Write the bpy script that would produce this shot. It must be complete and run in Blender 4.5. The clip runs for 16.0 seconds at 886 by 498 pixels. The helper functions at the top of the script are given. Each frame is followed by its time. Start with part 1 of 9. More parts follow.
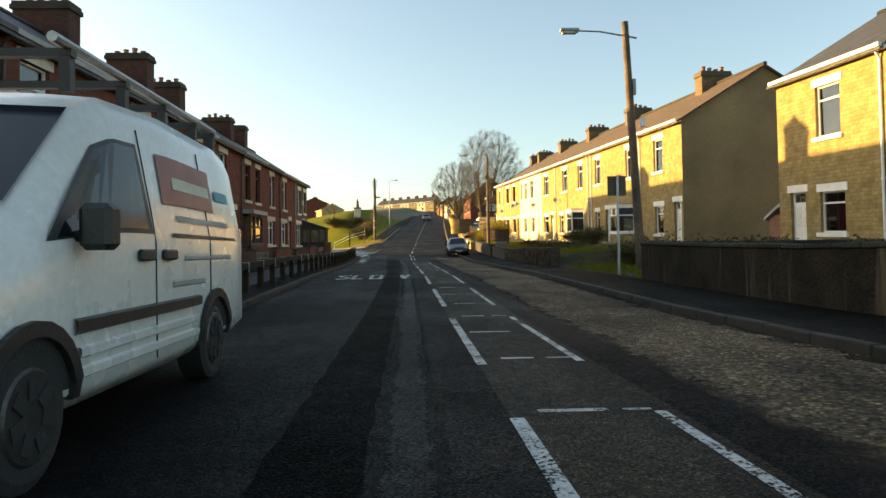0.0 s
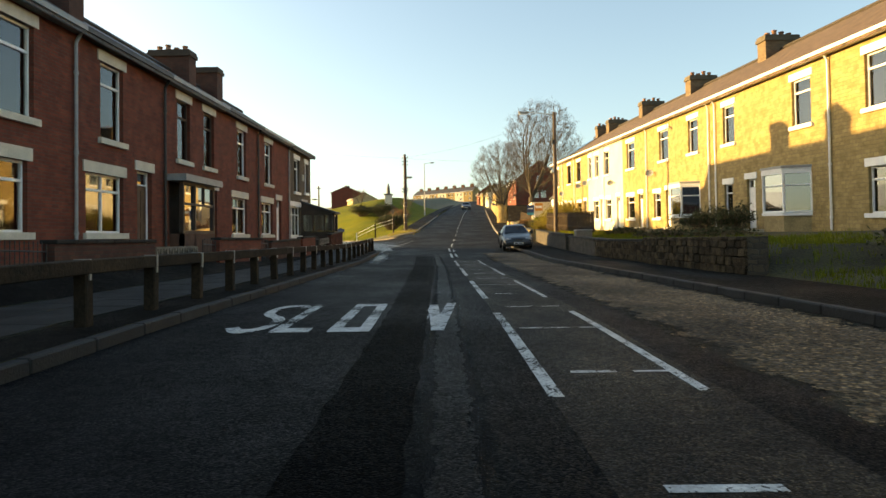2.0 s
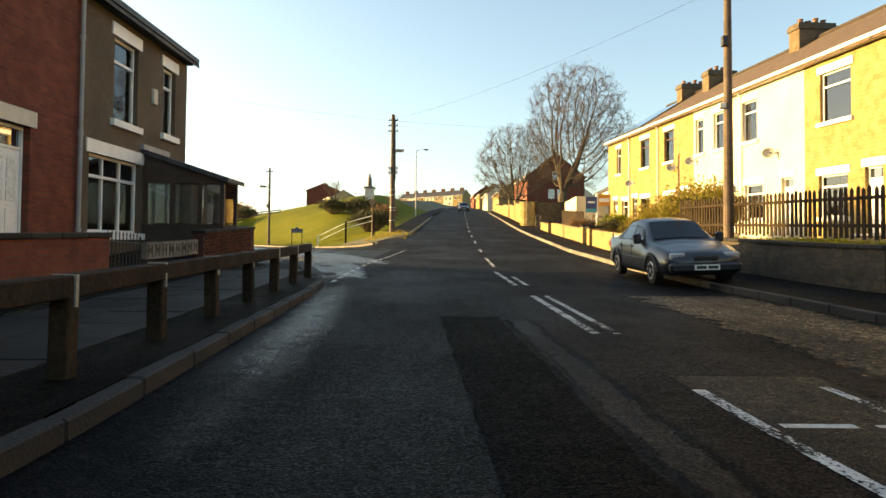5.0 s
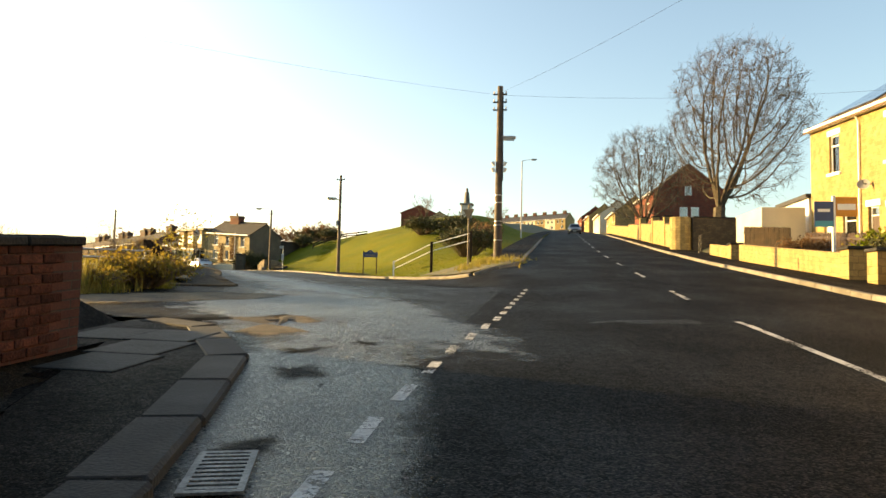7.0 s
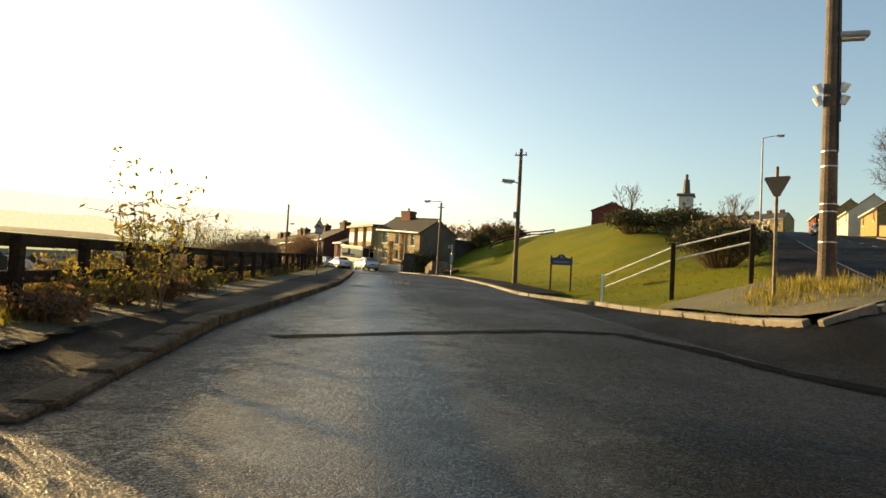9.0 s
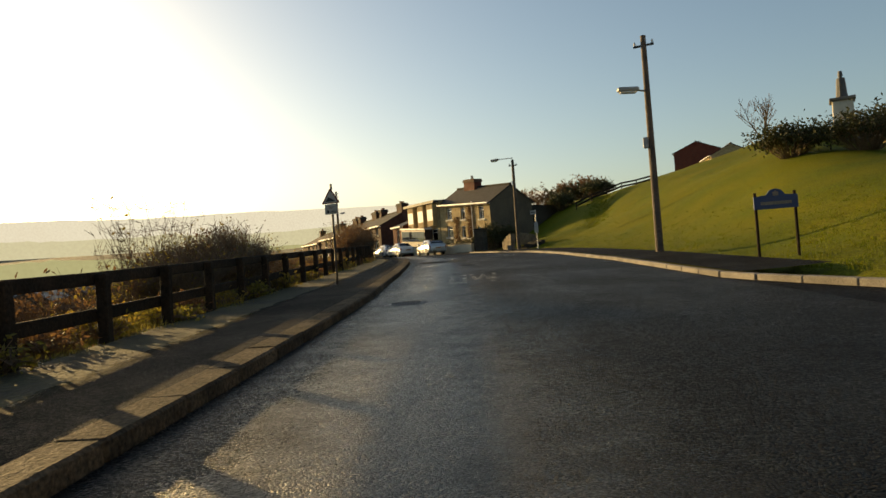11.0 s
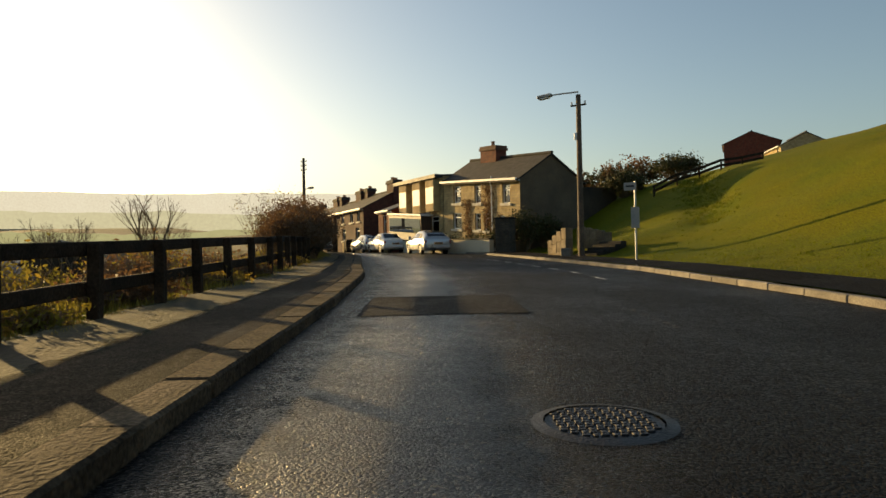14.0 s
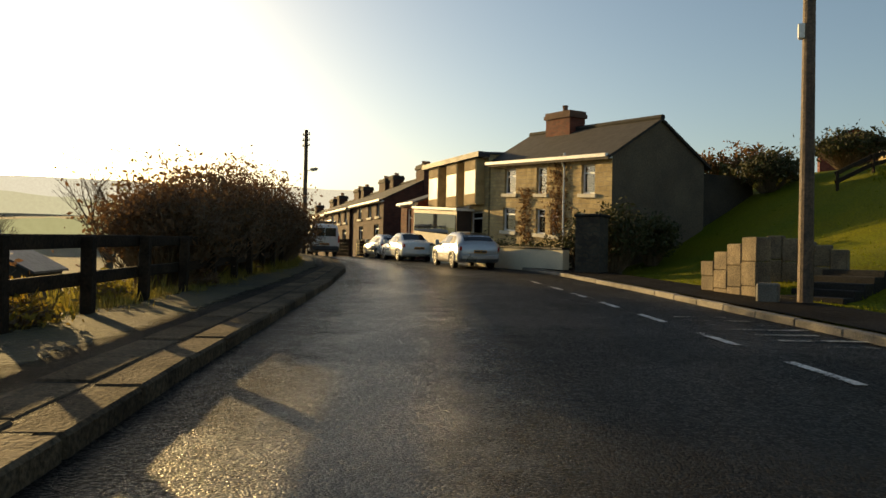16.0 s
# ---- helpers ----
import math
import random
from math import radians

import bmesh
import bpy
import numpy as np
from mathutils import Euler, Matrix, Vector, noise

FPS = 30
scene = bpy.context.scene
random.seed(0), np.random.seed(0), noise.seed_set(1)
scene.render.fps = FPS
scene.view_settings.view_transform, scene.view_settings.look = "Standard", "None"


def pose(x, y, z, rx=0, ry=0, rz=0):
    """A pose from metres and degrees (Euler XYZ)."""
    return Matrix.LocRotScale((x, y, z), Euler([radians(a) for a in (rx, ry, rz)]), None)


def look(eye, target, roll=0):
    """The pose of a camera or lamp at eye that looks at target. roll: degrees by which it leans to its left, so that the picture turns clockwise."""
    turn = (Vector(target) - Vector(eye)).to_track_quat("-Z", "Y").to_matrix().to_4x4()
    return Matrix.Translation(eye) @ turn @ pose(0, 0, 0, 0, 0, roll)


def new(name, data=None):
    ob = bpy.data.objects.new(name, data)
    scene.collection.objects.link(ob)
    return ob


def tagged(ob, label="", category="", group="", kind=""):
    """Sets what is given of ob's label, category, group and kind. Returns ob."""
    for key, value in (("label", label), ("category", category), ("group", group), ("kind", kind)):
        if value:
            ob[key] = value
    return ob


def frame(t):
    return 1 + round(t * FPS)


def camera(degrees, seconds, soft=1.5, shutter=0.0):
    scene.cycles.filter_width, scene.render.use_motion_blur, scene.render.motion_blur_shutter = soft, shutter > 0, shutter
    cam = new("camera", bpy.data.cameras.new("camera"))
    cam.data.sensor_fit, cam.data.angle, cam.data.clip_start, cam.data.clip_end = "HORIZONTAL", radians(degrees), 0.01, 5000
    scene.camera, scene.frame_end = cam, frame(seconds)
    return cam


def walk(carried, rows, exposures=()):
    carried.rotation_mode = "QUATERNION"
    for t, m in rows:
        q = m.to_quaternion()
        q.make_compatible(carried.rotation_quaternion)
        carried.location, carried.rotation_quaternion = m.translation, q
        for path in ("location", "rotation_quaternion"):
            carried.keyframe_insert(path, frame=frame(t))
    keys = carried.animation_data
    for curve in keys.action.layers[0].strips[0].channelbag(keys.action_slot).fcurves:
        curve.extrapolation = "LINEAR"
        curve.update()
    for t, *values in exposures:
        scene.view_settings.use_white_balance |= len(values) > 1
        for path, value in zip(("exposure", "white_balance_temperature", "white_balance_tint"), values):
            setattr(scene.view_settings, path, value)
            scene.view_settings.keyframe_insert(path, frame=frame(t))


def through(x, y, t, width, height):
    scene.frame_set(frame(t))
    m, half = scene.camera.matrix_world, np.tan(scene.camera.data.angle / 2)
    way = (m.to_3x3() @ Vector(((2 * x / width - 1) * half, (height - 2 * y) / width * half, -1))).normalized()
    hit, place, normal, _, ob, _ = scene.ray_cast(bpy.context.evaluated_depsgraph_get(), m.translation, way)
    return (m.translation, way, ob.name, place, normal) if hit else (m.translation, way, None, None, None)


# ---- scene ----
cam = camera(67.0, 16.0)
# seconds, x, y, z, yaw, pitch, roll
PATH = [
    (0.0, -0.00, 0.00, 1.84, -2.12, 1.94, 0.82),
    (0.5, -0.02, 2.98, 1.94, -1.09, 1.64, 0.49),
    (1.0, -0.01, 7.10, 2.02, -0.45, 1.68, 0.26),
    (1.5, -0.08, 10.53, 2.15, 0.45, 1.40, 0.58),
    (2.0, -0.25, 14.02, 2.29, 1.09, 1.31, 0.82),
    (2.5, -0.45, 17.37, 2.49, 1.55, 1.26, 1.09),
    (3.0, -0.74, 20.73, 2.65, 1.59, 0.97, 0.63),
    (3.2, -0.76, 22.13, 2.72, 1.63, 0.83, 0.81),
    (5.3, -2.10, 37.69, 3.28, -0.46, 2.01, -0.57),
    (5.5, -2.12, 39.08, 3.35, -0.08, 2.07, -0.76),
    (6.0, -2.38, 42.44, 3.56, 1.49, 2.58, -0.87),
    (6.5, -2.79, 45.44, 3.75, 4.39, 3.38, -0.83),
    (7.0, -3.18, 48.08, 3.90, 7.97, 3.91, -1.28),
    (7.5, -3.56, 50.76, 4.14, 11.65, 3.65, -3.11),
    (8.0, -4.32, 53.44, 4.33, 15.57, 3.22, -4.72),
    (8.5, -5.24, 56.77, 4.58, 19.17, 3.30, -4.37),
    (9.0, -6.35, 59.65, 4.80, 23.64, 3.28, -3.30),
    (9.2, -6.75, 60.58, 4.87, 24.88, 3.39, -3.58),
    (11.3, -12.29, 70.57, 5.34, 29.74, 0.96, 4.68),
    (11.5, -12.86, 71.58, 5.41, 28.92, 0.74, 4.04),
    (12.0, -14.35, 74.25, 5.51, 27.61, 0.68, 2.35),
    (12.5, -15.72, 76.73, 5.59, 27.45, 0.90, 0.54),
    (13.0, -16.86, 78.90, 5.71, 29.72, 1.09, 1.49),
    (13.5, -18.83, 82.20, 5.83, 29.89, 1.06, 1.28),
    (14.0, -20.70, 85.43, 5.93, 29.89, 0.58, 1.10),
    (14.5, -21.93, 87.30, 6.10, 28.52, 0.39, 3.06),
    (15.0, -23.70, 90.40, 6.21, 29.51, 1.03, 1.82),
    (15.5, -25.49, 93.51, 6.40, 30.60, 0.49, -0.30),
    (16.0, -27.23, 96.57, 6.43, 33.38, 0.64, -1.19),
]
walk(cam, [(t, pose(x, y, z, 90 + pitch, roll, yaw)) for t, x, y, z, yaw, pitch, roll in PATH],
     exposures=[(0.0, 1.72, 10600, 10), (5.5, 1.87, 10400, 10), (7.5, 1.72, 10200, 10), (9.2, 1.12, 9600, 10), (11.3, 0.48, 9300, 10), (16.0, 0.50, 9300, 10)])

# ---- world and sun ----
SUN_AZ, SUN_EL = 74.0, 10.4   # degrees left of the main road's direction, degrees up
world = bpy.data.worlds.new("sky")
scene.world = world
world.use_nodes = True
wn = world.node_tree.nodes
sky = wn.new("ShaderNodeTexSky")
sky.sky_type = "NISHITA"
sky.sun_disc = False
sky.sun_elevation = radians(SUN_EL)
sky.sun_rotation = radians(-SUN_AZ)
sky.air_density, sky.dust_density, sky.ozone_density = 1.0, 1.9, 3.2
world.node_tree.links.new(sky.outputs[0], wn["Background"].inputs[0])
wn["Background"].inputs[1].default_value = 0.15
sun_data = bpy.data.lights.new("sun", "SUN")
sun_data.energy, sun_data.angle, sun_data.color = 4.8, radians(0.5), (1.0, 0.77, 0.42)
sun = new("sun", sun_data)
to_sun = Vector((-math.sin(radians(SUN_AZ)) * math.cos(radians(SUN_EL)), math.cos(radians(SUN_AZ)) * math.cos(radians(SUN_EL)), math.sin(radians(SUN_EL))))
sun.matrix_world = look(to_sun * 100, (0, 0, 0))

# ---- materials ----
def mat(name, color, rough=0.8, metal=0.0, vary=0.25, scale=3.0, grain=60.0, bump=0.15, color2=None, per_object=0.0, spec=0.5, stain=0.0):
    """A surface with broad patches, fine grain and relief."""
    m = bpy.data.materials.new(name)
    m.use_nodes = True
    nt = m.node_tree
    b = nt.nodes["Principled BSDF"]
    b.inputs["Metallic"].default_value = metal
    b.inputs["Specular IOR Level"].default_value = spec
    co = nt.nodes.new("ShaderNodeTexCoord")
    n1 = nt.nodes.new("ShaderNodeTexNoise")
    n1.inputs["Scale"].default_value, n1.inputs["Detail"].default_value = scale, 5
    n2 = nt.nodes.new("ShaderNodeTexNoise")
    n2.inputs["Scale"].default_value, n2.inputs["Detail"].default_value = grain, 3
    geo = nt.nodes.new("ShaderNodeNewGeometry")
    for n in (n1, n2):
        nt.links.new(geo.outputs["Position"], n.inputs["Vector"])
    mix = nt.nodes.new("ShaderNodeMix")
    mix.data_type = "RGBA"
    c2 = color2 or tuple(c * (1 - vary) for c in color)
    mix.inputs[6].default_value, mix.inputs[7].default_value = (*color, 1), (*c2, 1)
    ramp = nt.nodes.new("ShaderNodeMapRange")
    ramp.inputs[1].default_value, ramp.inputs[2].default_value = 0.35, 0.65
    nt.links.new(n1.outputs["Fac"], ramp.inputs[0])
    nt.links.new(ramp.outputs[0], mix.inputs[0])
    hsv = nt.nodes.new("ShaderNodeHueSaturation")
    nt.links.new(mix.outputs[2], hsv.inputs["Color"])
    val = nt.nodes.new("ShaderNodeMapRange")
    val.inputs[1].default_value, val.inputs[2].default_value = 0.3, 0.7
    val.inputs[3].default_value, val.inputs[4].default_value = 1 - vary, 1 + vary
    nt.links.new(n2.outputs["Fac"], val.inputs[0])
    last = val.outputs[0]
    if per_object:
        info = nt.nodes.new("ShaderNodeObjectInfo")
        pr = nt.nodes.new("ShaderNodeMapRange")
        pr.inputs[3].default_value, pr.inputs[4].default_value = 1 - per_object, 1 + per_object
        nt.links.new(info.outputs["Random"], pr.inputs[0])
        mul = nt.nodes.new("ShaderNodeMath")
        mul.operation = "MULTIPLY"
        nt.links.new(last, mul.inputs[0])
        nt.links.new(pr.outputs[0], mul.inputs[1])
        last = mul.outputs[0]
    nt.links.new(last, hsv.inputs["Value"])
    nt.links.new(hsv.outputs[0], b.inputs["Base Color"])
    rr = nt.nodes.new("ShaderNodeMapRange")
    rr.inputs[3].default_value, rr.inputs[4].default_value = max(0.02, rough - 0.1), min(1, rough + 0.1)
    nt.links.new(n1.outputs["Fac"], rr.inputs[0])
    nt.links.new(rr.outputs[0], b.inputs["Roughness"])
    if bump:
        bp = nt.nodes.new("ShaderNodeBump")
        bp.inputs["Strength"].default_value, bp.inputs["Distance"].default_value = bump, 0.02
        nt.links.new(n2.outputs["Fac"], bp.inputs["Height"])
        nt.links.new(bp.outputs[0], b.inputs["Normal"])
    return m


def masonry(name, c1, c2, mortar, bw, bh, joint, bump=0.4, rough=0.9, squash=1.0, wobble=0.0):
    """Courses of brick or stone, laid by the wall's own coordinates (u along, v up, in metres)."""
    m = mat(name, c1, rough, bump=0)
    nt = m.node_tree
    b = nt.nodes["Principled BSDF"]
    uv = nt.nodes.new("ShaderNodeUVMap")
    br = nt.nodes.new("ShaderNodeTexBrick")
    br.inputs["Color1"].default_value, br.inputs["Color2"].default_value, br.inputs["Mortar"].default_value = (*c1, 1), (*c2, 1), (*mortar, 1)
    br.inputs["Scale"].default_value = 1.0
    br.inputs["Mortar Size"].default_value, br.inputs["Mortar Smooth"].default_value = joint, 0.3
    br.inputs["Brick Width"].default_value, br.inputs["Row Height"].default_value = bw, bh
    br.squash = squash
    vec = uv.outputs[0]
    if wobble:
        nz = nt.nodes.new("ShaderNodeTexNoise")
        nz.inputs["Scale"].default_value = 3.0
        nt.links.new(vec, nz.inputs["Vector"])
        sc = nt.nodes.new("ShaderNodeVectorMath")
        sc.operation = "MULTIPLY_ADD"
        sc.inputs[1].default_value = (wobble, wobble, 0)
        nt.links.new(nz.outputs["Color"], sc.inputs[0])
        nt.links.new(vec, sc.inputs[2])
        vec = sc.outputs[0]
    nt.links.new(vec, br.inputs["Vector"])
    hsv = [n for n in nt.nodes if n.type == "HUE_SAT"][0]
    mix = [n for n in nt.nodes if n.type == "MIX"][0]
    mul = nt.nodes.new("ShaderNodeMix")
    mul.data_type, mul.blend_type = "RGBA", "MULTIPLY"
    mul.inputs[0].default_value = 0.55
    mix.inputs[6].default_value, mix.inputs[7].default_value = (1, 1, 1, 1), (0.5, 0.46, 0.42, 1)
    nt.links.new(br.outputs["Color"], mul.inputs[6])
    nt.links.new(mix.outputs[2], mul.inputs[7])
    nt.links.new(mul.outputs[2], hsv.inputs["Color"])
    bp = nt.nodes.new("ShaderNodeBump")
    bp.inputs["Strength"].default_value, bp.inputs["Distance"].default_value = bump, 0.015
    bp.invert = True
    nt.links.new(br.outputs["Fac"], bp.inputs["Height"])
    nt.links.new(bp.outputs[0], b.inputs["Normal"])
    return m


def glass_mat(name, tint=(0.02, 0.025, 0.03)):
    """A window pane seen from outside: dark room behind, sky on its face."""
    m = bpy.data.materials.new(name)
    m.use_nodes = True
    b = m.node_tree.nodes["Principled BSDF"]
    b.inputs["Base Color"].default_value = (*tint, 1)
    b.inputs["Roughness"].default_value = 0.03
    b.inputs["Specular IOR Level"].default_value = 1.0
    b.inputs["Coat Weight"].default_value = 1.0
    b.inputs["Coat Roughness"].default_value = 0.02
    b.inputs["IOR"].default_value = 1.9
    return m


def road_mat(name, color, worn, rough=0.6, spec=0.3, along=(1.0, 0.35, 1.0), turn=0.0, relief=0.8, chips=75):
    """Asphalt: single chippings of uneven tone and gloss, raised over the binder, with broad worn patches."""
    m = bpy.data.materials.new(name)
    m.use_nodes = True
    nt = m.node_tree
    b = nt.nodes["Principled BSDF"]
    link, add = nt.links.new, nt.nodes.new

    def ramp(src, a0, a1, b0, b1):
        n = add("ShaderNodeMapRange")
        n.inputs[1].default_value, n.inputs[2].default_value, n.inputs[3].default_value, n.inputs[4].default_value = a0, a1, b0, b1
        link(src, n.inputs[0])
        return n.outputs[0]

    def calc(op, p, q, clamp=False):
        n = add("ShaderNodeMath")
        n.operation, n.use_clamp = op, clamp
        for k, v in enumerate((p, q)):
            if isinstance(v, float):
                n.inputs[k].default_value = v
            else:
                link(v, n.inputs[k])
        return n.outputs[0]

    def cloud(src, scale, detail, rg):
        n = add("ShaderNodeTexNoise")
        n.inputs["Scale"].default_value, n.inputs["Detail"].default_value, n.inputs["Roughness"].default_value = scale, detail, rg
        link(src, n.inputs["Vector"])
        return n.outputs["Fac"]

    geo = add("ShaderNodeNewGeometry")
    pos = geo.outputs["Position"]
    rot = add("ShaderNodeVectorRotate")
    rot.rotation_type = "Z_AXIS"
    rot.inputs["Angle"].default_value = radians(turn)
    link(pos, rot.inputs["Vector"])
    mp = add("ShaderNodeMapping")
    mp.inputs["Scale"].default_value = along
    link(rot.outputs[0], mp.inputs["Vector"])
    streak = cloud(mp.outputs[0], 0.9, 6, 0.6)
    broad = cloud(pos, 0.45, 4, 0.55)
    fret = cloud(pos, 9.0, 5, 0.7)
    wear = ramp(calc("ADD", calc("ADD", streak, broad), calc("MULTIPLY", fret, 0.55)), 1.12, 1.52, 0.0, 1.0)
    tone = add("ShaderNodeMix")
    tone.data_type = "RGBA"
    tone.inputs[6].default_value, tone.inputs[7].default_value = (*color, 1), (*worn, 1)
    link(wear, tone.inputs[0])
    cells = []
    for sc in (chips, chips * 2.1):
        v = add("ShaderNodeTexVoronoi")
        v.inputs["Scale"].default_value = sc
        link(pos, v.inputs["Vector"])
        sp = add("ShaderNodeSeparateColor")
        link(v.outputs["Color"], sp.inputs[0])
        cells.append((v, sp))
    (v1, c1), (v2, c2) = cells
    bright = calc("ADD", ramp(c1.outputs[0], 0.0, 1.0, 0.25, 1.15), calc("MULTIPLY", calc("POWER", c1.outputs[1], 7.0), 2.6))
    bright = calc("MULTIPLY", bright, ramp(c2.outputs[0], 0.0, 1.0, 0.7, 1.3))
    gap = ramp(v1.outputs["Distance"], 0.35, 0.62, 1.0, 0.35)
    bright = calc("MULTIPLY", calc("MULTIPLY", bright, gap), ramp(fret, 0.3, 0.7, 0.7, 1.35))
    hsv = add("ShaderNodeHueSaturation")
    link(tone.outputs[2], hsv.inputs["Color"])
    link(bright, hsv.inputs["Value"])
    link(hsv.outputs[0], b.inputs["Base Color"])
    gloss = calc("ADD", ramp(c1.outputs[2], 0.0, 1.0, rough + 0.15, rough - 0.22), ramp(wear, 0.0, 1.0, 0.06, -0.08), True)
    link(gloss, b.inputs["Roughness"])
    b.inputs["Specular IOR Level"].default_value = spec
    height = calc("ADD", calc("MULTIPLY", v1.outputs["Distance"], -1.0), calc("MULTIPLY", c1.outputs[1], 0.55))
    height = calc("ADD", height, calc("MULTIPLY", v2.outputs["Distance"], -0.35))
    bp = add("ShaderNodeBump")
    bp.inputs["Strength"].default_value, bp.inputs["Distance"].default_value = relief, 0.5 / chips
    link(height, bp.inputs["Height"])
    roll = add("ShaderNodeBump")
    roll.inputs["Strength"].default_value, roll.inputs["Distance"].default_value = 0.5, 0.02
    link(fret, roll.inputs["Height"])
    link(roll.outputs[0], bp.inputs["Normal"])
    link(bp.outputs[0], b.inputs["Normal"])
    return m


def soft(m, reach=0.3):
    """The same surface with a ragged edge that thins out (by the sheet's own u: 0 inside, 1 at its rim)."""
    m = m.copy()
    nt = m.node_tree
    uv = nt.nodes.new("ShaderNodeUVMap")
    sp = nt.nodes.new("ShaderNodeSeparateXYZ")
    nt.links.new(uv.outputs[0], sp.inputs[0])
    geo = nt.nodes.new("ShaderNodeNewGeometry")
    nz = nt.nodes.new("ShaderNodeTexNoise")
    nz.inputs["Scale"].default_value, nz.inputs["Detail"].default_value, nz.inputs["Roughness"].default_value = 2.6, 8, 0.7
    nt.links.new(geo.outputs["Position"], nz.inputs["Vector"])
    a = nt.nodes.new("ShaderNodeMath")
    a.operation = "MULTIPLY_ADD"
    a.inputs[1].default_value = -1.0
    nt.links.new(sp.outputs[0], a.inputs[0])
    nt.links.new(nz.outputs["Fac"], a.inputs[2])
    r = nt.nodes.new("ShaderNodeMapRange")
    r.inputs[1].default_value, r.inputs[2].default_value = -0.5, -0.5 + reach
    nt.links.new(a.outputs[0], r.inputs[0])
    tr = nt.nodes.new("ShaderNodeBsdfTransparent")
    mx = nt.nodes.new("ShaderNodeMixShader")
    nt.links.new(r.outputs[0], mx.inputs[0])
    nt.links.new(tr.outputs[0], mx.inputs[1])
    nt.links.new(nt.nodes["Principled BSDF"].outputs[0], mx.inputs[2])
    nt.links.new(mx.outputs[0], nt.nodes["Material Output"].inputs[0])
    return m


ASPHALT = road_mat("asphalt", (0.0030, 0.0032, 0.0038), (0.0120, 0.0126, 0.0140), 0.72, 0.06, relief=0.65)
ASPHALT_SIDE = road_mat("damp asphalt", (0.0030, 0.0026, 0.0022), (0.0115, 0.0100, 0.0082), 0.58, 0.10, turn=-30.0, relief=1.0, chips=62)
ASPHALT_PALE = road_mat("polished damp asphalt", (0.017, 0.016, 0.0145), (0.056, 0.051, 0.043), 0.42, 0.45, relief=1.0, chips=70)
ASPHALT_STRIP = road_mat("worn blue-grey asphalt", (0.0042, 0.0046, 0.0054), (0.016, 0.0172, 0.0192), 0.68, 0.08)
ASPHALT_BROWN = road_mat("worn asphalt", (0.016, 0.0125, 0.0085), (0.055, 0.042, 0.026), 0.75, 0.15)
ASPHALT_COARSE = road_mat("coarse brown surfacing", (0.050, 0.033, 0.017), (0.20, 0.130, 0.066), 0.78, 0.2, along=(1.0, 0.5, 1.0), relief=1.0, chips=30)
ASPHALT_NEW = road_mat("fresh asphalt", (0.0012, 0.0013, 0.0016), (0.0040, 0.0040, 0.0046), 0.80, 0.03)
FOOTWAY = road_mat("footway asphalt", (0.0085, 0.0072, 0.0060), (0.022, 0.0185, 0.0145), 0.80, 0.05, relief=0.6, chips=95)
ASPHALT_PATCH = road_mat("coarse patching asphalt", (0.0055, 0.0044, 0.0036), (0.022, 0.018, 0.013), 0.75, 0.12, relief=1.0, chips=48)
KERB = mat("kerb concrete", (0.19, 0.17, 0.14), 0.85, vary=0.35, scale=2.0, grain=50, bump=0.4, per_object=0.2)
FLAG = mat("paving flag", (0.024, 0.023, 0.021), 0.7, vary=0.4, scale=1.5, grain=35, bump=0.5, per_object=0.35, spec=0.22)
def paint_mat(name, color, lost):
    """Road paint worn through to the asphalt in specks and larger bare places; lost is the worn share."""
    m = mat(name, color, 0.7, vary=0.25, scale=6, grain=45, bump=0.5, color2=tuple(c * 0.7 for c in color), spec=0.3)
    nt = m.node_tree
    b = nt.nodes["Principled BSDF"]
    geo = [n for n in nt.nodes if n.type == "NEW_GEOMETRY"][0]
    hsv = [n for n in nt.nodes if n.type == "HUE_SAT"][0]
    outs = []
    for sc in (2.2, 38.0):
        nz = nt.nodes.new("ShaderNodeTexNoise")
        nz.inputs["Scale"].default_value, nz.inputs["Detail"].default_value, nz.inputs["Roughness"].default_value = sc, 6, 0.65
        nt.links.new(geo.outputs["Position"], nz.inputs["Vector"])
        outs.append(nz.outputs["Fac"])
    add = nt.nodes.new("ShaderNodeMath")
    nt.links.new(outs[0], add.inputs[0])
    nt.links.new(outs[1], add.inputs[1])
    r = nt.nodes.new("ShaderNodeMapRange")
    r.inputs[1].default_value, r.inputs[2].default_value = 1.30 - lost, 1.22 - lost
    nt.links.new(add.outputs[0], r.inputs[0])
    mx = nt.nodes.new("ShaderNodeMixShader")
    nt.links.new(r.outputs[0], mx.inputs[0])
    nt.links.new(nt.nodes.new("ShaderNodeBsdfTransparent").outputs[0], mx.inputs[1])
    nt.links.new(b.outputs[0], mx.inputs[2])
    nt.links.new(mx.outputs[0], nt.nodes["Material Output"].inputs[0])
    return m


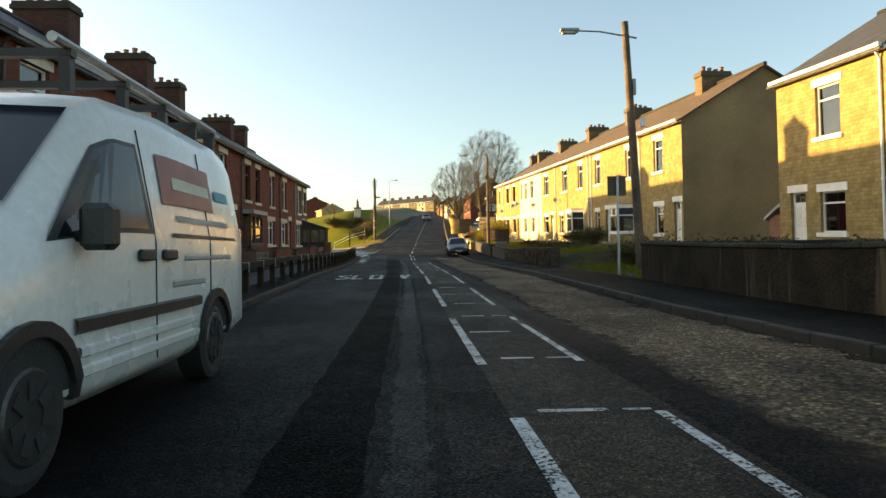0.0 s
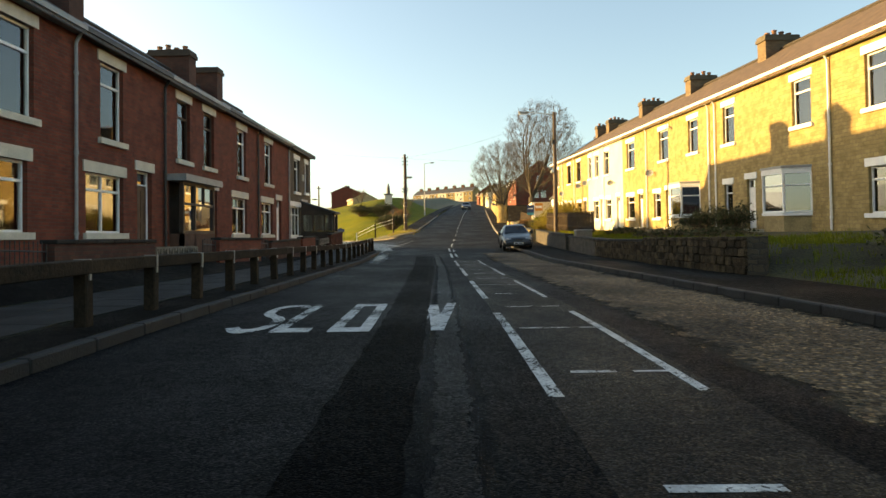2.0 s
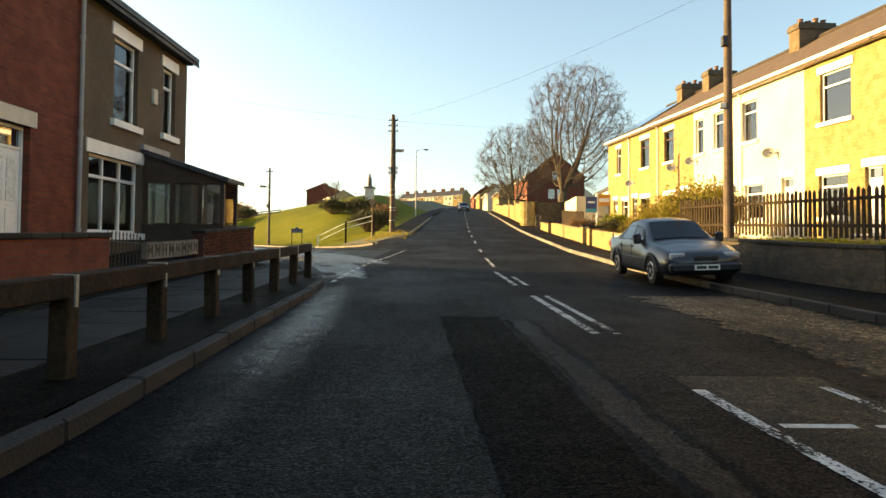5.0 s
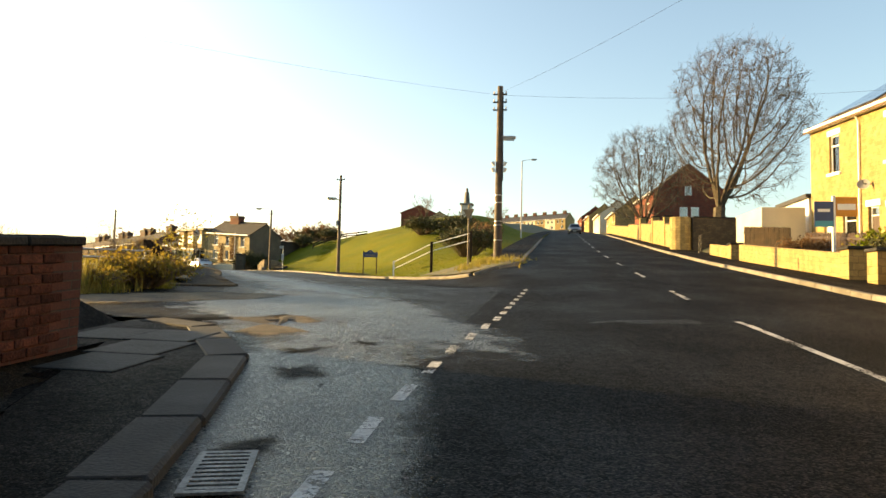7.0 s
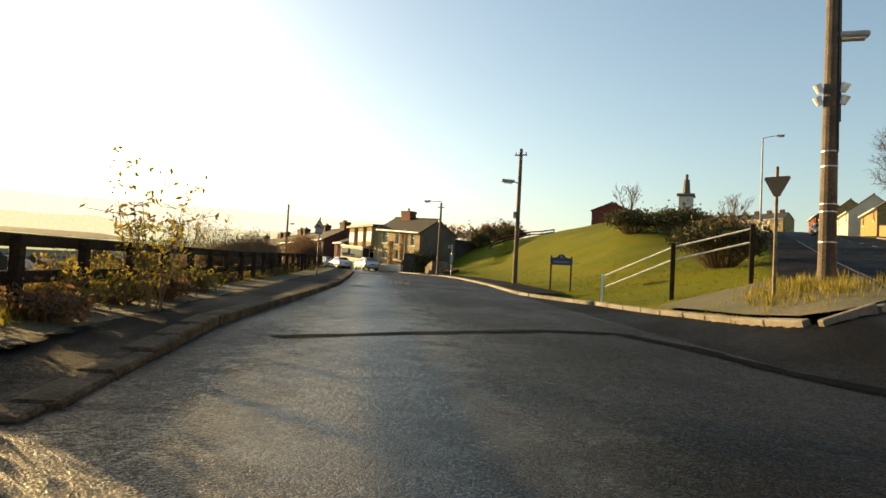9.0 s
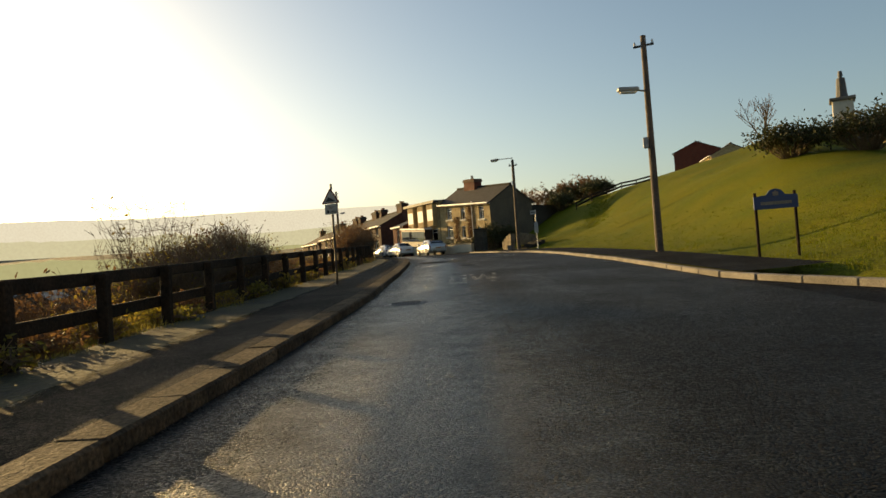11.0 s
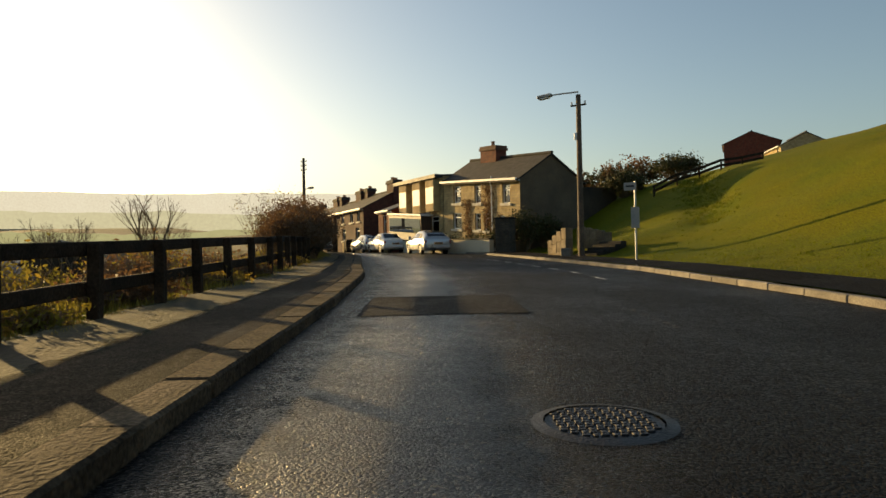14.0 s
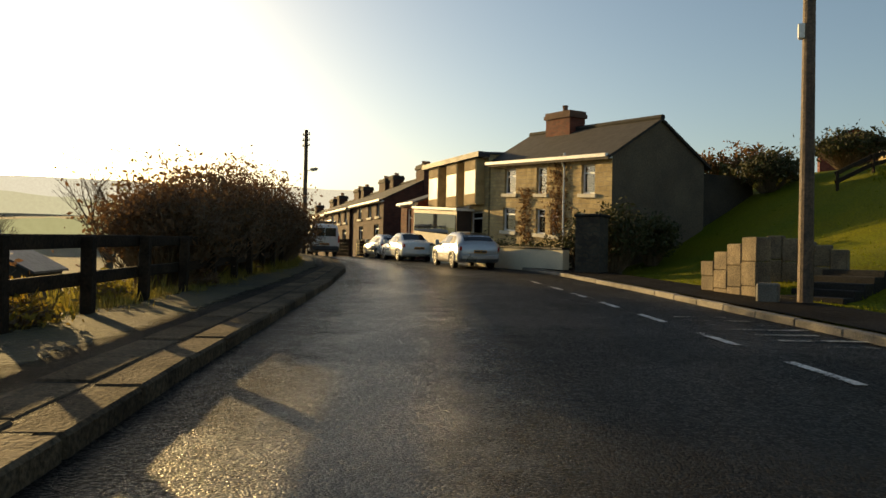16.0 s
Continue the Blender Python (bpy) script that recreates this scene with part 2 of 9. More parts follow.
PAINT = paint_mat("road paint", (0.56, 0.55, 0.52), 0.20)
DIRT = mat("gritty dirt", (0.135, 0.096, 0.052), 0.85, vary=0.5, scale=2.2, grain=30, bump=0.9, color2=(0.060, 0.043, 0.026))
GRASS_G = mat("grass ground", (0.082, 0.098, 0.003), 0.95, vary=0.5, scale=0.45, grain=22, bump=1.0, color2=(0.118, 0.112, 0.004), spec=0.1)
GARDEN = mat("dark garden soil and moss", (0.040, 0.038, 0.008), 0.95, vary=0.5, scale=1.2, grain=20, bump=0.9, color2=(0.022, 0.018, 0.007))
TAN_RENDER = mat("tan gable render", (0.27, 0.20, 0.105), 0.95, vary=0.25, scale=0.5, grain=25, bump=0.5, color2=(0.19, 0.14, 0.075))
EARTH = mat("earth and dead grass", (0.10, 0.085, 0.045), 0.95, vary=0.4, scale=0.8, grain=20, bump=0.9, color2=(0.055, 0.06, 0.025))
BRICK = masonry("red brick", (0.205, 0.040, 0.018), (0.125, 0.026, 0.013), (0.115, 0.055, 0.035), 0.235, 0.075, 0.008)
BRICK_DARK = masonry("dark red brick", (0.100, 0.030, 0.017), (0.060, 0.020, 0.012), (0.050, 0.036, 0.028), 0.235, 0.075, 0.008)
STONE = masonry("sandstone", (0.385, 0.275, 0.112), (0.285, 0.198, 0.078), (0.235, 0.168, 0.075), 0.27, 0.13, 0.010, 0.7, wobble=0.10)
STONE_WALL = masonry("garden wall stone", (0.095, 0.072, 0.047), (0.05, 0.039, 0.028), (0.05, 0.043, 0.033), 0.24, 0.11, 0.018, 1.0, wobble=0.30)
DASH = mat("pebbledash", (0.115, 0.084, 0.055), 0.95, vary=0.4, scale=1.0, grain=35, bump=1.0, color2=(0.080, 0.058, 0.038))
RENDER_W = mat("cream render", (0.62, 0.56, 0.42), 0.9, vary=0.15, scale=0.8, grain=30, bump=0.3)
RENDER_GREY = mat("brown render", (0.055, 0.041, 0.027), 0.95, vary=0.45, scale=0.7, grain=30, bump=0.7, color2=(0.028, 0.022, 0.015))


def streaked(m, pale, share=0.58):
    """Pale lime streaks run down a wall."""
    nt = m.node_tree
    b = nt.nodes["Principled BSDF"]
    src = b.inputs["Base Color"].links[0].from_socket
    geo = nt.nodes.new("ShaderNodeNewGeometry")
    mp = nt.nodes.new("ShaderNodeMapping")
    mp.inputs["Scale"].default_value = (3.2, 3.2, 0.28)
    nt.links.new(geo.outputs["Position"], mp.inputs["Vector"])
    nz = nt.nodes.new("ShaderNodeTexNoise")
    nz.inputs["Scale"].default_value, nz.inputs["Detail"].default_value = 1.4, 6
    nt.links.new(mp.outputs[0], nz.inputs["Vector"])
    r = nt.nodes.new("ShaderNodeMapRange")
    r.inputs[1].default_value, r.inputs[2].default_value = share, share + 0.14
    nt.links.new(nz.outputs["Fac"], r.inputs[0])
    mx = nt.nodes.new("ShaderNodeMix")
    mx.data_type = "RGBA"
    nt.links.new(r.outputs[0], mx.inputs[0])
    nt.links.new(src, mx.inputs[6])
    mx.inputs[7].default_value = (*pale, 1)
    nt.links.new(mx.outputs[2], b.inputs["Base Color"])
    return m


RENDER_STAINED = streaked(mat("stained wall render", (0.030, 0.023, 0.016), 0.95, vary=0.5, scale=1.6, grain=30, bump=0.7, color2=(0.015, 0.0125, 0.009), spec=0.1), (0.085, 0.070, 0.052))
SLATE = masonry("slate", (0.060, 0.062, 0.068), (0.042, 0.044, 0.050), (0.022, 0.022, 0.025), 0.30, 0.22, 0.012, 0.6, 0.6)
TILE = masonry("brown roof tile", (0.135, 0.085, 0.055), (0.09, 0.058, 0.04), (0.04, 0.03, 0.022), 0.30, 0.26, 0.02, 0.8, 0.85)
WHITE = mat("white paint", (0.78, 0.77, 0.74), 0.5, vary=0.10, scale=2, grain=30, bump=0.1)
CREAM = mat("cream stone", (0.60, 0.55, 0.45), 0.8, vary=0.15, scale=3, grain=40, bump=0.25)
DARKWOOD = mat("dark brown wood", (0.055, 0.030, 0.020), 0.55, vary=0.3, scale=4, grain=40, bump=0.2)
TIMBER = mat("weathered timber", (0.040, 0.026, 0.016), 0.85, vary=0.35, scale=3, grain=30, bump=0.5, color2=(0.022, 0.016, 0.011), per_object=0.15, spec=0.12)
POLE_WOOD = mat("pole timber", (0.120, 0.078, 0.052), 0.75, vary=0.4, scale=2, grain=25, bump=0.4, color2=(0.058, 0.040, 0.029))
GALV = mat("galvanised steel", (0.42, 0.43, 0.43), 0.45, 0.7, vary=0.15, scale=4, grain=40, bump=0.1)
BLACKP = mat("black plastic and unlit spaces", (0.018, 0.018, 0.019), 0.5, vary=0.2, scale=5, grain=60, bump=0.15)
GREYP = mat("grey paint", (0.30, 0.30, 0.29), 0.55, vary=0.15, scale=3, grain=30, bump=0.1)
CURTAIN = mat("net curtain", (0.74, 0.73, 0.70), 0.95, vary=0.2, scale=9, grain=30, bump=0.2)
GLASS = glass_mat("window glass")


def clear_glass(name):
    """A pane that shows what hangs behind it under its reflections."""
    m = bpy.data.materials.new(name)
    m.use_nodes = True
    nt = m.node_tree
    tr = nt.nodes.new("ShaderNodeBsdfTransparent")
    tr.inputs["Color"].default_value = (0.82, 0.85, 0.84, 1)
    gl = nt.nodes.new("ShaderNodeBsdfGlossy")
    gl.inputs["Roughness"].default_value = 0.02
    fr = nt.nodes.new("ShaderNodeFresnel")
    fr.inputs["IOR"].default_value = 2.3
    mx = nt.nodes.new("ShaderNodeMixShader")
    nt.links.new(fr.outputs[0], mx.inputs[0])
    nt.links.new(tr.outputs[0], mx.inputs[1])
    nt.links.new(gl.outputs[0], mx.inputs[2])
    nt.links.new(mx.outputs[0], nt.nodes["Material Output"].inputs[0])
    return m


GLASS_CLEAR = clear_glass("clear window glass")
CLAY = mat("chimney clay", (0.26, 0.12, 0.07), 0.85, vary=0.25, scale=5, grain=40, bump=0.3, per_object=0.2)
IRON = mat("cast iron", (0.05, 0.047, 0.045), 0.5, 0.6, vary=0.3, scale=8, grain=60, bump=0.4)
BARK = mat("bark", (0.10, 0.075, 0.05), 0.95, vary=0.4, scale=4, grain=20, bump=0.8)
TWIG = mat("twig", (0.17, 0.115, 0.07), 0.9, vary=0.3, scale=2, grain=20, bump=0.2)
TWIG_GREY = mat("grey-brown twig", (0.085, 0.060, 0.042), 0.9, vary=0.3, scale=2, grain=20, bump=0.2)
PAINT_OLD = paint_mat("faded road paint", (0.42, 0.40, 0.35), 0.29)
CAR_WHITE = mat("white car paint", (0.60, 0.60, 0.58), 0.28, vary=0.06, scale=1.5, grain=20, bump=0.0, color2=(0.55, 0.54, 0.51))
CAR_GREY = mat("blue grey car paint", (0.024, 0.030, 0.038), 0.32, 0.2, vary=0.08, scale=2, grain=20, bump=0.0)
CAR_SILVER = mat("silver car paint", (0.42, 0.42, 0.42), 0.3, 0.5, vary=0.05, scale=2, grain=20, bump=0.0)
TYRE = mat("tyre rubber", (0.018, 0.018, 0.018), 0.85, vary=0.2, scale=8, grain=50, bump=0.3)
HUB = mat("wheel trim", (0.07, 0.068, 0.066), 0.4, 0.6, vary=0.2, scale=8, grain=40, bump=0.1)
LOGO_RED = mat("maroon panel", (0.20, 0.025, 0.025), 0.4, vary=0.1, bump=0.0)
LAMP_RED = mat("tail lamp", (0.30, 0.01, 0.01), 0.2, vary=0.1, bump=0.0)
LAMP_CLEAR = mat("head lamp", (0.55, 0.55, 0.55), 0.15, 0.3, vary=0.1, bump=0.0)
def leaf_mat(name, color, color2, through=0.5, scale=3):
    """Leaves and blades that let some light through."""
    m = mat(name, color, 0.65, vary=0.4, scale=scale, grain=12, bump=0.0, color2=color2, spec=0.3)
    nt = m.node_tree
    b = nt.nodes["Principled BSDF"]
    hsv = [n for n in nt.nodes if n.type == "HUE_SAT"][0]
    tr = nt.nodes.new("ShaderNodeBsdfTranslucent")
    nt.links.new(hsv.outputs[0], tr.inputs["Color"])
    mx = nt.nodes.new("ShaderNodeMixShader")
    mx.inputs[0].default_value = through
    nt.links.new(b.outputs[0], mx.inputs[1])
    nt.links.new(tr.outputs[0], mx.inputs[2])
    nt.links.new(mx.outputs[0], nt.nodes["Material Output"].inputs[0])
    return m


LEAF_OLIVE = leaf_mat("olive leaves", (0.16, 0.15, 0.03), (0.24, 0.18, 0.035))
LEAF_DRY = leaf_mat("dry russet leaves", (0.165, 0.088, 0.042), (0.11, 0.062, 0.03), 0.5)
LEAF_DARK = leaf_mat("dark evergreen leaves", (0.035, 0.045, 0.014), (0.06, 0.055, 0.018), 0.15)
LEAF_GOLD = leaf_mat("golden weed leaves", (0.30, 0.20, 0.04), (0.18, 0.15, 0.03), 0.5)
BLADE = leaf_mat("tall dry grass", (0.30, 0.23, 0.06), (0.17, 0.16, 0.03), 0.45, 2)
BLADE_G = leaf_mat("green grass blades", (0.095, 0.13, 0.004), (0.15, 0.15, 0.006), 0.4, 2)
PAINT_FAINT = paint_mat("almost worn away road paint", (0.15, 0.14, 0.12), 0.36)
BRICK_PIECE = mat("wall brick", (0.088, 0.030, 0.019), 0.9, vary=0.4, scale=14, grain=60, bump=0.5, color2=(0.050, 0.020, 0.014), per_object=0.4, spec=0.12)
RUBBLE = mat("rough wall stone", (0.088, 0.062, 0.036), 0.95, vary=0.5, scale=6.0, grain=40, bump=0.9, color2=(0.040, 0.029, 0.018), per_object=0.45, spec=0.1)
SETT = mat("worn sett stone", (0.105, 0.076, 0.048), 0.9, vary=0.5, scale=2.5, grain=35, bump=0.8, per_object=0.3, spec=0.1)
# darkened copy of the kerb for stretches in the terrace's shade
KERB_SHADED = mat("shaded kerb stone", (0.017, 0.0145, 0.012), 0.8, vary=0.4, scale=2.0, grain=50, bump=0.4, per_object=0.3)
CAR_GLASS = mat("car glass", (0.006, 0.010, 0.016), 0.10, vary=0.1, scale=1, grain=10, bump=0.0, spec=0.4)
ALLOY = mat("silver alloy wheel", (0.48, 0.47, 0.45), 0.35, 0.7, vary=0.15, scale=8, grain=40, bump=0.05)
for paint in (CAR_WHITE, CAR_GREY, CAR_SILVER):
    paint.node_tree.nodes["Principled BSDF"].inputs["Coat Weight"].default_value = 0.35
    paint.node_tree.nodes["Principled BSDF"].inputs["Coat Roughness"].default_value = 0.06
CHIM_STONE = masonry("sooty chimney stone", (0.20, 0.13, 0.07), (0.13, 0.085, 0.05), (0.10, 0.08, 0.055), 0.30, 0.12, 0.012, 0.6)

# ---- small builders ----
def bm_box(bm, lo, hi, m=None, bevel=0.0):
    """Adds a box between two corners, placed by m."""
    c = [(a + b) / 2 for a, b in zip(lo, hi)]
    s = [max(abs(b - a), 1e-4) for a, b in zip(lo, hi)]
    r = bmesh.ops.create_cube(bm, size=1.0, matrix=(m or Matrix()) @ Matrix.Translation(c) @ Matrix.Diagonal((*s, 1)))
    if bevel:
        es = {e for v in r["verts"] for e in v.link_edges}
        bmesh.ops.bevel(bm, geom=list(es), offset=bevel, segments=1, affect="EDGES")


def bm_tube(bm, a, b, r0, r1=None, n=8, caps=True):
    """Adds a tapered round bar from a to b."""
    a, b = Vector(a), Vector(b)
    r1 = r0 if r1 is None else r1
    ax = b - a
    if ax.length < 1e-6:
        return
    q = ax.to_track_quat("Z", "Y").to_matrix()
    ra = [bm.verts.new(a + q @ Vector((r0 * math.cos(2 * math.pi * i / n), r0 * math.sin(2 * math.pi * i / n), 0))) for i in range(n)]
    rb = [bm.verts.new(b + q @ Vector((r1 * math.cos(2 * math.pi * i / n), r1 * math.sin(2 * math.pi * i / n), 0))) for i in range(n)]
    for i in range(n):
        bm.faces.new((ra[i], ra[(i + 1) % n], rb[(i + 1) % n], rb[i]))
    if caps:
        bm.faces.new(ra[::-1])
        bm.faces.new(rb)


def mesh_of(name, bm, material, smooth=False):
    bmesh.ops.recalc_face_normals(bm, faces=bm.faces)
    me = bpy.data.meshes.new(name)
    bm.to_mesh(me)
    bm.free()
    me.materials.append(material)
    if smooth:
        me.polygons.foreach_set("use_smooth", [True] * len(me.polygons))
    return me


def part(name, bm, material, parent, label="", smooth=False):
    """Links a bmesh as one mesh object under a thing or a part."""
    ob = new(name, mesh_of(name, bm, material, smooth))
    ob.parent = parent
    if label:
        ob["label"] = label
    return ob


def thing(name, label, category, m=None, group="", kind=""):
    """An Empty at a thing's base, to hold its parts."""
    e = new(name)
    e.empty_display_size = 0.2
    if m is not None:
        e.matrix_world = m
    return tagged(e, label, category, group, kind)


def solid(name, bm, material, label, category, group="", kind="", smooth=False):
    return tagged(new(name, mesh_of(name, bm, material, smooth)), label, category, group, kind)


def boxpart(name, lo, hi, material, parent, m=None, bevel=0.0, label=""):
    bm = bmesh.new()
    bm_box(bm, lo, hi, m, bevel)
    return part(name, bm, material, parent, label)


# ---- the lie of the land ----
def lerp(xs, ys, v):
    return float(np.interp(v, xs, ys))


MAIN_Y = (-200, -60, 0, 10.5, 20.7, 39, 48, 53.4, 62, 75, 88, 110, 140, 300, 420)
MAIN_Z = (-7, -1.5, 0.84, 1.15, 1.65, 2.35, 2.9, 3.3, 4.0, 5.3, 6.7, 9.2, 12.5, 29, 38)
AXIS_Y = (-200, 0, 11, 24, 40, 52, 60, 80, 116, 200, 420)
AXIS_X = (1.0, 0.6, 0.45, 0.15, -0.3, -0.6, -0.5, -0.1, 1.0, 4.0, 14.0)
SIDE_X = (-2.5, -3.8, -7.2, -13.4, -19.4, -23.7, -27.2, -30.6, -34.2, -38.2, -44.0, -52.0, -60.0, -95.0)
SIDE_Y = (50.0, 56.5, 63.6, 74.9, 86.1, 93.6, 99.2, 103.8, 108.6, 113.6, 119.5, 126.0, 132.0, 158.0)
SIDE_Z = (3.05, 3.55, 4.0, 4.5, 5.02, 5.33, 5.52, 5.66, 5.8, 5.95, 6.15, 6.3, 6.3, 4.5)
MAIN_HALF, SIDE_HALF = 3.55, 3.2


def axis(y):
    return lerp(AXIS_Y, AXIS_X, y)


def main_z(y):
    return lerp(MAIN_Y, MAIN_Z, y)


SIDE_P = [Vector((x, y)) for x, y in zip(SIDE_X, SIDE_Y)]


def side_near(x, y):
    """Distance to the side road's middle line, its height there, and on which side (+ is the valley)."""
    p, best = Vector((x, y)), None
    for i in range(len(SIDE_P) - 1):
        a, b = SIDE_P[i], SIDE_P[i + 1]
        d = b - a
        t = min(max((p - a).dot(d) / d.length_squared, 0), 1)
        q = a + d * t
        r = (p - q).length
        if best is None or r < best[0]:
            best = (r, SIDE_Z[i] + (SIDE_Z[i + 1] - SIDE_Z[i]) * t, d.x * (p.y - q.y) - d.y * (p.x - q.x))
    return best


def smooth01(a, b, v):
    t = min(max((v - a) / (b - a), 0), 1)
    return t * t * (3 - 2 * t)


def land(x, y):
    """Height of the made surface: both roads and the slopes between and beside them."""
    dm = max(abs(x - axis(y)) - MAIN_HALF, 0)
    r, zs, side = side_near(x, y)
    ds = max(r - SIDE_HALF, 0)
    wm, ws = 1 / (dm * dm + 0.3), (1 / (ds * ds + 0.3)) * smooth01(48, 58, y)
    return (main_z(y) * wm + zs * ws) / (wm + ws)


def side_at(s, off):
    """Point beside the side road: s metres along from its start, off metres to the left of its middle."""
    for i in range(len(SIDE_P) - 1):
        d = SIDE_P[i + 1] - SIDE_P[i]
        if s <= d.length or i == len(SIDE_P) - 2:
            u = d.normalized()
            p = SIDE_P[i] + u * s + Vector((-u.y, u.x)) * off
            return p.x, p.y
        s -= d.length


def side_s(x, y):
    """How far along the side road a point lies."""
    p, best, run = Vector((x, y)), None, 0
    for i in range(len(SIDE_P) - 1):
        a, d = SIDE_P[i], SIDE_P[i + 1] - SIDE_P[i]
        t = min(max((p - a).dot(d) / d.length_squared, 0), 1)
        r = (p - a - d * t).length
        if best is None or r < best[0]:
            best = (r, run + d.length * t)
        run += d.length
    return best[1]


def terrain(x, y):
    """The natural ground: gardens, the green mound, the falling valley side and the far hills."""
    z = land(x, y)
    dx = x - axis(y)
    r, zs, side = side_near(x, y)
    left_of_side = side > 0
    if dx > MAIN_HALF:                                     # raised gardens beside the main road
        rise = (0.70 - 0.35 * smooth01(56, 61, y)) * smooth01(5.7, 6.3, dx) + 0.22 * smooth01(7.0, 11.5, dx)
        lane = smooth01(17.3, 18.2, y) * smooth01(27.4, 26.4, y) * smooth01(14, 9, dx)
        z += rise * (1 - 0.8 * lane) * smooth01(115, 95, y) + 1.2 * smooth01(20, 60, dx)
    elif not left_of_side or y < 56:
        if y < 57 and dx < 0:
            z += 0.45 * smooth01(5.9, 7.2, -dx) * smooth01(57, 54, y)
    if dx < -MAIN_HALF and not left_of_side and y > 74:    # the mound between the roads
        up = smooth01(0.5, 11, r - SIDE_HALF - 1.6) * smooth01(0.8, 9, -dx - MAIN_HALF - 1.8)
        z += up * (1.9 + 1.2 * smooth01(95, 125, y) * smooth01(185, 135, y) + 0.25 * noise.noise((x * 0.12, y * 0.12, 0)))
        z += 0.45 * math.exp(-((x + 28.0) ** 2 + (y - 111.9) ** 2) / 7.0)          # bank cut by the stone steps
        t = min(max((y - 112.0) / 12.0, 0), 1)                 # worn dip in the grass
        dip = (x + 24.3 + 2.6 * t) / 0.8
        z -= 0.32 * math.exp(-dip * dip) * smooth01(110, 113, y) * smooth01(126, 122, y)
    if left_of_side and dx < -6:                           # valley side
        d = min(max(r - SIDE_HALF - 2.6, 0), max(-dx - 19, 0) + 0.8 * max(y - 57, 0))
        z -= 7.0 * (1 - math.exp(-d / 26)) + 0.02 * d
        z += 0.06 * d * smooth01(60, 500, d)
    z += 0.10 * noise.noise((x * 0.35, y * 0.35, 3)) * (1 if min(abs(dx) - MAIN_HALF - 2, r - SIDE_HALF - 2.2) > 0 else 0)
    return z


def steps(*spans):
    out = []
    for a, b, n in spans:
        out += list(np.linspace(a, b, n, endpoint=False))
    return out


def grid_mesh(name, xs, ys, height, material, keep=None):
    idx, verts, faces = {}, [], []
    for j, y in enumerate(ys):
        for i, x in enumerate(xs):
            idx[i, j] = len(verts)
            verts.append((x, y, height(x, y)))
    for j in range(len(ys) - 1):
        for i in range(len(xs) - 1):
            if keep is None or keep((xs[i] + xs[i + 1]) / 2, (ys[j] + ys[j + 1]) / 2):
                faces.append((idx[i, j], idx[i + 1, j], idx[i + 1, j + 1], idx[i, j + 1]))
    me = bpy.data.meshes.new(name)
    me.from_pydata(verts, [], faces)
    me.materials.append(material)
    me.polygons.foreach_set("use_smooth", [True] * len(me.polygons))
    return new(name, me)


GX = steps((-2500, -400, 22), (-400, -80, 33), (-80, -45, 36), (-45, 16, 123), (16, 40, 13), (40, 400, 19), (400, 2501, 15))
GY = steps((-2500, -200, 16), (-200, -20, 13), (-20, 135, 311), (135, 220, 35), (220, 600, 39), (600, 3000, 25))


MOUTH = ((-3.9, 46.6), (-4.05, 46.6), (-4.3, 48.3), (-4.5, 50.2), (-4.68, 50.85), (-4.92, 51.7), (-5.4, 53.2), (-6.4, 54.7), (-8.7, 55.6), (-14.5, 55.8), (-14.5, 60.2), (-10.4, 61.7), (-16.0, 73.0),
         (-15.0, 84.5), (-12.5, 80.4), (-9.6, 77.3), (-7.2, 73.6), (-6.3, 71.9), (-5.6, 70.65), (-5.0, 70.4), (-4.4, 70.75), (-4.05, 71.8), (-3.6, 71.8))


def in_mouth(x, y):
    """Whether a point lies on the paved mouth where the side road leaves the main road."""
    odd = False
    for (ax, ay), (bx, by) in zip(MOUTH, MOUTH[1:] + MOUTH[:1]):
        if (ay > y) != (by > y) and x < (bx - ax) * (y - ay) / (by - ay) + ax:
            odd = not odd
    return odd


def sheet_z(x, y):
    """The ground sheet dips under roads and footways, which are laid over it."""
    r, zs, side = side_near(x, y)
    dx = x - axis(y)
    z = terrain(x, y)
    if abs(dx) < MAIN_HALF + 1.6 or (y > 52 and r < SIDE_HALF + 1.5) or in_mouth(x, y):
        z = min(z, land(x, y)) - 0.14
    return z


ground = grid_mesh("ground", GX, GY, sheet_z, GRASS_G)
ground.data.materials.append(EARTH)
ground.data.materials.append(FOOTWAY)
ground.data.materials.append(GARDEN)
for poly in ground.data.polygons:
    c = poly.center
    if -8.8 < c.x < -5.0 and c.y < 57 or -14 < c.x < -8 and 53.5 < c.y < 61:
        poly.material_index = 2
    elif c.x > 4.5 and c.y < 58:
        poly.material_index = 3
    elif (side_near(c.x, c.y)[2] > 0 and c.y > 56 and side_near(c.x, c.y)[0] < 15) or c.x < -16 and c.y < 60 or c.y > 150 or c.x > 4.5 and c.y < 92 or c.x > 9:
        poly.material_index = 1
tagged(ground, "mown green grass over rolling ground", "ground", kind="structure")


def ribbon(name, rows, height, material, label, category, lift=0.0):
    """A strip through rows of points across it."""
    verts, faces = [], []
    w = len(rows[0])
    for row in rows:
        verts += [(x, y, height(x, y) + lift) for x, y in row]
    for j in range(len(rows) - 1):
        for i in range(w - 1):
            a = j * w + i
            faces.append((a, a + 1, a + w + 1, a + w))
    me = bpy.data.meshes.new(name)
    me.from_pydata(verts, [], faces)
    me.materials.append(material)
    me.polygons.foreach_set("use_smooth", [True] * len(me.polygons))
    return tagged(new(name, me), label, category, kind="structure")


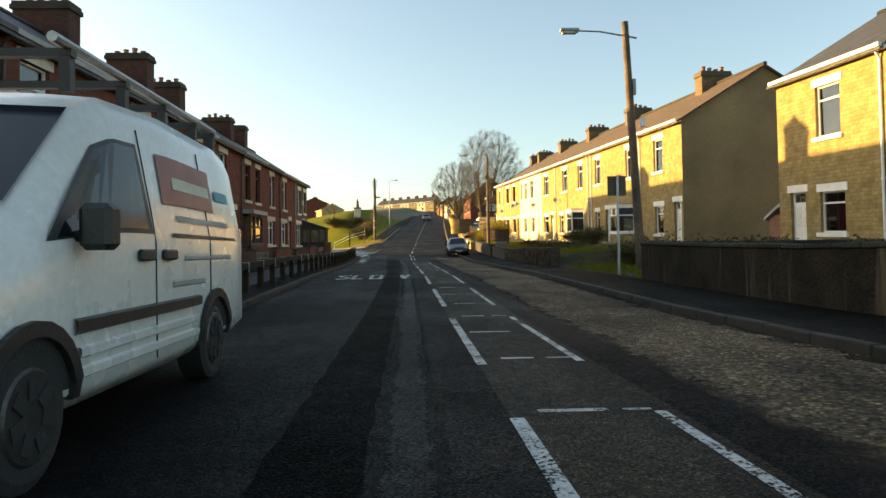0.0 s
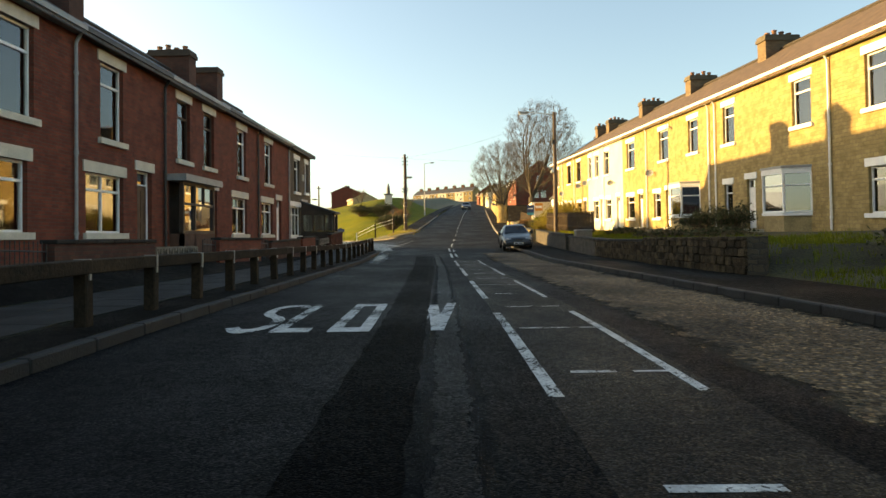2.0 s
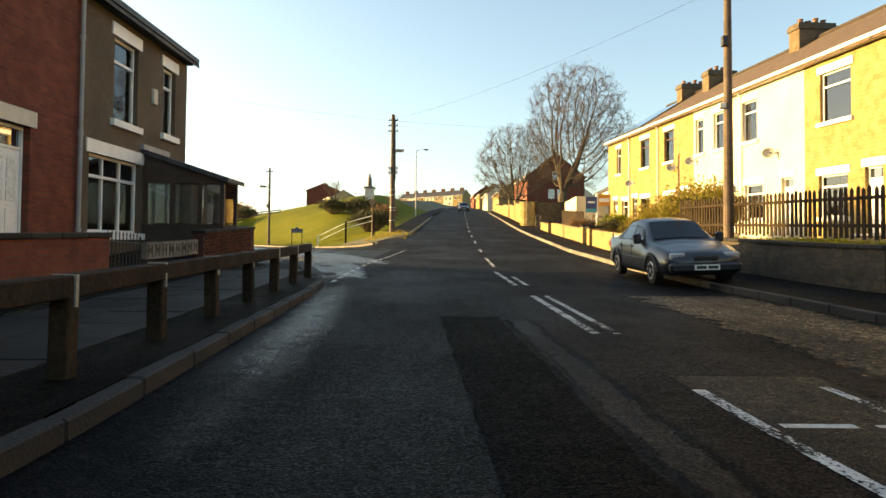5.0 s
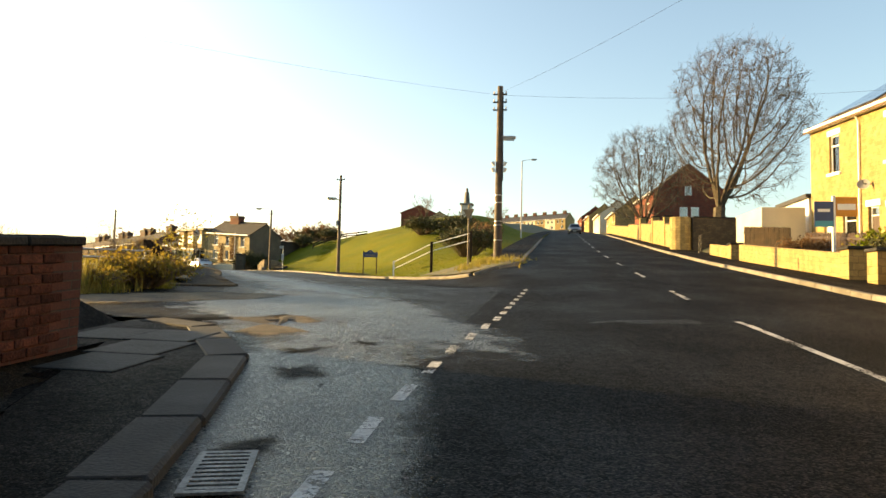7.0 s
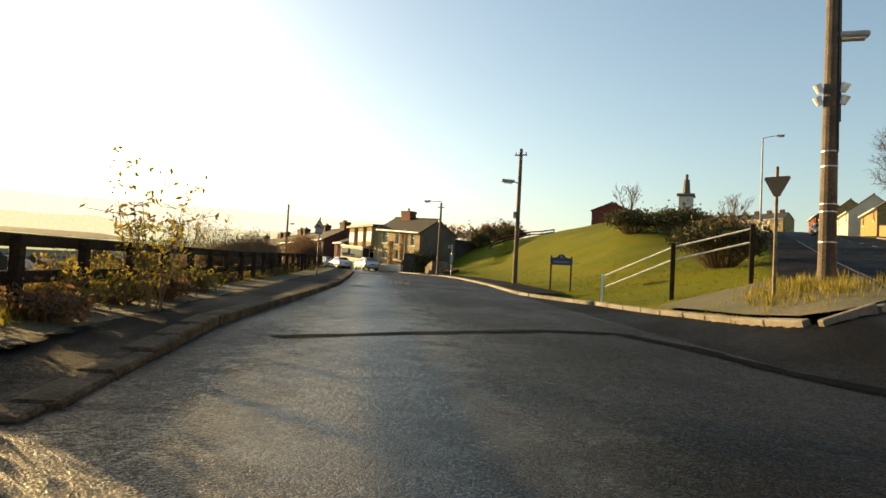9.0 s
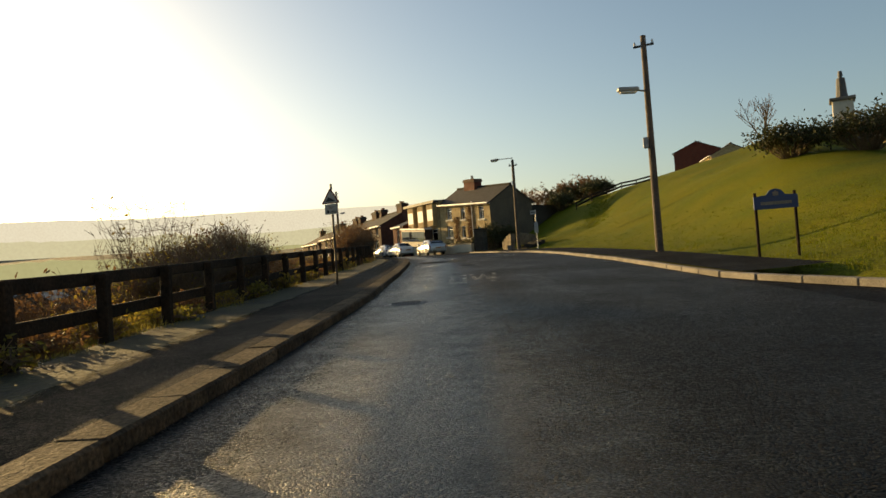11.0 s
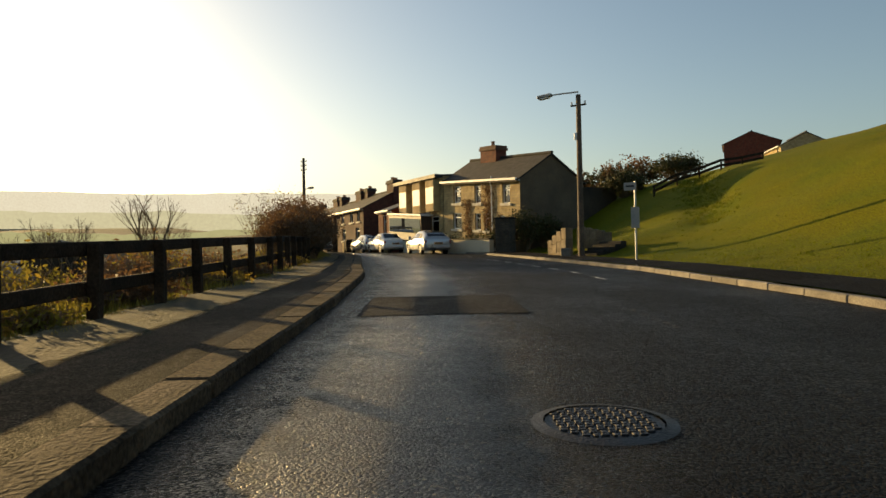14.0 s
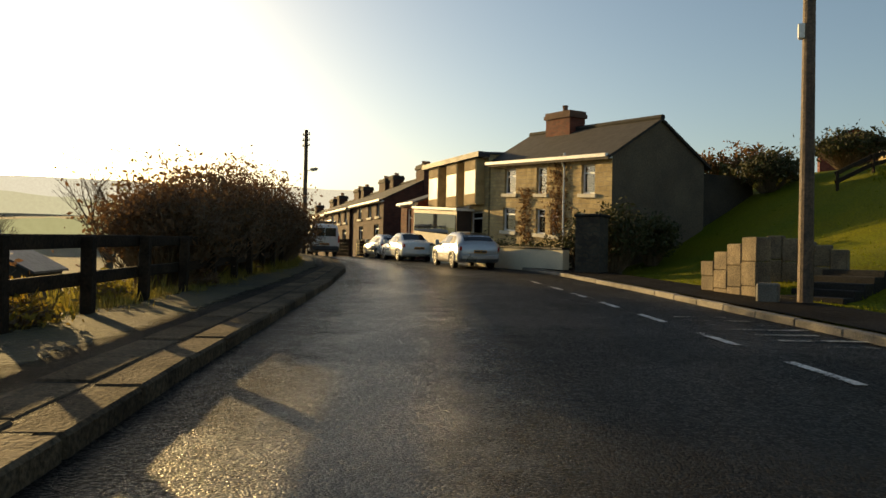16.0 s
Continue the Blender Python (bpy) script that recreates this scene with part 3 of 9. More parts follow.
def edge_uv(ob, w, middle=True):
    """Marks how near the rim each point lies: u runs from 0 inside to 1 at the edge."""
    uv = ob.data.uv_layers.new(name="uv")
    for loop in ob.data.loops:
        i = loop.vertex_index % w / (w - 1)
        uv.data[loop.index].uv = (abs(2 * i - 1) if middle else i, 0)
    return ob


def across(y, a, b, n):
    return [(axis(y) + a + (b - a) * i / (n - 1), y) for i in range(n)]


def across_side(s, a, b, n):
    return [side_at(s, a + (b - a) * i / (n - 1)) for i in range(n)]


YS = steps((-60, 0, 30), (0, 130, 260), (130, 420, 60))
SS = steps((0, 120, 200), (120, 165, 30))
ribbon("road", [across(y, -MAIN_HALF, MAIN_HALF, 15) for y in YS], land, ASPHALT, "dark worn asphalt of the main road", "road")
ribbon("side_road", [across_side(s, SIDE_HALF, -SIDE_HALF, 13) for s in SS], land, ASPHALT_SIDE, "damp dark asphalt of the side road", "road", -0.004)

JX, JY = steps((-15.0, -3.0, 80)), steps((46.4, 85.0, 257))
mouth = grid_mesh("junction", JX, JY, lambda x, y: land(x, y) - 0.008, ASPHALT, in_mouth)
tagged(mouth, "worn dark asphalt of the road junction", "road", kind="structure")


# footways
def lift_land(x, y):
    return land(x, y) + 0.11


def strip(name, rows, lift, material, label="", category="road", kind="structure"):
    return ribbon(name, rows, land, material, label or name, category, lift)


FW = "worn grey asphalt footway"
ribbon("pavement", [across(y, -6.55, -MAIN_HALF - 0.12, 6) for y in steps((-30, 48.5, 110))], lift_land, FOOTWAY, "dark flagged footway before the brick houses", "pavement")
ribbon("pavement", [across(y, MAIN_HALF + 0.12, 5.45, 5) for y in steps((-30, 140, 200))], lift_land, FOOTWAY, FW, "pavement")
ribbon("pavement", [across(y, -5.3, -MAIN_HALF - 0.12, 5) for y in steps((74.5, 190, 120))], lift_land, FOOTWAY, FW, "pavement")
LEFT_S, LEFT_O = (0, 13, 19, 27, 30, 33, 36, 44, 53, 58, 70), (2.9, 2.85, 3.15, 2.74, 2.66, 2.60, 2.68, 2.78, 2.92, 3.08, 3.1)


def edge(s):
    """How far the valley-side kerb stands from the side road's middle line."""
    return lerp(LEFT_S, LEFT_O, s)


S62, S81 = side_s(-10.5, 61.7), side_s(-12.7, 80.4)


def dropped(x, y):
    """Height of the valley footway over the road: it rises from the track mouth."""
    return 0.03 + 0.08 * smooth01(S62 + 0.3, S62 + 4.5, side_s(x, y))


ribbon("pavement", [across_side(s, 5.2 if s < S62 + 3 else 4.7, edge(s) + 0.12, 5) for s in steps((S62, 125, 100))], lambda x, y: land(x, y) + dropped(x, y), FOOTWAY, "dark footway with weeds along the timber fence", "pavement")
ribbon("pavement", [across_side(s, -SIDE_HALF - 0.12, -4.75, 5) for s in steps((S81, 125, 80))], lift_land, FOOTWAY, FW, "pavement")


def fan(name, rim, centre, height, material, label, category):
    """A flat corner piece: a fan of strips from its middle to its rim."""
    rows = []
    for x, y in rim:
        rows.append([(centre[0] + (x - centre[0]) * t, centre[1] + (y - centre[1]) * t) for t in (0.02, 0.35, 0.7, 1.0)])
    return ribbon(name, rows, height, material, label, category)


CORNER = [(-4.3, 47.6), (-4.36, 48.5), (-4.6, 50.2), (-4.78, 50.85), (-5.02, 51.7), (-5.5, 53.2), (-6.45, 54.55), (-7.6, 55.05), (-7.6, 53.7), (-6.9, 53.5), (-6.9, 47.6), (-4.3, 47.6)]
fan("pavement", CORNER, (-5.9, 51.2), lambda x, y: land(x, y) + 0.108 - 0.046 * smooth01(47.6, 50.5, y), FOOTWAY, "grey stone flags on the street corner", "pavement")
NOSE = [(-4.05, 73.0), (-4.12, 71.6), (-4.5, 70.95), (-5.0, 70.6), (-5.5, 70.85), (-6.2, 72.0), (-7.05, 73.7), (-8.0, 75.2), (-6.6, 76.2), (-5.6, 76.6), (-3.9, 76.6), (-4.05, 73.0)]
fan("pavement", NOSE, (-5.2, 73.3), lambda x, y: land(x, y) + 0.115, EARTH, "bare earth and dead grass on the corner of the green", "verge")


# kerbs: single stones along the road edges
stone_bm = bmesh.new()
bm_box(stone_bm, (-0.065, -0.452, -0.2), (0.065, 0.452, 0.0), None, 0.015)
KERB_ME = mesh_of("kerb_stone", stone_bm, KERB)


stone_bm = bmesh.new()
bm_box(stone_bm, (-0.065, -0.452, -0.2), (0.065, 0.452, 0.0), None, 0.015)
KERB_SHADED_ME = mesh_of("kerb_stone", stone_bm, KERB_SHADED)


stone_bm = bmesh.new()
bm_box(stone_bm, (-0.145, -0.452, -0.2), (0.145, 0.452, 0.0), None, 0.02)
KERB_WIDE_ME = mesh_of("kerb_stone", stone_bm, SETT)
stone_bm = bmesh.new()
bm_box(stone_bm, (-0.17, -0.452, -0.2), (0.17, 0.452, 0.0), None, 0.02)
KERB_SLAB_ME = mesh_of("kerb_stone", stone_bm, KERB_SHADED)


def kerb_line(points, height, label, me=KERB_ME):
    """Kerb stones end to end along a line."""
    holder = thing("kerb", label, "kerb", kind="structure")
    pts = [Vector(p) for p in points]
    run, out = 0.46, []
    for a, b in zip(pts, pts[1:]):
        d = b - a
        L = d.length
        while run <= L:
            p = a + d * (run / L)
            q = a + d * ((run + 0.4) / L)
            ang = math.atan2(-d.x, d.y)
            z0, z1 = land(p.x, p.y), land(q.x, q.y)
            ob = new("kerb_stone", me)
            ob.parent = holder
            jit = 0.004 * math.sin(run * 37 + p.x * 11)
            nx, ny = p.x + 0.3 * d.y / L, p.y - 0.3 * d.x / L
            up_ = height(p.x, p.y) if callable(height) else height
            ob.matrix_world = Matrix.Translation((p.x, p.y, z0 + up_ + jit)) @ Matrix.Rotation(ang + jit, 4, "Z") @ Matrix.Rotation(math.atan2(z1 - z0, 0.4), 4, "X") @ Matrix.Rotation(math.atan2(z0 - land(nx, ny), 0.3), 4, "Y")
            run += 0.915
        run -= L
    return holder


kerb_line([(axis(y) - MAIN_HALF - 0.05, y) for y in np.arange(-6, 47, 2.0)] + [(-4.22, 48.3)], 0.115, "worn stone kerb before the brick houses, shade in its colour", KERB_SHADED_ME)
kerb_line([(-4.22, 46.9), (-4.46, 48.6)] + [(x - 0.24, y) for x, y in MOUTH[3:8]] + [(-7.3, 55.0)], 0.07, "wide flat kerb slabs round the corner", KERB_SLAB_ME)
# shade put into the stone colour: dark copy to y 48, pale kerb beyond
kerb_line([(axis(y) + MAIN_HALF + 0.05, y) for y in np.arange(-6, 49, 2.0)], 0.115, "worn kerb below the garden walls, shade in its colour", KERB_SHADED_ME)
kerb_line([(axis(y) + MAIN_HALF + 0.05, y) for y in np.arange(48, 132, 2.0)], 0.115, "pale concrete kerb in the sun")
kerb_line([side_at(S62 + 0.05, 2.95), side_at(S62 - 0.05, 5.0), side_at(S62 - 0.15, 7.4)], 0.035, "low dark kerb across the start of the footway", KERB_WIDE_ME)
kerb_line([side_at(s, edge(s) + 0.13) for s in np.arange(S62 + 0.2, 122, 1.5)], lambda x, y: dropped(x, y) + 0.005, "worn brown stone kerb beside the fence", KERB_WIDE_ME)
kerb_line([(axis(y) - MAIN_HALF - 0.05, y) for y in np.arange(110, 73, -2.0)] + [(-4.08, 72.2), (-4.15, 71.5), (-4.5, 70.85), (-5.0, 70.5), (-5.55, 70.75), (-6.3, 71.95), (-7.2, 73.6), (-9.6, 77.3), (-12.5, 80.4)] + [side_at(s, -SIDE_HALF - 0.05) for s in np.arange(S81 + 0.6, 122, 1.5)], 0.09, "pale kerb round the green")


# ---- road surface details ----
def mark(name, rows, lift=0.006, material=PAINT, label="worn white road line", category="road marking"):
    return ribbon(name, rows, land, material, label, category, lift)


def line(y0, y1, off, w, name="road_line", lift=0.006, material=PAINT, label="worn white road line"):
    n = max(3, int((y1 - y0) / 0.5))
    return mark(name, [across(y, off - w / 2, off + w / 2, 2) for y in np.linspace(y0, y1, n)], lift, material, label)


mark("brown_strip", [across(y, 0.0, 1.05, 4) for y in steps((-10, 41, 90))], 0.0022, ASPHALT_BROWN, "brown worn asphalt between the lines", "road patch")
edge_uv(mark("worn_lane", [across(y, 1.42, 3.55, 9) for y in steps((-10, 47, 110))], 0.0022, soft(ASPHALT_COARSE, 0.22), "brown worn asphalt in the far lane", "road patch"), 9)
def tapered(s, a, b, s0, s1, run):
    """The two edges of a track that narrows to nothing at both ends."""
    k = smooth01(s0, s0 + run, s) * smooth01(s1, s1 - run, s)
    m = (a + b) / 2
    return m + (a - m) * k, m + (b - m) * k


# worn wheel track, made paler and wider to paint sunlight on this half
edge_uv(mark("worn_lane", [across_side(v, *tapered(v, 3.1, lerp((8, 20, 36), (-0.9, -0.5, 0.4), v), 7, 112, 7), 9) for v in steps((7.1, 111.9, 160))], 0.0022, soft(ASPHALT_PALE, 0.8), "worn wheel track beside the kerb, sunlight in its pale colour", "road patch"), 9)
for k in range(-1, 7):
    line(-0.1 + 6 * k, 4.0 + 6 * k, 0.03, 0.09)
    line(0.0 + 6 * k, 4.1 + 6 * k, 0.93, 0.075)
for k in range(19):
    y = 2.1 + 2.06 * k
    mark("road_bar", [[(axis(y) + 0.14 + 0.05 * (k % 3), y + e), (axis(y) + 0.55 + 0.08 * (k % 2), y + e)] for e in (-0.035, 0.04)], label="worn white cross bar on the road")
    if k % 4 != 3:
        mark("road_bar", [[(axis(y) + 0.66 + 0.06 * (k % 2), y + e), (axis(y) + 0.9, y + e)] for e in (-0.025, 0.025)], label="worn white cross bar on the road")
for a, b in ((42.4, 46.3), (48.3, 51.8)):
    line(a, b, -0.03, 0.10)
    line(a, b if a < 45 else a + 2.2, 0.19, 0.08)
line(53.6, 57.8, 0.08, 0.09)
for k in range(16):
    line(61.0 + 6 * k, 63.0 + 6 * k, 0.1, 0.1)
for k in range(17):
    y = 48.6 + 0.92 * k
    line(y, y + 0.5, lerp((48, 54, 57, 64), (-3.58, -3.40, -3.16, -3.00), y), 0.09, label="broken white line across the junction")
for s in np.arange(side_s(-15.3, 79.5), 46, 5.6):
    mark("road_line", [across_side(v, -0.60, -0.65, 2) for v in np.linspace(s, s + 4.2, 9)], 0.006, PAINT_FAINT, "faded white centre line")
BAY = side_s(-27.34, 102.15)
for k in range(-3, 7):
    mark("road_line", [across_side(v, -1.58, -1.68, 2) for v in (BAY + 1.8 * k, BAY + 1.8 * k + 0.9)], 0.006, PAINT, "broken white line of the bus bay")

def strip_at(y, pale=False):
    """A strip that drifts across the lane, and the paler one beside it."""
    le, ri = lerp((-10, 13, 20.6, 23.3, 34.8, 44), (-0.55, -0.90, -1.03, -1.12, -1.57, -2.0), y), lerp((-10, 13, 20.6, 23.3, 34.8, 44), (-0.08, -0.40, -0.55, -0.62, -0.90, -1.3), y)
    p, q = (ri, ri + 0.42) if pale else (le, ri)
    return [(p + (q - p) * i / 5 + (0 if pale else 0.015 * math.sin(7 * y + i)), y) for i in range(6)]


mark("patch_strip", [strip_at(y) for y in steps((-10, 44, 150))], 0.0095, ASPHALT_NEW, "dark strip of newer asphalt along the lane", "road patch")
edge_uv(mark("worn_lane", [strip_at(y, True) for y in steps((-10, 44, 90))], 0.004, soft(ASPHALT_STRIP, 0.6), "pale worn strip of asphalt along the lane", "road patch"), 6)
mark("asphalt_patch", [[(-26.24 + 1.60 * i / 6 + 1.10 * j / 4, 93.10 + 1.00 * i / 6 - 1.85 * j / 4) for j in range(5)] for i in range(7)], 0.008, ASPHALT_PATCH, "square patch of dark coarse asphalt", "road patch")
TRENCH = ((-11.0, 65.7), (-10.2, 67.3), (-9.0, 69.4), (-8.0, 70.1), (-6.9, 69.0), (-5.8, 67.3), (-4.8, 66.0))
rows = []
for k in range(49):
    f = k / 8
    i = min(int(f), 5)
    p, q = Vector(TRENCH[i]), Vector(TRENCH[i + 1])
    c, t = p.lerp(q, f - i), (q - p).normalized()
    w = 0.20 + 0.10 * noise.noise((f * 2.1, 4, 0))
    rows.append([(c.x - t.y * w * e, c.y + t.x * w * e) for e in (-1, 0, 1)])
edge_uv(mark("trench_strip", rows, 0.004, soft(ASPHALT_NEW, 0.5), "dark trench strip across the junction", "road patch"), 3)


def text_bm(body, width, height):
    """Letters as a flat mesh, width by height metres, from the origin."""
    cu = bpy.data.curves.new("letters", "FONT")
    cu.body = body
    ob = bpy.data.objects.new("letters", cu)
    scene.collection.objects.link(ob)
    me = bpy.data.meshes.new_from_object(ob.evaluated_get(bpy.context.evaluated_depsgraph_get()))
    bpy.data.objects.remove(ob)
    bm = bmesh.new()
    bm.from_mesh(me)
    xs, ys = [v.co.x for v in bm.verts], [v.co.y for v in bm.verts]
    sx, sy = width / (max(xs) - min(xs)), height / (max(ys) - min(ys))
    x0, y0 = min(xs), min(ys)
    for v in bm.verts:
        v.co = ((v.co.x - x0) * sx, (v.co.y - y0) * sy, 0)
    return bm


# strokes of the block letters, in a unit square
LETTER = {
    "S": [[(1, 0.86), (0.86, 0.96), (0.45, 0.96), (0.12, 0.86), (0.1, 0.66), (0.3, 0.55), (0.72, 0.45), (0.92, 0.34), (0.9, 0.14), (0.6, 0.04), (0.25, 0.04), (0, 0.14)]],
    "L": [[(0.16, 1), (0.16, 0.04)], [(0, 0.05), (1, 0.05)]],
    "O": [[(0.14, 0.04), (0.14, 0.96)], [(0, 0.955), (1, 0.955)], [(0.86, 0.96), (0.86, 0.04)], [(1, 0.045), (0, 0.045)]],
    "W": [[(0.06, 1), (0.28, 0)], [(0.28, 0), (0.5, 0.92)], [(0.5, 0.92), (0.72, 0)], [(0.72, 0), (0.94, 1)]],
}


def road_letter(char, place, w, h, sx, sy, material, lift, parent):
    """One painted letter: strokes sx wide (upright) and sy thick (across), laid by place(x, y)."""
    bm = bmesh.new()
    for k, run in enumerate(LETTER[char]):
        line_ = [Vector((a * w, b * h)) for a, b in run]
        if len(line_) > 2:                                  # curved stroke: rounded by cutting its corners twice
            for _ in range(2):
                cut = [line_[0]]
                for p, q in zip(line_, line_[1:]):
                    cut += [p.lerp(q, 0.25), p.lerp(q, 0.75)]
                line_ = cut + [line_[-1]]
        else:
            m = max(2, int((line_[1] - line_[0]).length / 0.12))
            line_ = [line_[0].lerp(line_[1], i / m) for i in range(m + 1)]
        rim = []
        for i, p in enumerate(line_):
            t = (line_[min(i + 1, len(line_) - 1)] - line_[max(i - 1, 0)]).normalized()
            n = Vector((-t.y, t.x))
            half = Vector((n.x * sx, n.y * sy)) * 0.5
            row = []
            for v in (p - half, p + half):
                x, y = place(v.x, v.y)
                row.append(bm.verts.new((x, y, land(x, y) + lift + 0.0006 * k)))
            rim.append(row)
        for (a, b), (c, d) in zip(rim, rim[1:]):
            bm.faces.new((a, c, d, b))
    bmesh.ops.remove_doubles(bm, verts=bm.verts, dist=0.0004)
    return part("letter", bm, material, parent)


slow = thing("road_lettering", "worn white SLOW lettering on the asphalt", "road marking", kind="structure")
for char, x0, w in (("S", -2.56, 0.40), ("L", -2.1, 0.40), ("O", -1.52, 0.42), ("W", -0.84, 0.56)):
    lean = 0.0 if char == "W" else 0.035
    road_letter(char, lambda x, y: (x0 + x - lean * y, 20.55 + y), w, 2.72, 0.125, 0.30, PAINT, 0.006, slow)
old = thing("road_lettering", "faded white OW left of old road lettering", "road marking", kind="structure")
for char, o0, w in (("O", 1.30, 0.40), ("W", 0.84, 0.66)):
    road_letter(char, lambda x, y: side_at(35.2 + y, o0 - x), w, 2.75, 0.11, 0.24, PAINT_OLD, 0.006, old)
bus = thing("road_lettering", "worn yellow bars of bus bay lettering", "road marking", kind="structure")
for k in range(7):
    bm = bmesh.new()
    for e in range(6):
        s0 = side_s(-28.4, 106.6) - 0.42 * k
        pts = [side_at(s0 + ds, -2.0 - 0.12 * (e + dv) * (1 + 0.3 * (k % 2)) - 0.05 * k) for ds, dv in ((0, 0), (0, 1), (0.1, 1), (0.1, 0))]
        bm.faces.new([bm.verts.new((x, y, land(x, y) + 0.006)) for x, y in pts])
    part("bar", bm, PAINT_OLD, bus)


def blob(name, cx, cy, rx, ry, ang, material, lift, label, seed=0, category="road patch", ragged=0.25):
    """A worn patch with a ragged edge, lying on the road."""
    ca, sa = math.cos(radians(ang)), math.sin(radians(ang))
    rows = []
    for i in range(29):
        t = 2 * math.pi * (i % 28) / 28
        k = 1 + ragged * noise.noise((math.cos(t) * 1.6 + seed, math.sin(t) * 1.6, seed)) + ragged * 0.6 * noise.noise((math.cos(t) * 5 + seed, math.sin(t) * 5, 2))
        row = []
        for f in (0.02, 0.35, 0.7, 1.0):
            u, v = rx * k * f * math.cos(t), ry * k * f * math.sin(t)
            row.append((cx + u * ca - v * sa, cy + u * sa + v * ca))
        rows.append(row)
    return edge_uv(ribbon(name, rows, land, material, label, category, lift), 4, False)


PALE_SOFT, DIRT_SOFT = soft(ASPHALT_PALE), soft(DIRT)
HOLE_SOFT = soft(ASPHALT, 0.7)
blob("worn_patch", axis(43) - 3.2, 43.4, 0.42, 5.5, 4, soft(ASPHALT_PALE, 0.9), 0.003, "pale worn wheel track in the near lane", 8)
blob("worn_patch", -4.65, 52.6, 0.9, 3.2, 14, PALE_SOFT, 0.003, "pale polished asphalt beside the gutter", 3)
blob("worn_patch", -6.2, 57.6, 2.1, 4.6, 28, PALE_SOFT, 0.003, "pale polished asphalt in the junction", 6)
blob("dirt_patch", -9.3, 57.9, 2.9, 1.15, 57, DIRT_SOFT, 0.006, "brown gritty dirt washed over the track mouth", 12)
blob("dirt_patch", -6.1, 55.4, 0.7, 0.9, 10, DIRT_SOFT, 0.008, "brown gritty dirt beside the corner", 17)
for i, (x, y, a, b, g) in enumerate(((-5.0, 53.0, 0.34, 0.16, -30), (-4.55, 51.2, 0.22, 0.10, 30), (-5.3, 53.9, 0.30, 0.12, 40), (-4.85, 54.5, 0.2, 0.1, 0), (-4.1, 53.4, 0.25, 0.07, -10))):
    blob("pothole", x, y, a * 0.9, b * 1.1, g, HOLE_SOFT, 0.009, "dark shallow pothole in the broken asphalt", 20 + i, "pothole", 1.3)




def tilt(x, y, ang, lift=0.0):
    """A frame lying on the road surface at a point."""
    gx, gy = (land(x + 0.2, y) - land(x - 0.2, y)) / 0.4, (land(x, y + 0.2) - land(x, y - 0.2)) / 0.4
    n = Vector((-gx, -gy, 1)).normalized()
    a = Vector((math.cos(radians(ang)), math.sin(radians(ang)), 0))
    a = (a - n * a.dot(n)).normalized()
    b = n.cross(a)
    return Matrix.Translation((x, y, land(x, y) + lift)) @ Matrix((a, b, n)).transposed().to_4x4()


stud = bmesh.new()
bm_box(stud, (-0.018, -0.010, 0.004), (0.018, 0.010, 0.013), None, 0.003)
STUD_ME = mesh_of("stud", stud, IRON)


def manhole(x, y, metal, label):
    """Round cover: rim, lid and a grid of raised studs."""
    mh = thing("manhole_cover", label, "manhole cover", tilt(x, y, 30, 0.004))
    bm = bmesh.new()
    for i in range(28):
        a0, a1 = 2 * math.pi * i / 28, 2 * math.pi * (i + 1) / 28
        bm.faces.new([bm.verts.new((r * math.cos(a), r * math.sin(a), z)) for r, a, z in ((0.28, a0, 0.012), (0.34, a0, 0.0), (0.34, a1, 0.0), (0.28, a1, 0.012))])
    bmesh.ops.remove_doubles(bm, verts=bm.verts, dist=0.001)
    part("rim", bm, IRON, mh)
    bm = bmesh.new()
    bm_tube(bm, (0, 0, -0.03), (0, 0, 0.004), 0.272, n=28)
    lid = part("lid", bm, metal, mh)
    for i in range(-6, 7):
        for j in range(-6, 7):
            u, v = 0.042 * i, 0.042 * j
            if math.hypot(u, v) < 0.25:
                o = new("stud", STUD_ME)
                o.parent = lid
                o.location = (u, v, 0)
                o.rotation_euler = (0, 0, math.pi / 2 * ((i + j) % 2))


PALE_IRON = mat("pale worn iron", (0.34, 0.32, 0.28), 0.45, 0.2, vary=0.3, scale=8, grain=50, bump=0.3)
manhole(-21.62, 88.5, IRON, "round iron manhole cover with raised studs in the road")
manhole(-17.08, 77.75, PALE_IRON, "round pale worn manhole cover shining in the sun")


STEEL_DULL = mat("dull worn iron", (0.16, 0.155, 0.15), 0.5, 0.6, vary=0.4, scale=12, grain=60, bump=0.3)


def grate(x, y, ang, label, w=0.13, L=0.26):
    """Road gully grating: frame and bars."""
    g = thing("drain_grate", label, "drain grate", tilt(x, y, ang, 0.012))
    bm = bmesh.new()
    for a in (((-w, -L, 0), (w, -L + 0.03, 0.012)), ((-w, L - 0.03, 0), (w, L, 0.012)), ((-w, -L + 0.03, 0), (-w + 0.03, L - 0.03, 0.012)), ((w - 0.03, -L + 0.03, 0), (w, L - 0.03, 0.012))):
        bm_box(bm, *a)
    part("frame", bm, STEEL_DULL, g)
    for i in range(9):
        y0 = -L + 0.04 + i * (2 * L - 0.06) / 9
        boxpart("bar", (-w + 0.03, y0, 0.0), (w - 0.03, y0 + 0.026, 0.011), STEEL_DULL, g)
    # black sheet under the bars paints the darkness of the gully
    boxpart("pit_shade", (-w + 0.03, -L + 0.03, -0.004), (w - 0.03, L - 0.03, -0.001), BLACKP, g)
    return g


grate(-4.5, 50.82, 17, "iron drain grate in the gutter by the corner")


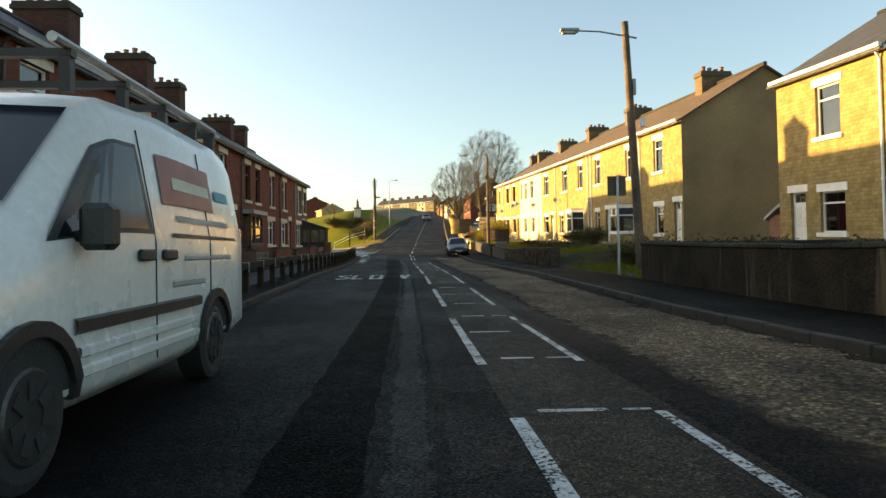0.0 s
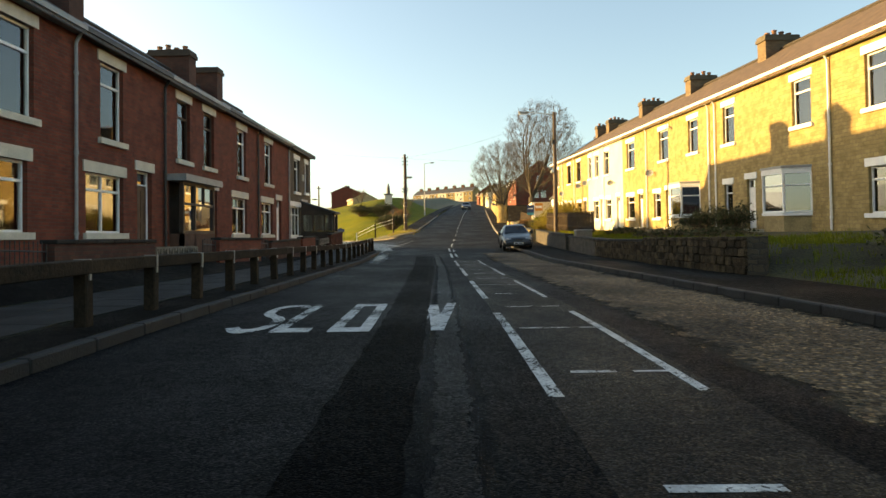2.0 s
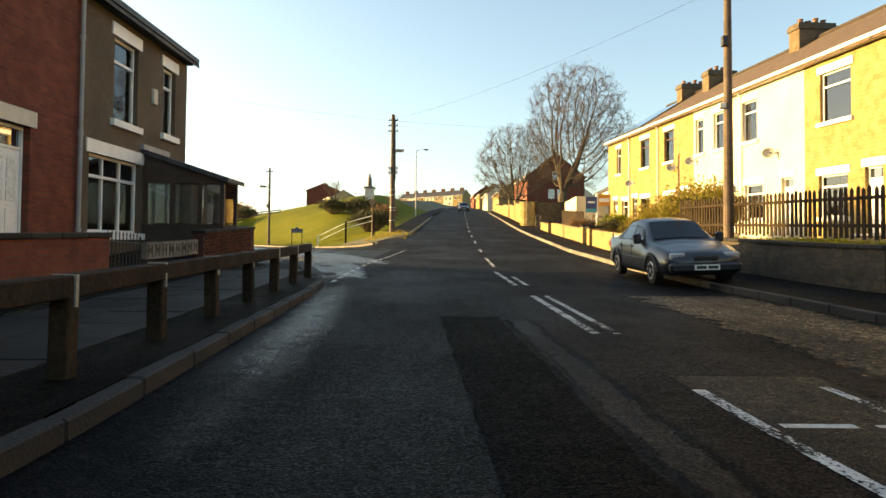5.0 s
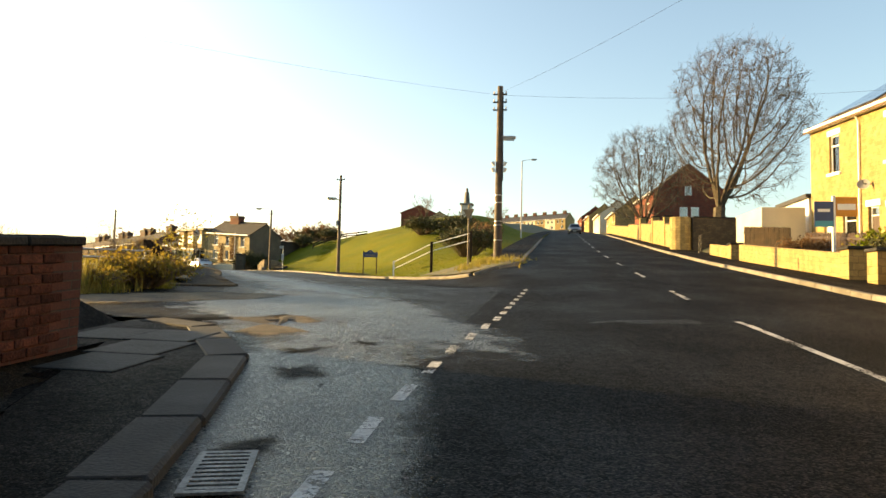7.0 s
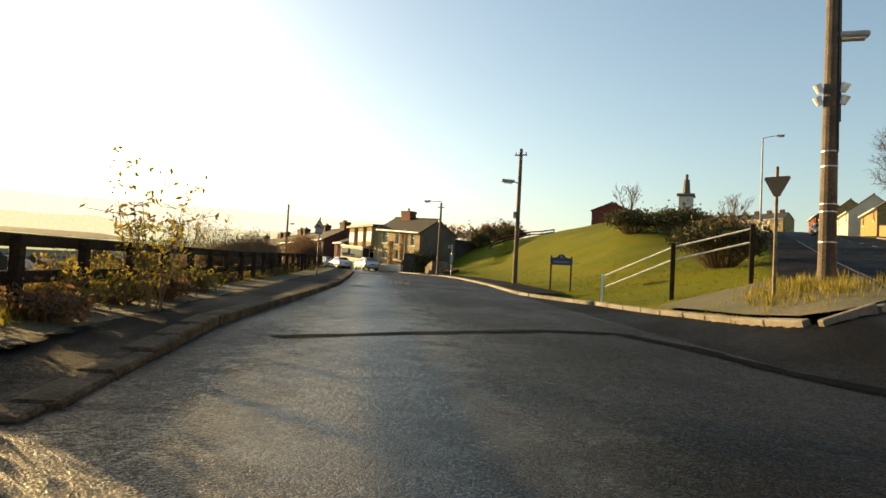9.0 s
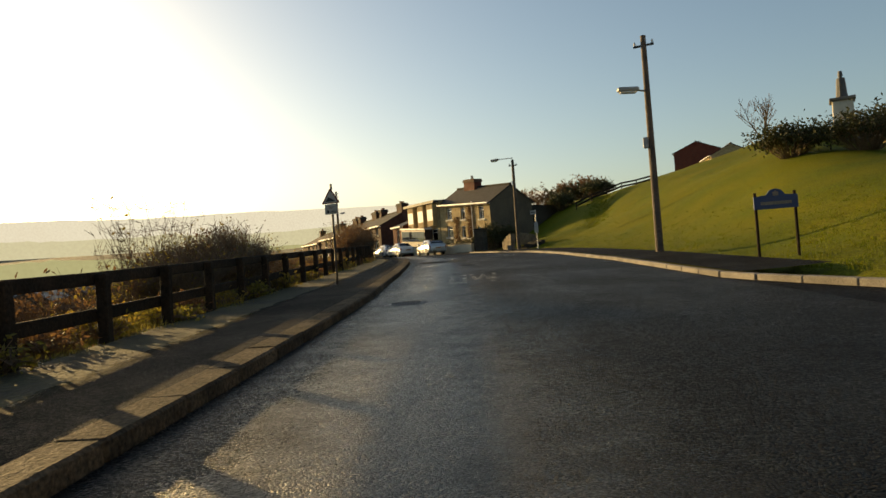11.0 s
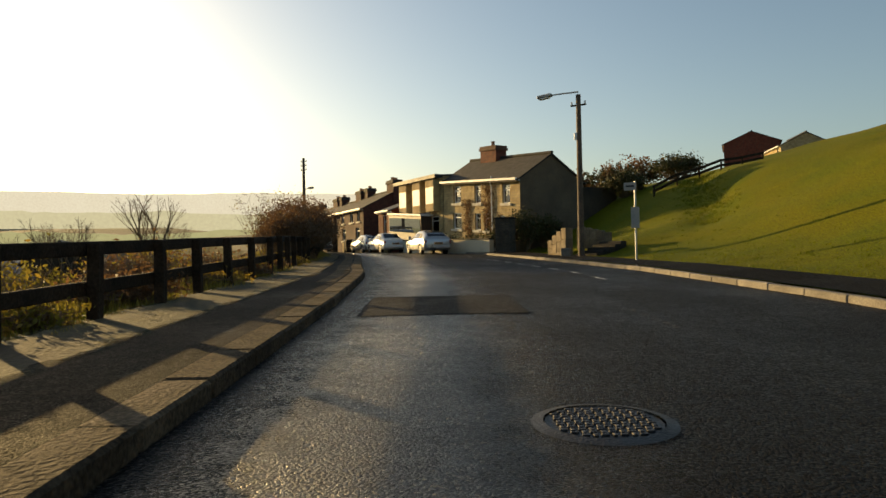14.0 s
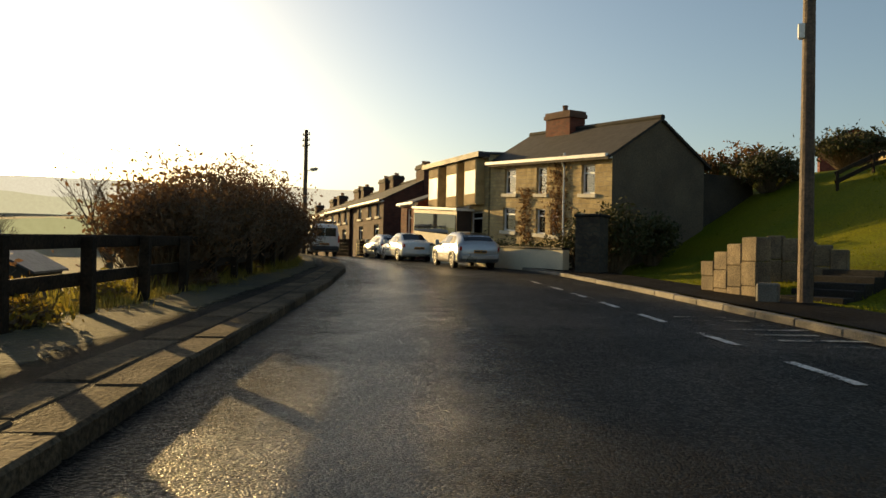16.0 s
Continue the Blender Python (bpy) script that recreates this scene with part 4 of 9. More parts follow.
# worn stone slabs behind the kerb of the side road
slab_bm = bmesh.new()
bm_box(slab_bm, (-0.17, -0.38, -0.2), (0.17, 0.38, 0.0), None, 0.018)
SLAB_ME = mesh_of("slab", slab_bm, SETT)
slabs = thing("slab_edging", "row of worn brown stone slabs behind the kerb", "kerb", kind="structure")
for k in range(60):
    s_ = 52.0 + 0.79 * k
    x, y = side_at(s_, edge(s_) + 0.46)
    u, v = side_at(s_ + 0.3, edge(s_) + 0.46)
    ob = new("slab", SLAB_ME)
    ob.parent = slabs
    j = 0.012 * math.sin(k * 2.9)
    ob.matrix_world = Matrix.Translation((x, y, land(x, y) + 0.119 + 0.25 * j)) @ Matrix.Rotation(math.atan2(-(u - x), v - y) + 0.5 * j, 4, "Z") @ Matrix.Rotation(math.atan2(land(u, v) - land(x, y), 0.3) + 0.15 * j, 4, "X")

edge_uv(mark("dirt_strip", [across_side(v, 5.0, 3.85, 7) for v in steps((S62 + 0.6, 110, 160))], 0.117, soft(GARDEN, 0.35), "dark soil and moss over the footway edge", "dirt"), 7)
edge_uv(mark("dirt_strip", [across(y, -6.5, -4.2, 7) for y in steps((-8, 47, 90))], 0.116, soft(GARDEN, 0.6), "dark moss and dirt over the footway", "dirt"), 7)


# ---- houses ----
class Front:
    """A house front: s metres along, h metres up, d metres out towards the street, on a gentle slope."""

    def __init__(self, x, y, heading, out, z, slope):
        self.o, self.z, self.k = Vector((x, y)), z, slope
        self.u = Vector((math.sin(radians(-heading)), math.cos(radians(heading))))
        self.n = Vector((self.u.y, -self.u.x)) * out

    def p(self, s, h, d=0.0):
        q = self.o + self.u * s + self.n * d
        return Vector((q.x, q.y, self.z + self.k * s + h))

    def box(self, bm, s0, s1, h0, h1, d0, d1):
        v = [bm.verts.new(self.p(s, h, d)) for s in (s0, s1) for h in (h0, h1) for d in (d0, d1)]
        for f in ((0, 1, 3, 2), (4, 6, 7, 5), (0, 4, 5, 1), (2, 3, 7, 6), (0, 2, 6, 4), (1, 5, 7, 3)):
            bm.faces.new([v[i] for i in f])

    def ring(self, bm, s0, s1, h0, h1, w, d0, d1):
        """A rectangular frame in one piece."""
        o = [(s0, h0), (s1, h0), (s1, h1), (s0, h1)]
        i = [(s0 + w, h0 + w), (s1 - w, h0 + w), (s1 - w, h1 - w), (s0 + w, h1 - w)]
        V = [[bm.verts.new(self.p(s, h, d)) for s, h in q] for q in (o, i) for d in (d0, d1)]
        for k in range(4):
            j = (k + 1) % 4
            for a, b in ((0, 1), (1, 3), (3, 2), (2, 0)):
                bm.faces.new((V[a][k], V[a][j], V[b][j], V[b][k]))

    def piece(self, name, s0, s1, h0, h1, d0, d1, material, parent, label=""):
        bm = bmesh.new()
        self.box(bm, s0, s1, h0, h1, d0, d1)
        return part(name, bm, material, parent, label)


def quad(bm, uvl, pts, uvs):
    f = bm.faces.new([bm.verts.new(p) for p in pts])
    for loop, uv in zip(f.loops, uvs):
        loop[uvl].uv = uv
    return f


def house_wall(fr, s0, s1, top, openings, depth, ridge, material, parent, gables=(True, True)):
    """Walls of one house as one mesh: a front with real openings, gable ends and back."""
    bm = bmesh.new()
    uvl = bm.loops.layers.uv.new("uv")
    low = -1.2
    ss = sorted({s0, s1, *[v for o in openings for v in o[:2]]})
    hs = sorted({low, top, *[v for o in openings for v in o[2:4]]})
    for a, b in zip(ss, ss[1:]):
        for c, d in zip(hs, hs[1:]):
            sm, hm = (a + b) / 2, (c + d) / 2
            if any(o[0] < sm < o[1] and o[2] < hm < o[3] for o in openings):
                continue
            quad(bm, uvl, [fr.p(a, c), fr.p(b, c), fr.p(b, d), fr.p(a, d)], [(a, c), (b, c), (b, d), (a, d)])
    for a, b, c, d in [o[:4] for o in openings]:
        e = -0.24
        for (sa, ha), (sb, hb) in (((a, c), (b, c)), ((b, c), (b, d)), ((b, d), (a, d)), ((a, d), (a, c))):
            quad(bm, uvl, [fr.p(sa, ha), fr.p(sb, hb), fr.p(sb, hb, e), fr.p(sa, ha, e)], [(sa, ha), (sb, hb), (sb + 0.2, hb), (sa + 0.2, ha)])
    for s, on in ((s0, gables[0]), (s1, gables[1])):
        pts = [(0, low), (-depth, low), (-depth, top), (-depth / 2, ridge if on else top), (0, top)]
        quad(bm, uvl, [fr.p(s, h, d) for d, h in pts], pts)
    quad(bm, uvl, [fr.p(s0, low, -depth), fr.p(s1, low, -depth), fr.p(s1, top, -depth), fr.p(s0, top, -depth)], [(s0, low), (s1, low), (s1, top), (s0, top)])
    me = bpy.data.meshes.new("wall")
    bm.to_mesh(me)
    bm.free()
    me.materials.append(material)
    ob = new("wall", me)
    ob.parent = parent
    return ob


def house_roof(fr, s0, s1, top, ridge, depth, material, parent, over=0.28, ends=(0.0, 0.0)):
    bm = bmesh.new()
    uvl = bm.loops.layers.uv.new("uv")
    a, b = s0 - ends[0], s1 + ends[1]
    k = (ridge - top) / (depth / 2)
    t = 0.10
    run = math.hypot(depth / 2 + over, k * (depth / 2 + over))
    for sgn in (0, 1):
        d0, d1 = (over, -depth / 2) if not sgn else (-depth - over, -depth / 2)
        h0, h1 = top - k * over + t, ridge + t
        up = [(a, h0, d0), (b, h0, d0), (b, h1, d1), (a, h1, d1)]
        quad(bm, uvl, [fr.p(*q) for q in up], [(a, 0), (b, 0), (b, run), (a, run)])
        quad(bm, uvl, [fr.p(s, h - t, d) for s, h, d in up], [(a, 0), (b, 0), (b, run), (a, run)])
        for i in (0, 1, 3):
            p, q = up[i], up[(i + 1) % 4]
            quad(bm, uvl, [fr.p(*p), fr.p(*q), fr.p(q[0], q[1] - t, q[2]), fr.p(p[0], p[1] - t, p[2])], [(0, 0), (1, 0), (1, 0.1), (0, 0.1)])
    me = bpy.data.meshes.new("roof")
    bm.to_mesh(me)
    bm.free()
    me.materials.append(material)
    ob = new("roof", me)
    ob.parent = parent
    bm = bmesh.new()
    bm_tube(bm, fr.p(a, ridge + t + 0.02, -depth / 2), fr.p(b, ridge + t + 0.02, -depth / 2), 0.11, n=6)
    part("ridge_tile", bm, material, ob)
    return ob


def window_in(fr, s0, s1, h0, h1, parent, frame_m, split=0.28, mull=0, sill=None, lintel=None, curtain=0.0, lin_h=0.26):
    """Window under its house: frame, panes, sill and lintel."""
    d = -0.13
    bm = bmesh.new()
    w = 0.055
    fr.ring(bm, s0, s1, h0, h1, w, d - 0.04, d + 0.03)
    ht = h1 - (h1 - h0) * split
    win = part("window", bm, frame_m, parent)
    if split:
        fr.piece("transom", s0 + w, s1 - w, ht - 0.03, ht + 0.03, d - 0.035, d + 0.035, frame_m, win)
    for i in range(mull):
        sm = s0 + (s1 - s0) * (i + 1) / (mull + 1)
        fr.piece("mullion", sm - 0.025, sm + 0.025, h0 + w, h1 - w, d - 0.036, d + 0.026, frame_m, win)
    cells = [(h0 + w, ht - 0.03), (ht + 0.03, h1 - w)] if split else [(h0 + w, h1 - w)]
    edges = [s0 + w] + [s0 + (s1 - s0) * (i + 1) / (mull + 1) for i in range(mull)] + [s1 - w]
    for c0, c1 in cells:
        for e0, e1 in zip(edges, edges[1:]):
            fr.piece("pane", e0, e1, c0, c1, d - 0.016, d - 0.008, GLASS_CLEAR, win)
    if curtain:
        fr.piece("curtain", s0 + w, s1 - w, h0 + w, h0 + (h1 - h0) * curtain, d - 0.075, d - 0.06, CURTAIN, win, "pale curtain behind the glass")
    # black sheet behind the panes stands in for the unlit room
    fr.piece("room_shade", s0, s1, h0, h1, d - 0.10, d - 0.09, BLACKP, win, "black sheet for the dark room behind the window")
    if sill:
        fr.piece("sill", s0 - 0.12, s1 + 0.12, h0 - 0.14, h0, -0.1, 0.09, sill, win, "pale stone sill")
    if lintel:
        fr.piece("lintel", s0 - 0.13, s1 + 0.13, h1, h1 + lin_h, -0.1, 0.03, lintel, win, "pale stone lintel")
    return win


def door_in(fr, s0, s1, h1, parent, frame_m, leaf_m, lintel=None, light=0.35, lin_h=0.26, label=""):
    """Front door: frame, panelled leaf, fanlight, step."""
    d = -0.15
    bm = bmesh.new()
    w = 0.06
    fr.box(bm, s0, s0 + w, 0, h1, d - 0.04, d + 0.03)
    fr.box(bm, s1 - w, s1, 0, h1, d - 0.04, d + 0.03)
    fr.box(bm, s0 + w, s1 - w, h1 - w, h1, d - 0.04, d + 0.03)
    hl = h1 - light
    if light:
        fr.box(bm, s0 + w, s1 - w, hl - 0.04, hl, d - 0.04, d + 0.03)
    dr = part("door", bm, frame_m, parent, label)
    lf = fr.piece("leaf", s0 + w, s1 - w, 0.02, (hl - 0.04) if light else h1 - w, d - 0.03, d + 0.01, leaf_m, dr)
    hh = (hl - 0.1) if light else h1 - 0.15
    sm = (s0 + s1) / 2
    for a, b in ((s0 + 0.15, sm - 0.04), (sm + 0.04, s1 - 0.15)):
        fr.piece("panel", a, b, 0.2, hh * 0.45, d + 0.01, d + 0.022, leaf_m, lf)
        fr.piece("panel", a, b, hh * 0.52, hh - 0.08, d + 0.01, d + 0.022, CURTAIN if leaf_m is WHITE else leaf_m, lf)
    fr.piece("handle", s0 + 0.12, s0 + 0.15, 0.95, 1.1, d + 0.01, d + 0.06, GALV, lf)
    if light:
        fr.piece("pane", s0 + w, s1 - w, hl, h1 - w, d - 0.016, d - 0.008, GLASS, dr)
        # darkness of the hall behind the fanlight, as a black sheet
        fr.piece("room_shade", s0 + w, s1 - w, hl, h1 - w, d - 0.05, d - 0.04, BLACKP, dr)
    fr.piece("step", s0 - 0.1, s1 + 0.1, -0.6, 0.0, -0.15, 0.3, CREAM, dr, "stone doorstep")
    if lintel:
        fr.piece("lintel", s0 - 0.13, s1 + 0.13, h1, h1 + lin_h, -0.1, 0.03, lintel, dr, "pale stone lintel")
    return dr


def chimney_on(fr, s, ridge, w, d, h, parent, material, pots=4, along=True):
    """Chimney stack astride the ridge, with its cap and pots."""
    dep = fr.depth / 2
    bm = bmesh.new()
    uvl = bm.loops.layers.uv.new("uv")
    hw, hd = (w / 2, d / 2)
    c = [(-hw, -hd), (hw, -hd), (hw, hd), (-hw, hd)]
    lo, hi = ridge - 1.0, ridge + h
    for i in range(4):
        (a0, a1), (b0, b1) = c[i], c[(i + 1) % 4]
        L = math.hypot(b0 - a0, b1 - a1)
        quad(bm, uvl, [fr.p(s + a0, lo, a1 - dep), fr.p(s + b0, lo, b1 - dep), fr.p(s + b0, hi, b1 - dep), fr.p(s + a0, hi, a1 - dep)], [(0, lo), (L, lo), (L, hi), (0, hi)])
    me = bpy.data.meshes.new("chimney")
    bm.to_mesh(me)
    bm.free()
    me.materials.append(material)
    st = new("chimney", me)
    st.parent = parent
    fr.piece("cap", s - hw - 0.07, s + hw + 0.07, hi - 0.26, hi - 0.10, -dep - hd - 0.07, -dep + hd + 0.07, material, st)
    fr.piece("crown", s - hw - 0.03, s + hw + 0.03, hi - 0.10, hi + 0.03, -dep - hd - 0.03, -dep + hd + 0.03, material, st)
    n = pots
    for i in range(n):
        t = (i + 0.5) / n - 0.5
        ps, pd = (s + t * w * 0.85, -dep) if w >= d else (s, -dep + t * d * 0.85)
        bm = bmesh.new()
        hgt = 0.20 + 0.07 * ((i * 7 + int(s)) % 3)
        bm_tube(bm, fr.p(ps, hi, pd), fr.p(ps, hi + hgt, pd), 0.13, 0.10, 8)
        bm_tube(bm, fr.p(ps, hi + hgt - 0.05, pd), fr.p(ps, hi + hgt, pd), 0.135, 0.135, 8)
        part("pot", bm, CLAY, st)
    return st


def gutter_on(fr, s0, s1, top, ridge, parent, material, pipe=None):
    dep = fr.depth / 2
    k = (ridge - top) / dep
    bm = bmesh.new()
    fr.box(bm, s0, s1, top - 0.14, top - 0.02, 0.0, 0.16)
    g = part("gutter", bm, material, parent)
    fr.piece("trough", s0, s1, top - 0.09, top + 0.03, 0.20, 0.32, material, g)
    if pipe is not None:
        bm = bmesh.new()
        bm_tube(bm, fr.p(pipe, 0.0, 0.07), fr.p(pipe, top - 0.35, 0.07), 0.04, n=8)
        bm_tube(bm, fr.p(pipe, top - 0.35, 0.07), fr.p(pipe, top - 0.06, 0.24), 0.04, n=8)
        for h in (0.4, 2.2, 4.0):
            bm_tube(bm, fr.p(pipe, h, 0.07), fr.p(pipe, h + 0.08, 0.07), 0.055, n=8)
        part("downpipe", bm, material, parent)


def build_house(fr, name, label, s0, s1, top, ridge, wall_m, roof_m, wins, doors, frame_m, sill, lintel, gut_m, pipe=None,
                chimneys=(), ends=(0.0, 0.0), gables=(True, True), group="", extra=()):
    h = thing(name, label, "house", Matrix.Translation(fr.p((s0 + s1) / 2, 0, -fr.depth / 2)), group)
    h.matrix_world = Matrix.Translation(fr.p((s0 + s1) / 2, 0, -fr.depth / 2))
    before = set(scene.collection.objects)
    ops = [w[:4] for w in wins] + [(a, b, 0.0, c) for a, b, c, *_ in doors] + list(extra)
    house_wall(fr, s0, s1, top, ops, fr.depth, ridge, wall_m, h, gables)
    house_roof(fr, s0, s1, top, ridge, fr.depth, roof_m, h, ends=ends)
    for a, b, c, d, *o in wins:
        o = dict(o[0]) if o else {}
        fm = o.pop("frame", frame_m)
        window_in(fr, a, b, c, d, h, fm, **{"sill": sill, "lintel": lintel, **o})
    for a, b, c, *o in doors:
        o = dict(o[0]) if o else {}
        door_in(fr, a, b, c, h, o.pop("frame", frame_m), o.pop("leaf", WHITE), lintel=o.pop("lintel", lintel), **o)
    for s, w, d, hh, m, n in chimneys:
        chimney_on(fr, s, ridge, w, d, hh, h, m, n)
    gutter_on(fr, s0, s1, top, ridge, h, gut_m, pipe)
    inv = h.matrix_world.inverted()
    for o in set(scene.collection.objects) - before:
        if o.parent is h:
            o.matrix_parent_inverse = inv
    return h


# left terrace: fronts at x = -8.75, s is y
LEFT = Front(-8.75, 0, 0, 1, 2.75 - 0.042 * 31, 0.042)
LEFT.depth = 8.2
up = lambda a, b, **o: (a, b, 2.75, 4.62, {"curtain": 0.98, **o})
dn = lambda a, b, **o: (a, b, 0.45, 1.88, {"curtain": 0.55, **o})
RED = "red brick terraced house with cream lintels and slate roof"
specs = [
    (9.6, 14.4, [up(11.0, 12.2), dn(10.0, 11.9, mull=1)], [(13.0, 13.9, 2.1)], 14.3, ()),
    (14.4, 19.2, [up(15.0, 16.2), dn(15.0, 16.9, mull=1)], [(17.8, 18.7, 2.1)], None, ((16.5, 0.8, 1.9, 1.2, BRICK_DARK, 4),)),
    (19.2, 23.95, [up(20.9, 22.1), dn(20.0, 21.9, mull=1)], [(22.8, 23.7, 2.1)], None, ((23.6, 0.8, 1.9, 1.2, BRICK_DARK, 4),)),
    (23.95, 28.8, [up(26.15, 27.35), dn(25.45, 27.15, mull=1, curtain=0.5)], [(24.1, 24.85, 2.1, {"leaf": DARKWOOD, "frame": DARKWOOD})], 28.75, ()),
    (28.8, 33.4, [up(29.9, 31.0, curtain=0.35), dn(29.25, 31.0, mull=1, curtain=0.4)], [(31.75, 32.6, 2.15, {"leaf": DARKWOOD})], 33.35, ((30.4, 0.8, 1.8, 1.35, BRICK_DARK, 4),)),
    (33.4, 38.3, [up(34.35, 35.35, frame=DARKWOOD), up(36.5, 37.5, frame=DARKWOOD)], [(36.9, 37.75, 2.0)], None, ((34.5, 0.8, 1.8, 1.05, BRICK_DARK, 4),)),
    (38.3, 42.8, [up(40.0, 41.1), dn(39.4, 41.2, mull=1)], [], 42.6, ()),
    (42.8, 48.1, [up(43.8, 44.95), dn(43.25, 45.0, mull=1, curtain=0.6)], [(45.7, 46.55, 2.1)], 47.95, ((43.7, 0.8, 1.8, 1.0, BRICK_DARK, 4), (47.2, 0.8, 1.8, 1.1, BRICK_DARK, 0))),
]
for i, (a, b, wins, doors, pipe, chims) in enumerate(specs):
    ex = [(33.75, 36.35, 0.35, 2.0)] if a == 33.4 else []
    hs = build_house(LEFT, "terraced_house", RED, a, b, 5.08, 7.7, BRICK, SLATE, wins, doors, WHITE, CREAM, CREAM, GREYP if i % 2 else BLACKP, pipe, chims, group="red brick terrace", extra=ex)
END = build_house(LEFT, "terraced_house", "brown pebbledashed end house with a dark lean-to porch", 48.1, 53.25, 5.05, 7.7, DASH, SLATE,
                  [(49.3, 50.4, 2.75, 4.5, {"curtain": 0.3}), (51.75, 52.5, 2.85, 4.5, {}), (48.4, 50.6, 0.4, 1.95, {"mull": 2, "curtain": 0.6})], [(50.85, 51.7, 2.05, {"light": 0})],
                  WHITE, WHITE, WHITE, BLACKP, None, (), ends=(0.0, 0.12), group="red brick terrace")

# right terrace: stone, its fronts turned a little towards the road
RIGHT = Front(12.8, 31.7, 3.4, -1, 2.93, 0.062)
RIGHT.depth = 8.6
ru = lambda a, b, **o: (a, b, 3.82, 5.52, {"curtain": 0.97, **o})
rd = lambda a, b, **o: (a, b, 0.55, 2.0, {"curtain": 0.8, **o})
STN = "sunlit yellow sandstone terraced house with white windows"
rs = [
    (-13.2, -7.75, [ru(-11.1, -9.9, lintel=WHITE), (-11.2, -10.0, 0.65, 2.0, {"lintel": WHITE, "curtain": 0.97})], [(-9.25, -8.4, 2.05)], -12.9, ((-12.4, 0.8, 1.6, 1.0, CHIM_STONE, 4),), STONE),
    (0.0, 5.2, [ru(2.2, 3.35), rd(2.25, 3.3)], [(0.2, 1.0, 2.15)], 5.1, ((5.0, 0.8, 1.7, 0.85, CHIM_STONE, 4),), STONE),
    (5.2, 9.6, [ru(6.2, 7.4)], [(9.0, 9.55, 2.05)], None, (), STONE),
    (9.6, 14.0, [ru(11.9, 13.0), rd(12.2, 13.0)], [(10.2, 10.95, 2.1)], 13.7, (), STONE),
    (14.0, 18.8, [ru(15.7, 16.9)], [(18.0, 18.75, 2.05)], 14.4, ((15.9, 0.8, 1.7, 0.8, CHIM_STONE, 4),), STONE),
    (18.8, 23.3, [ru(19.6, 21.0), rd(20.9, 22.0)], [(19.3, 20.1, 2.1)], 23.0, (), STONE),
    (23.3, 27.8, [ru(25.3, 26.9), rd(25.5, 27.0)], [(23.9, 24.7, 2.1)], None, ((25.0, 0.8, 1.7, 0.8, CHIM_STONE, 4),), STONE),
    (27.8, 32.4, [ru(31.0, 32.2), rd(30.6, 32.0)], [(28.5, 29.3, 2.1)], 32.2, (), RENDER_W),
    (32.4, 36.9, [ru(33.7, 34.8), ru(35.8, 36.7), rd(33.9, 35.3)], [(32.7, 33.4, 2.1)], None, ((34.0, 0.8, 1.7, 0.8, CHIM_STONE, 4),), RENDER_W),
    (36.9, 41.5, [ru(39.3, 40.6, frame=DARKWOOD), rd(39.2, 40.6, frame=DARKWOOD)], [(37.5, 38.3, 2.1, {"leaf": DARKWOOD})], 41.4, (), STONE),
    (41.5, 45.9, [ru(42.8, 44.2, frame=DARKWOOD), rd(42.8, 44.2, frame=DARKWOOD)], [(44.8, 45.6, 2.1, {"leaf": DARKWOOD})], None, ((42.9, 0.8, 1.7, 0.75, CHIM_STONE, 4),), STONE),
    (45.9, 50.5, [ru(47.8, 48.7), rd(46.5, 47.6)], [(48.5, 49.3, 2.1)], 46.1, ((46.6, 0.8, 1.7, 0.75, CHIM_STONE, 4),), STONE),
]
for a, b, wins, doors, pipe, chims, wm in rs:
    first = a == 0.0
    near = a < 0
    ex = [(6.3, 8.7, 0.6, 2.1)] if a == 5.2 else [(15.6, 18.0, 0.6, 2.1)] if a == 14.0 else []
    hs = build_house(RIGHT, "terraced_house", STN if wm is STONE else "cream rendered terraced house in bright sun", a, b, 6.12, 8.77, wm, TILE if not near else SLATE, wins, doors, WHITE, WHITE, WHITE, WHITE, pipe, chims,
                ends=(0.15 if first else 0.0, 0.15 if near or b > 50 else 0.0), group="stone terrace", extra=ex)
    if first:
        gable = [o for o in hs.children if o.name.startswith("wall")][0]
        gable.data.materials.append(TAN_RENDER)
        for poly in gable.data.polygons:
            if abs(poly.normal.x * RIGHT.u.x + poly.normal.y * RIGHT.u.y) > 0.9 and len(poly.vertices) == 5:
                poly.material_index = 1


# ---- street furniture, fences and walls ----
def footing(x, y, extra=0.0):
    return terrain(x, y) + extra


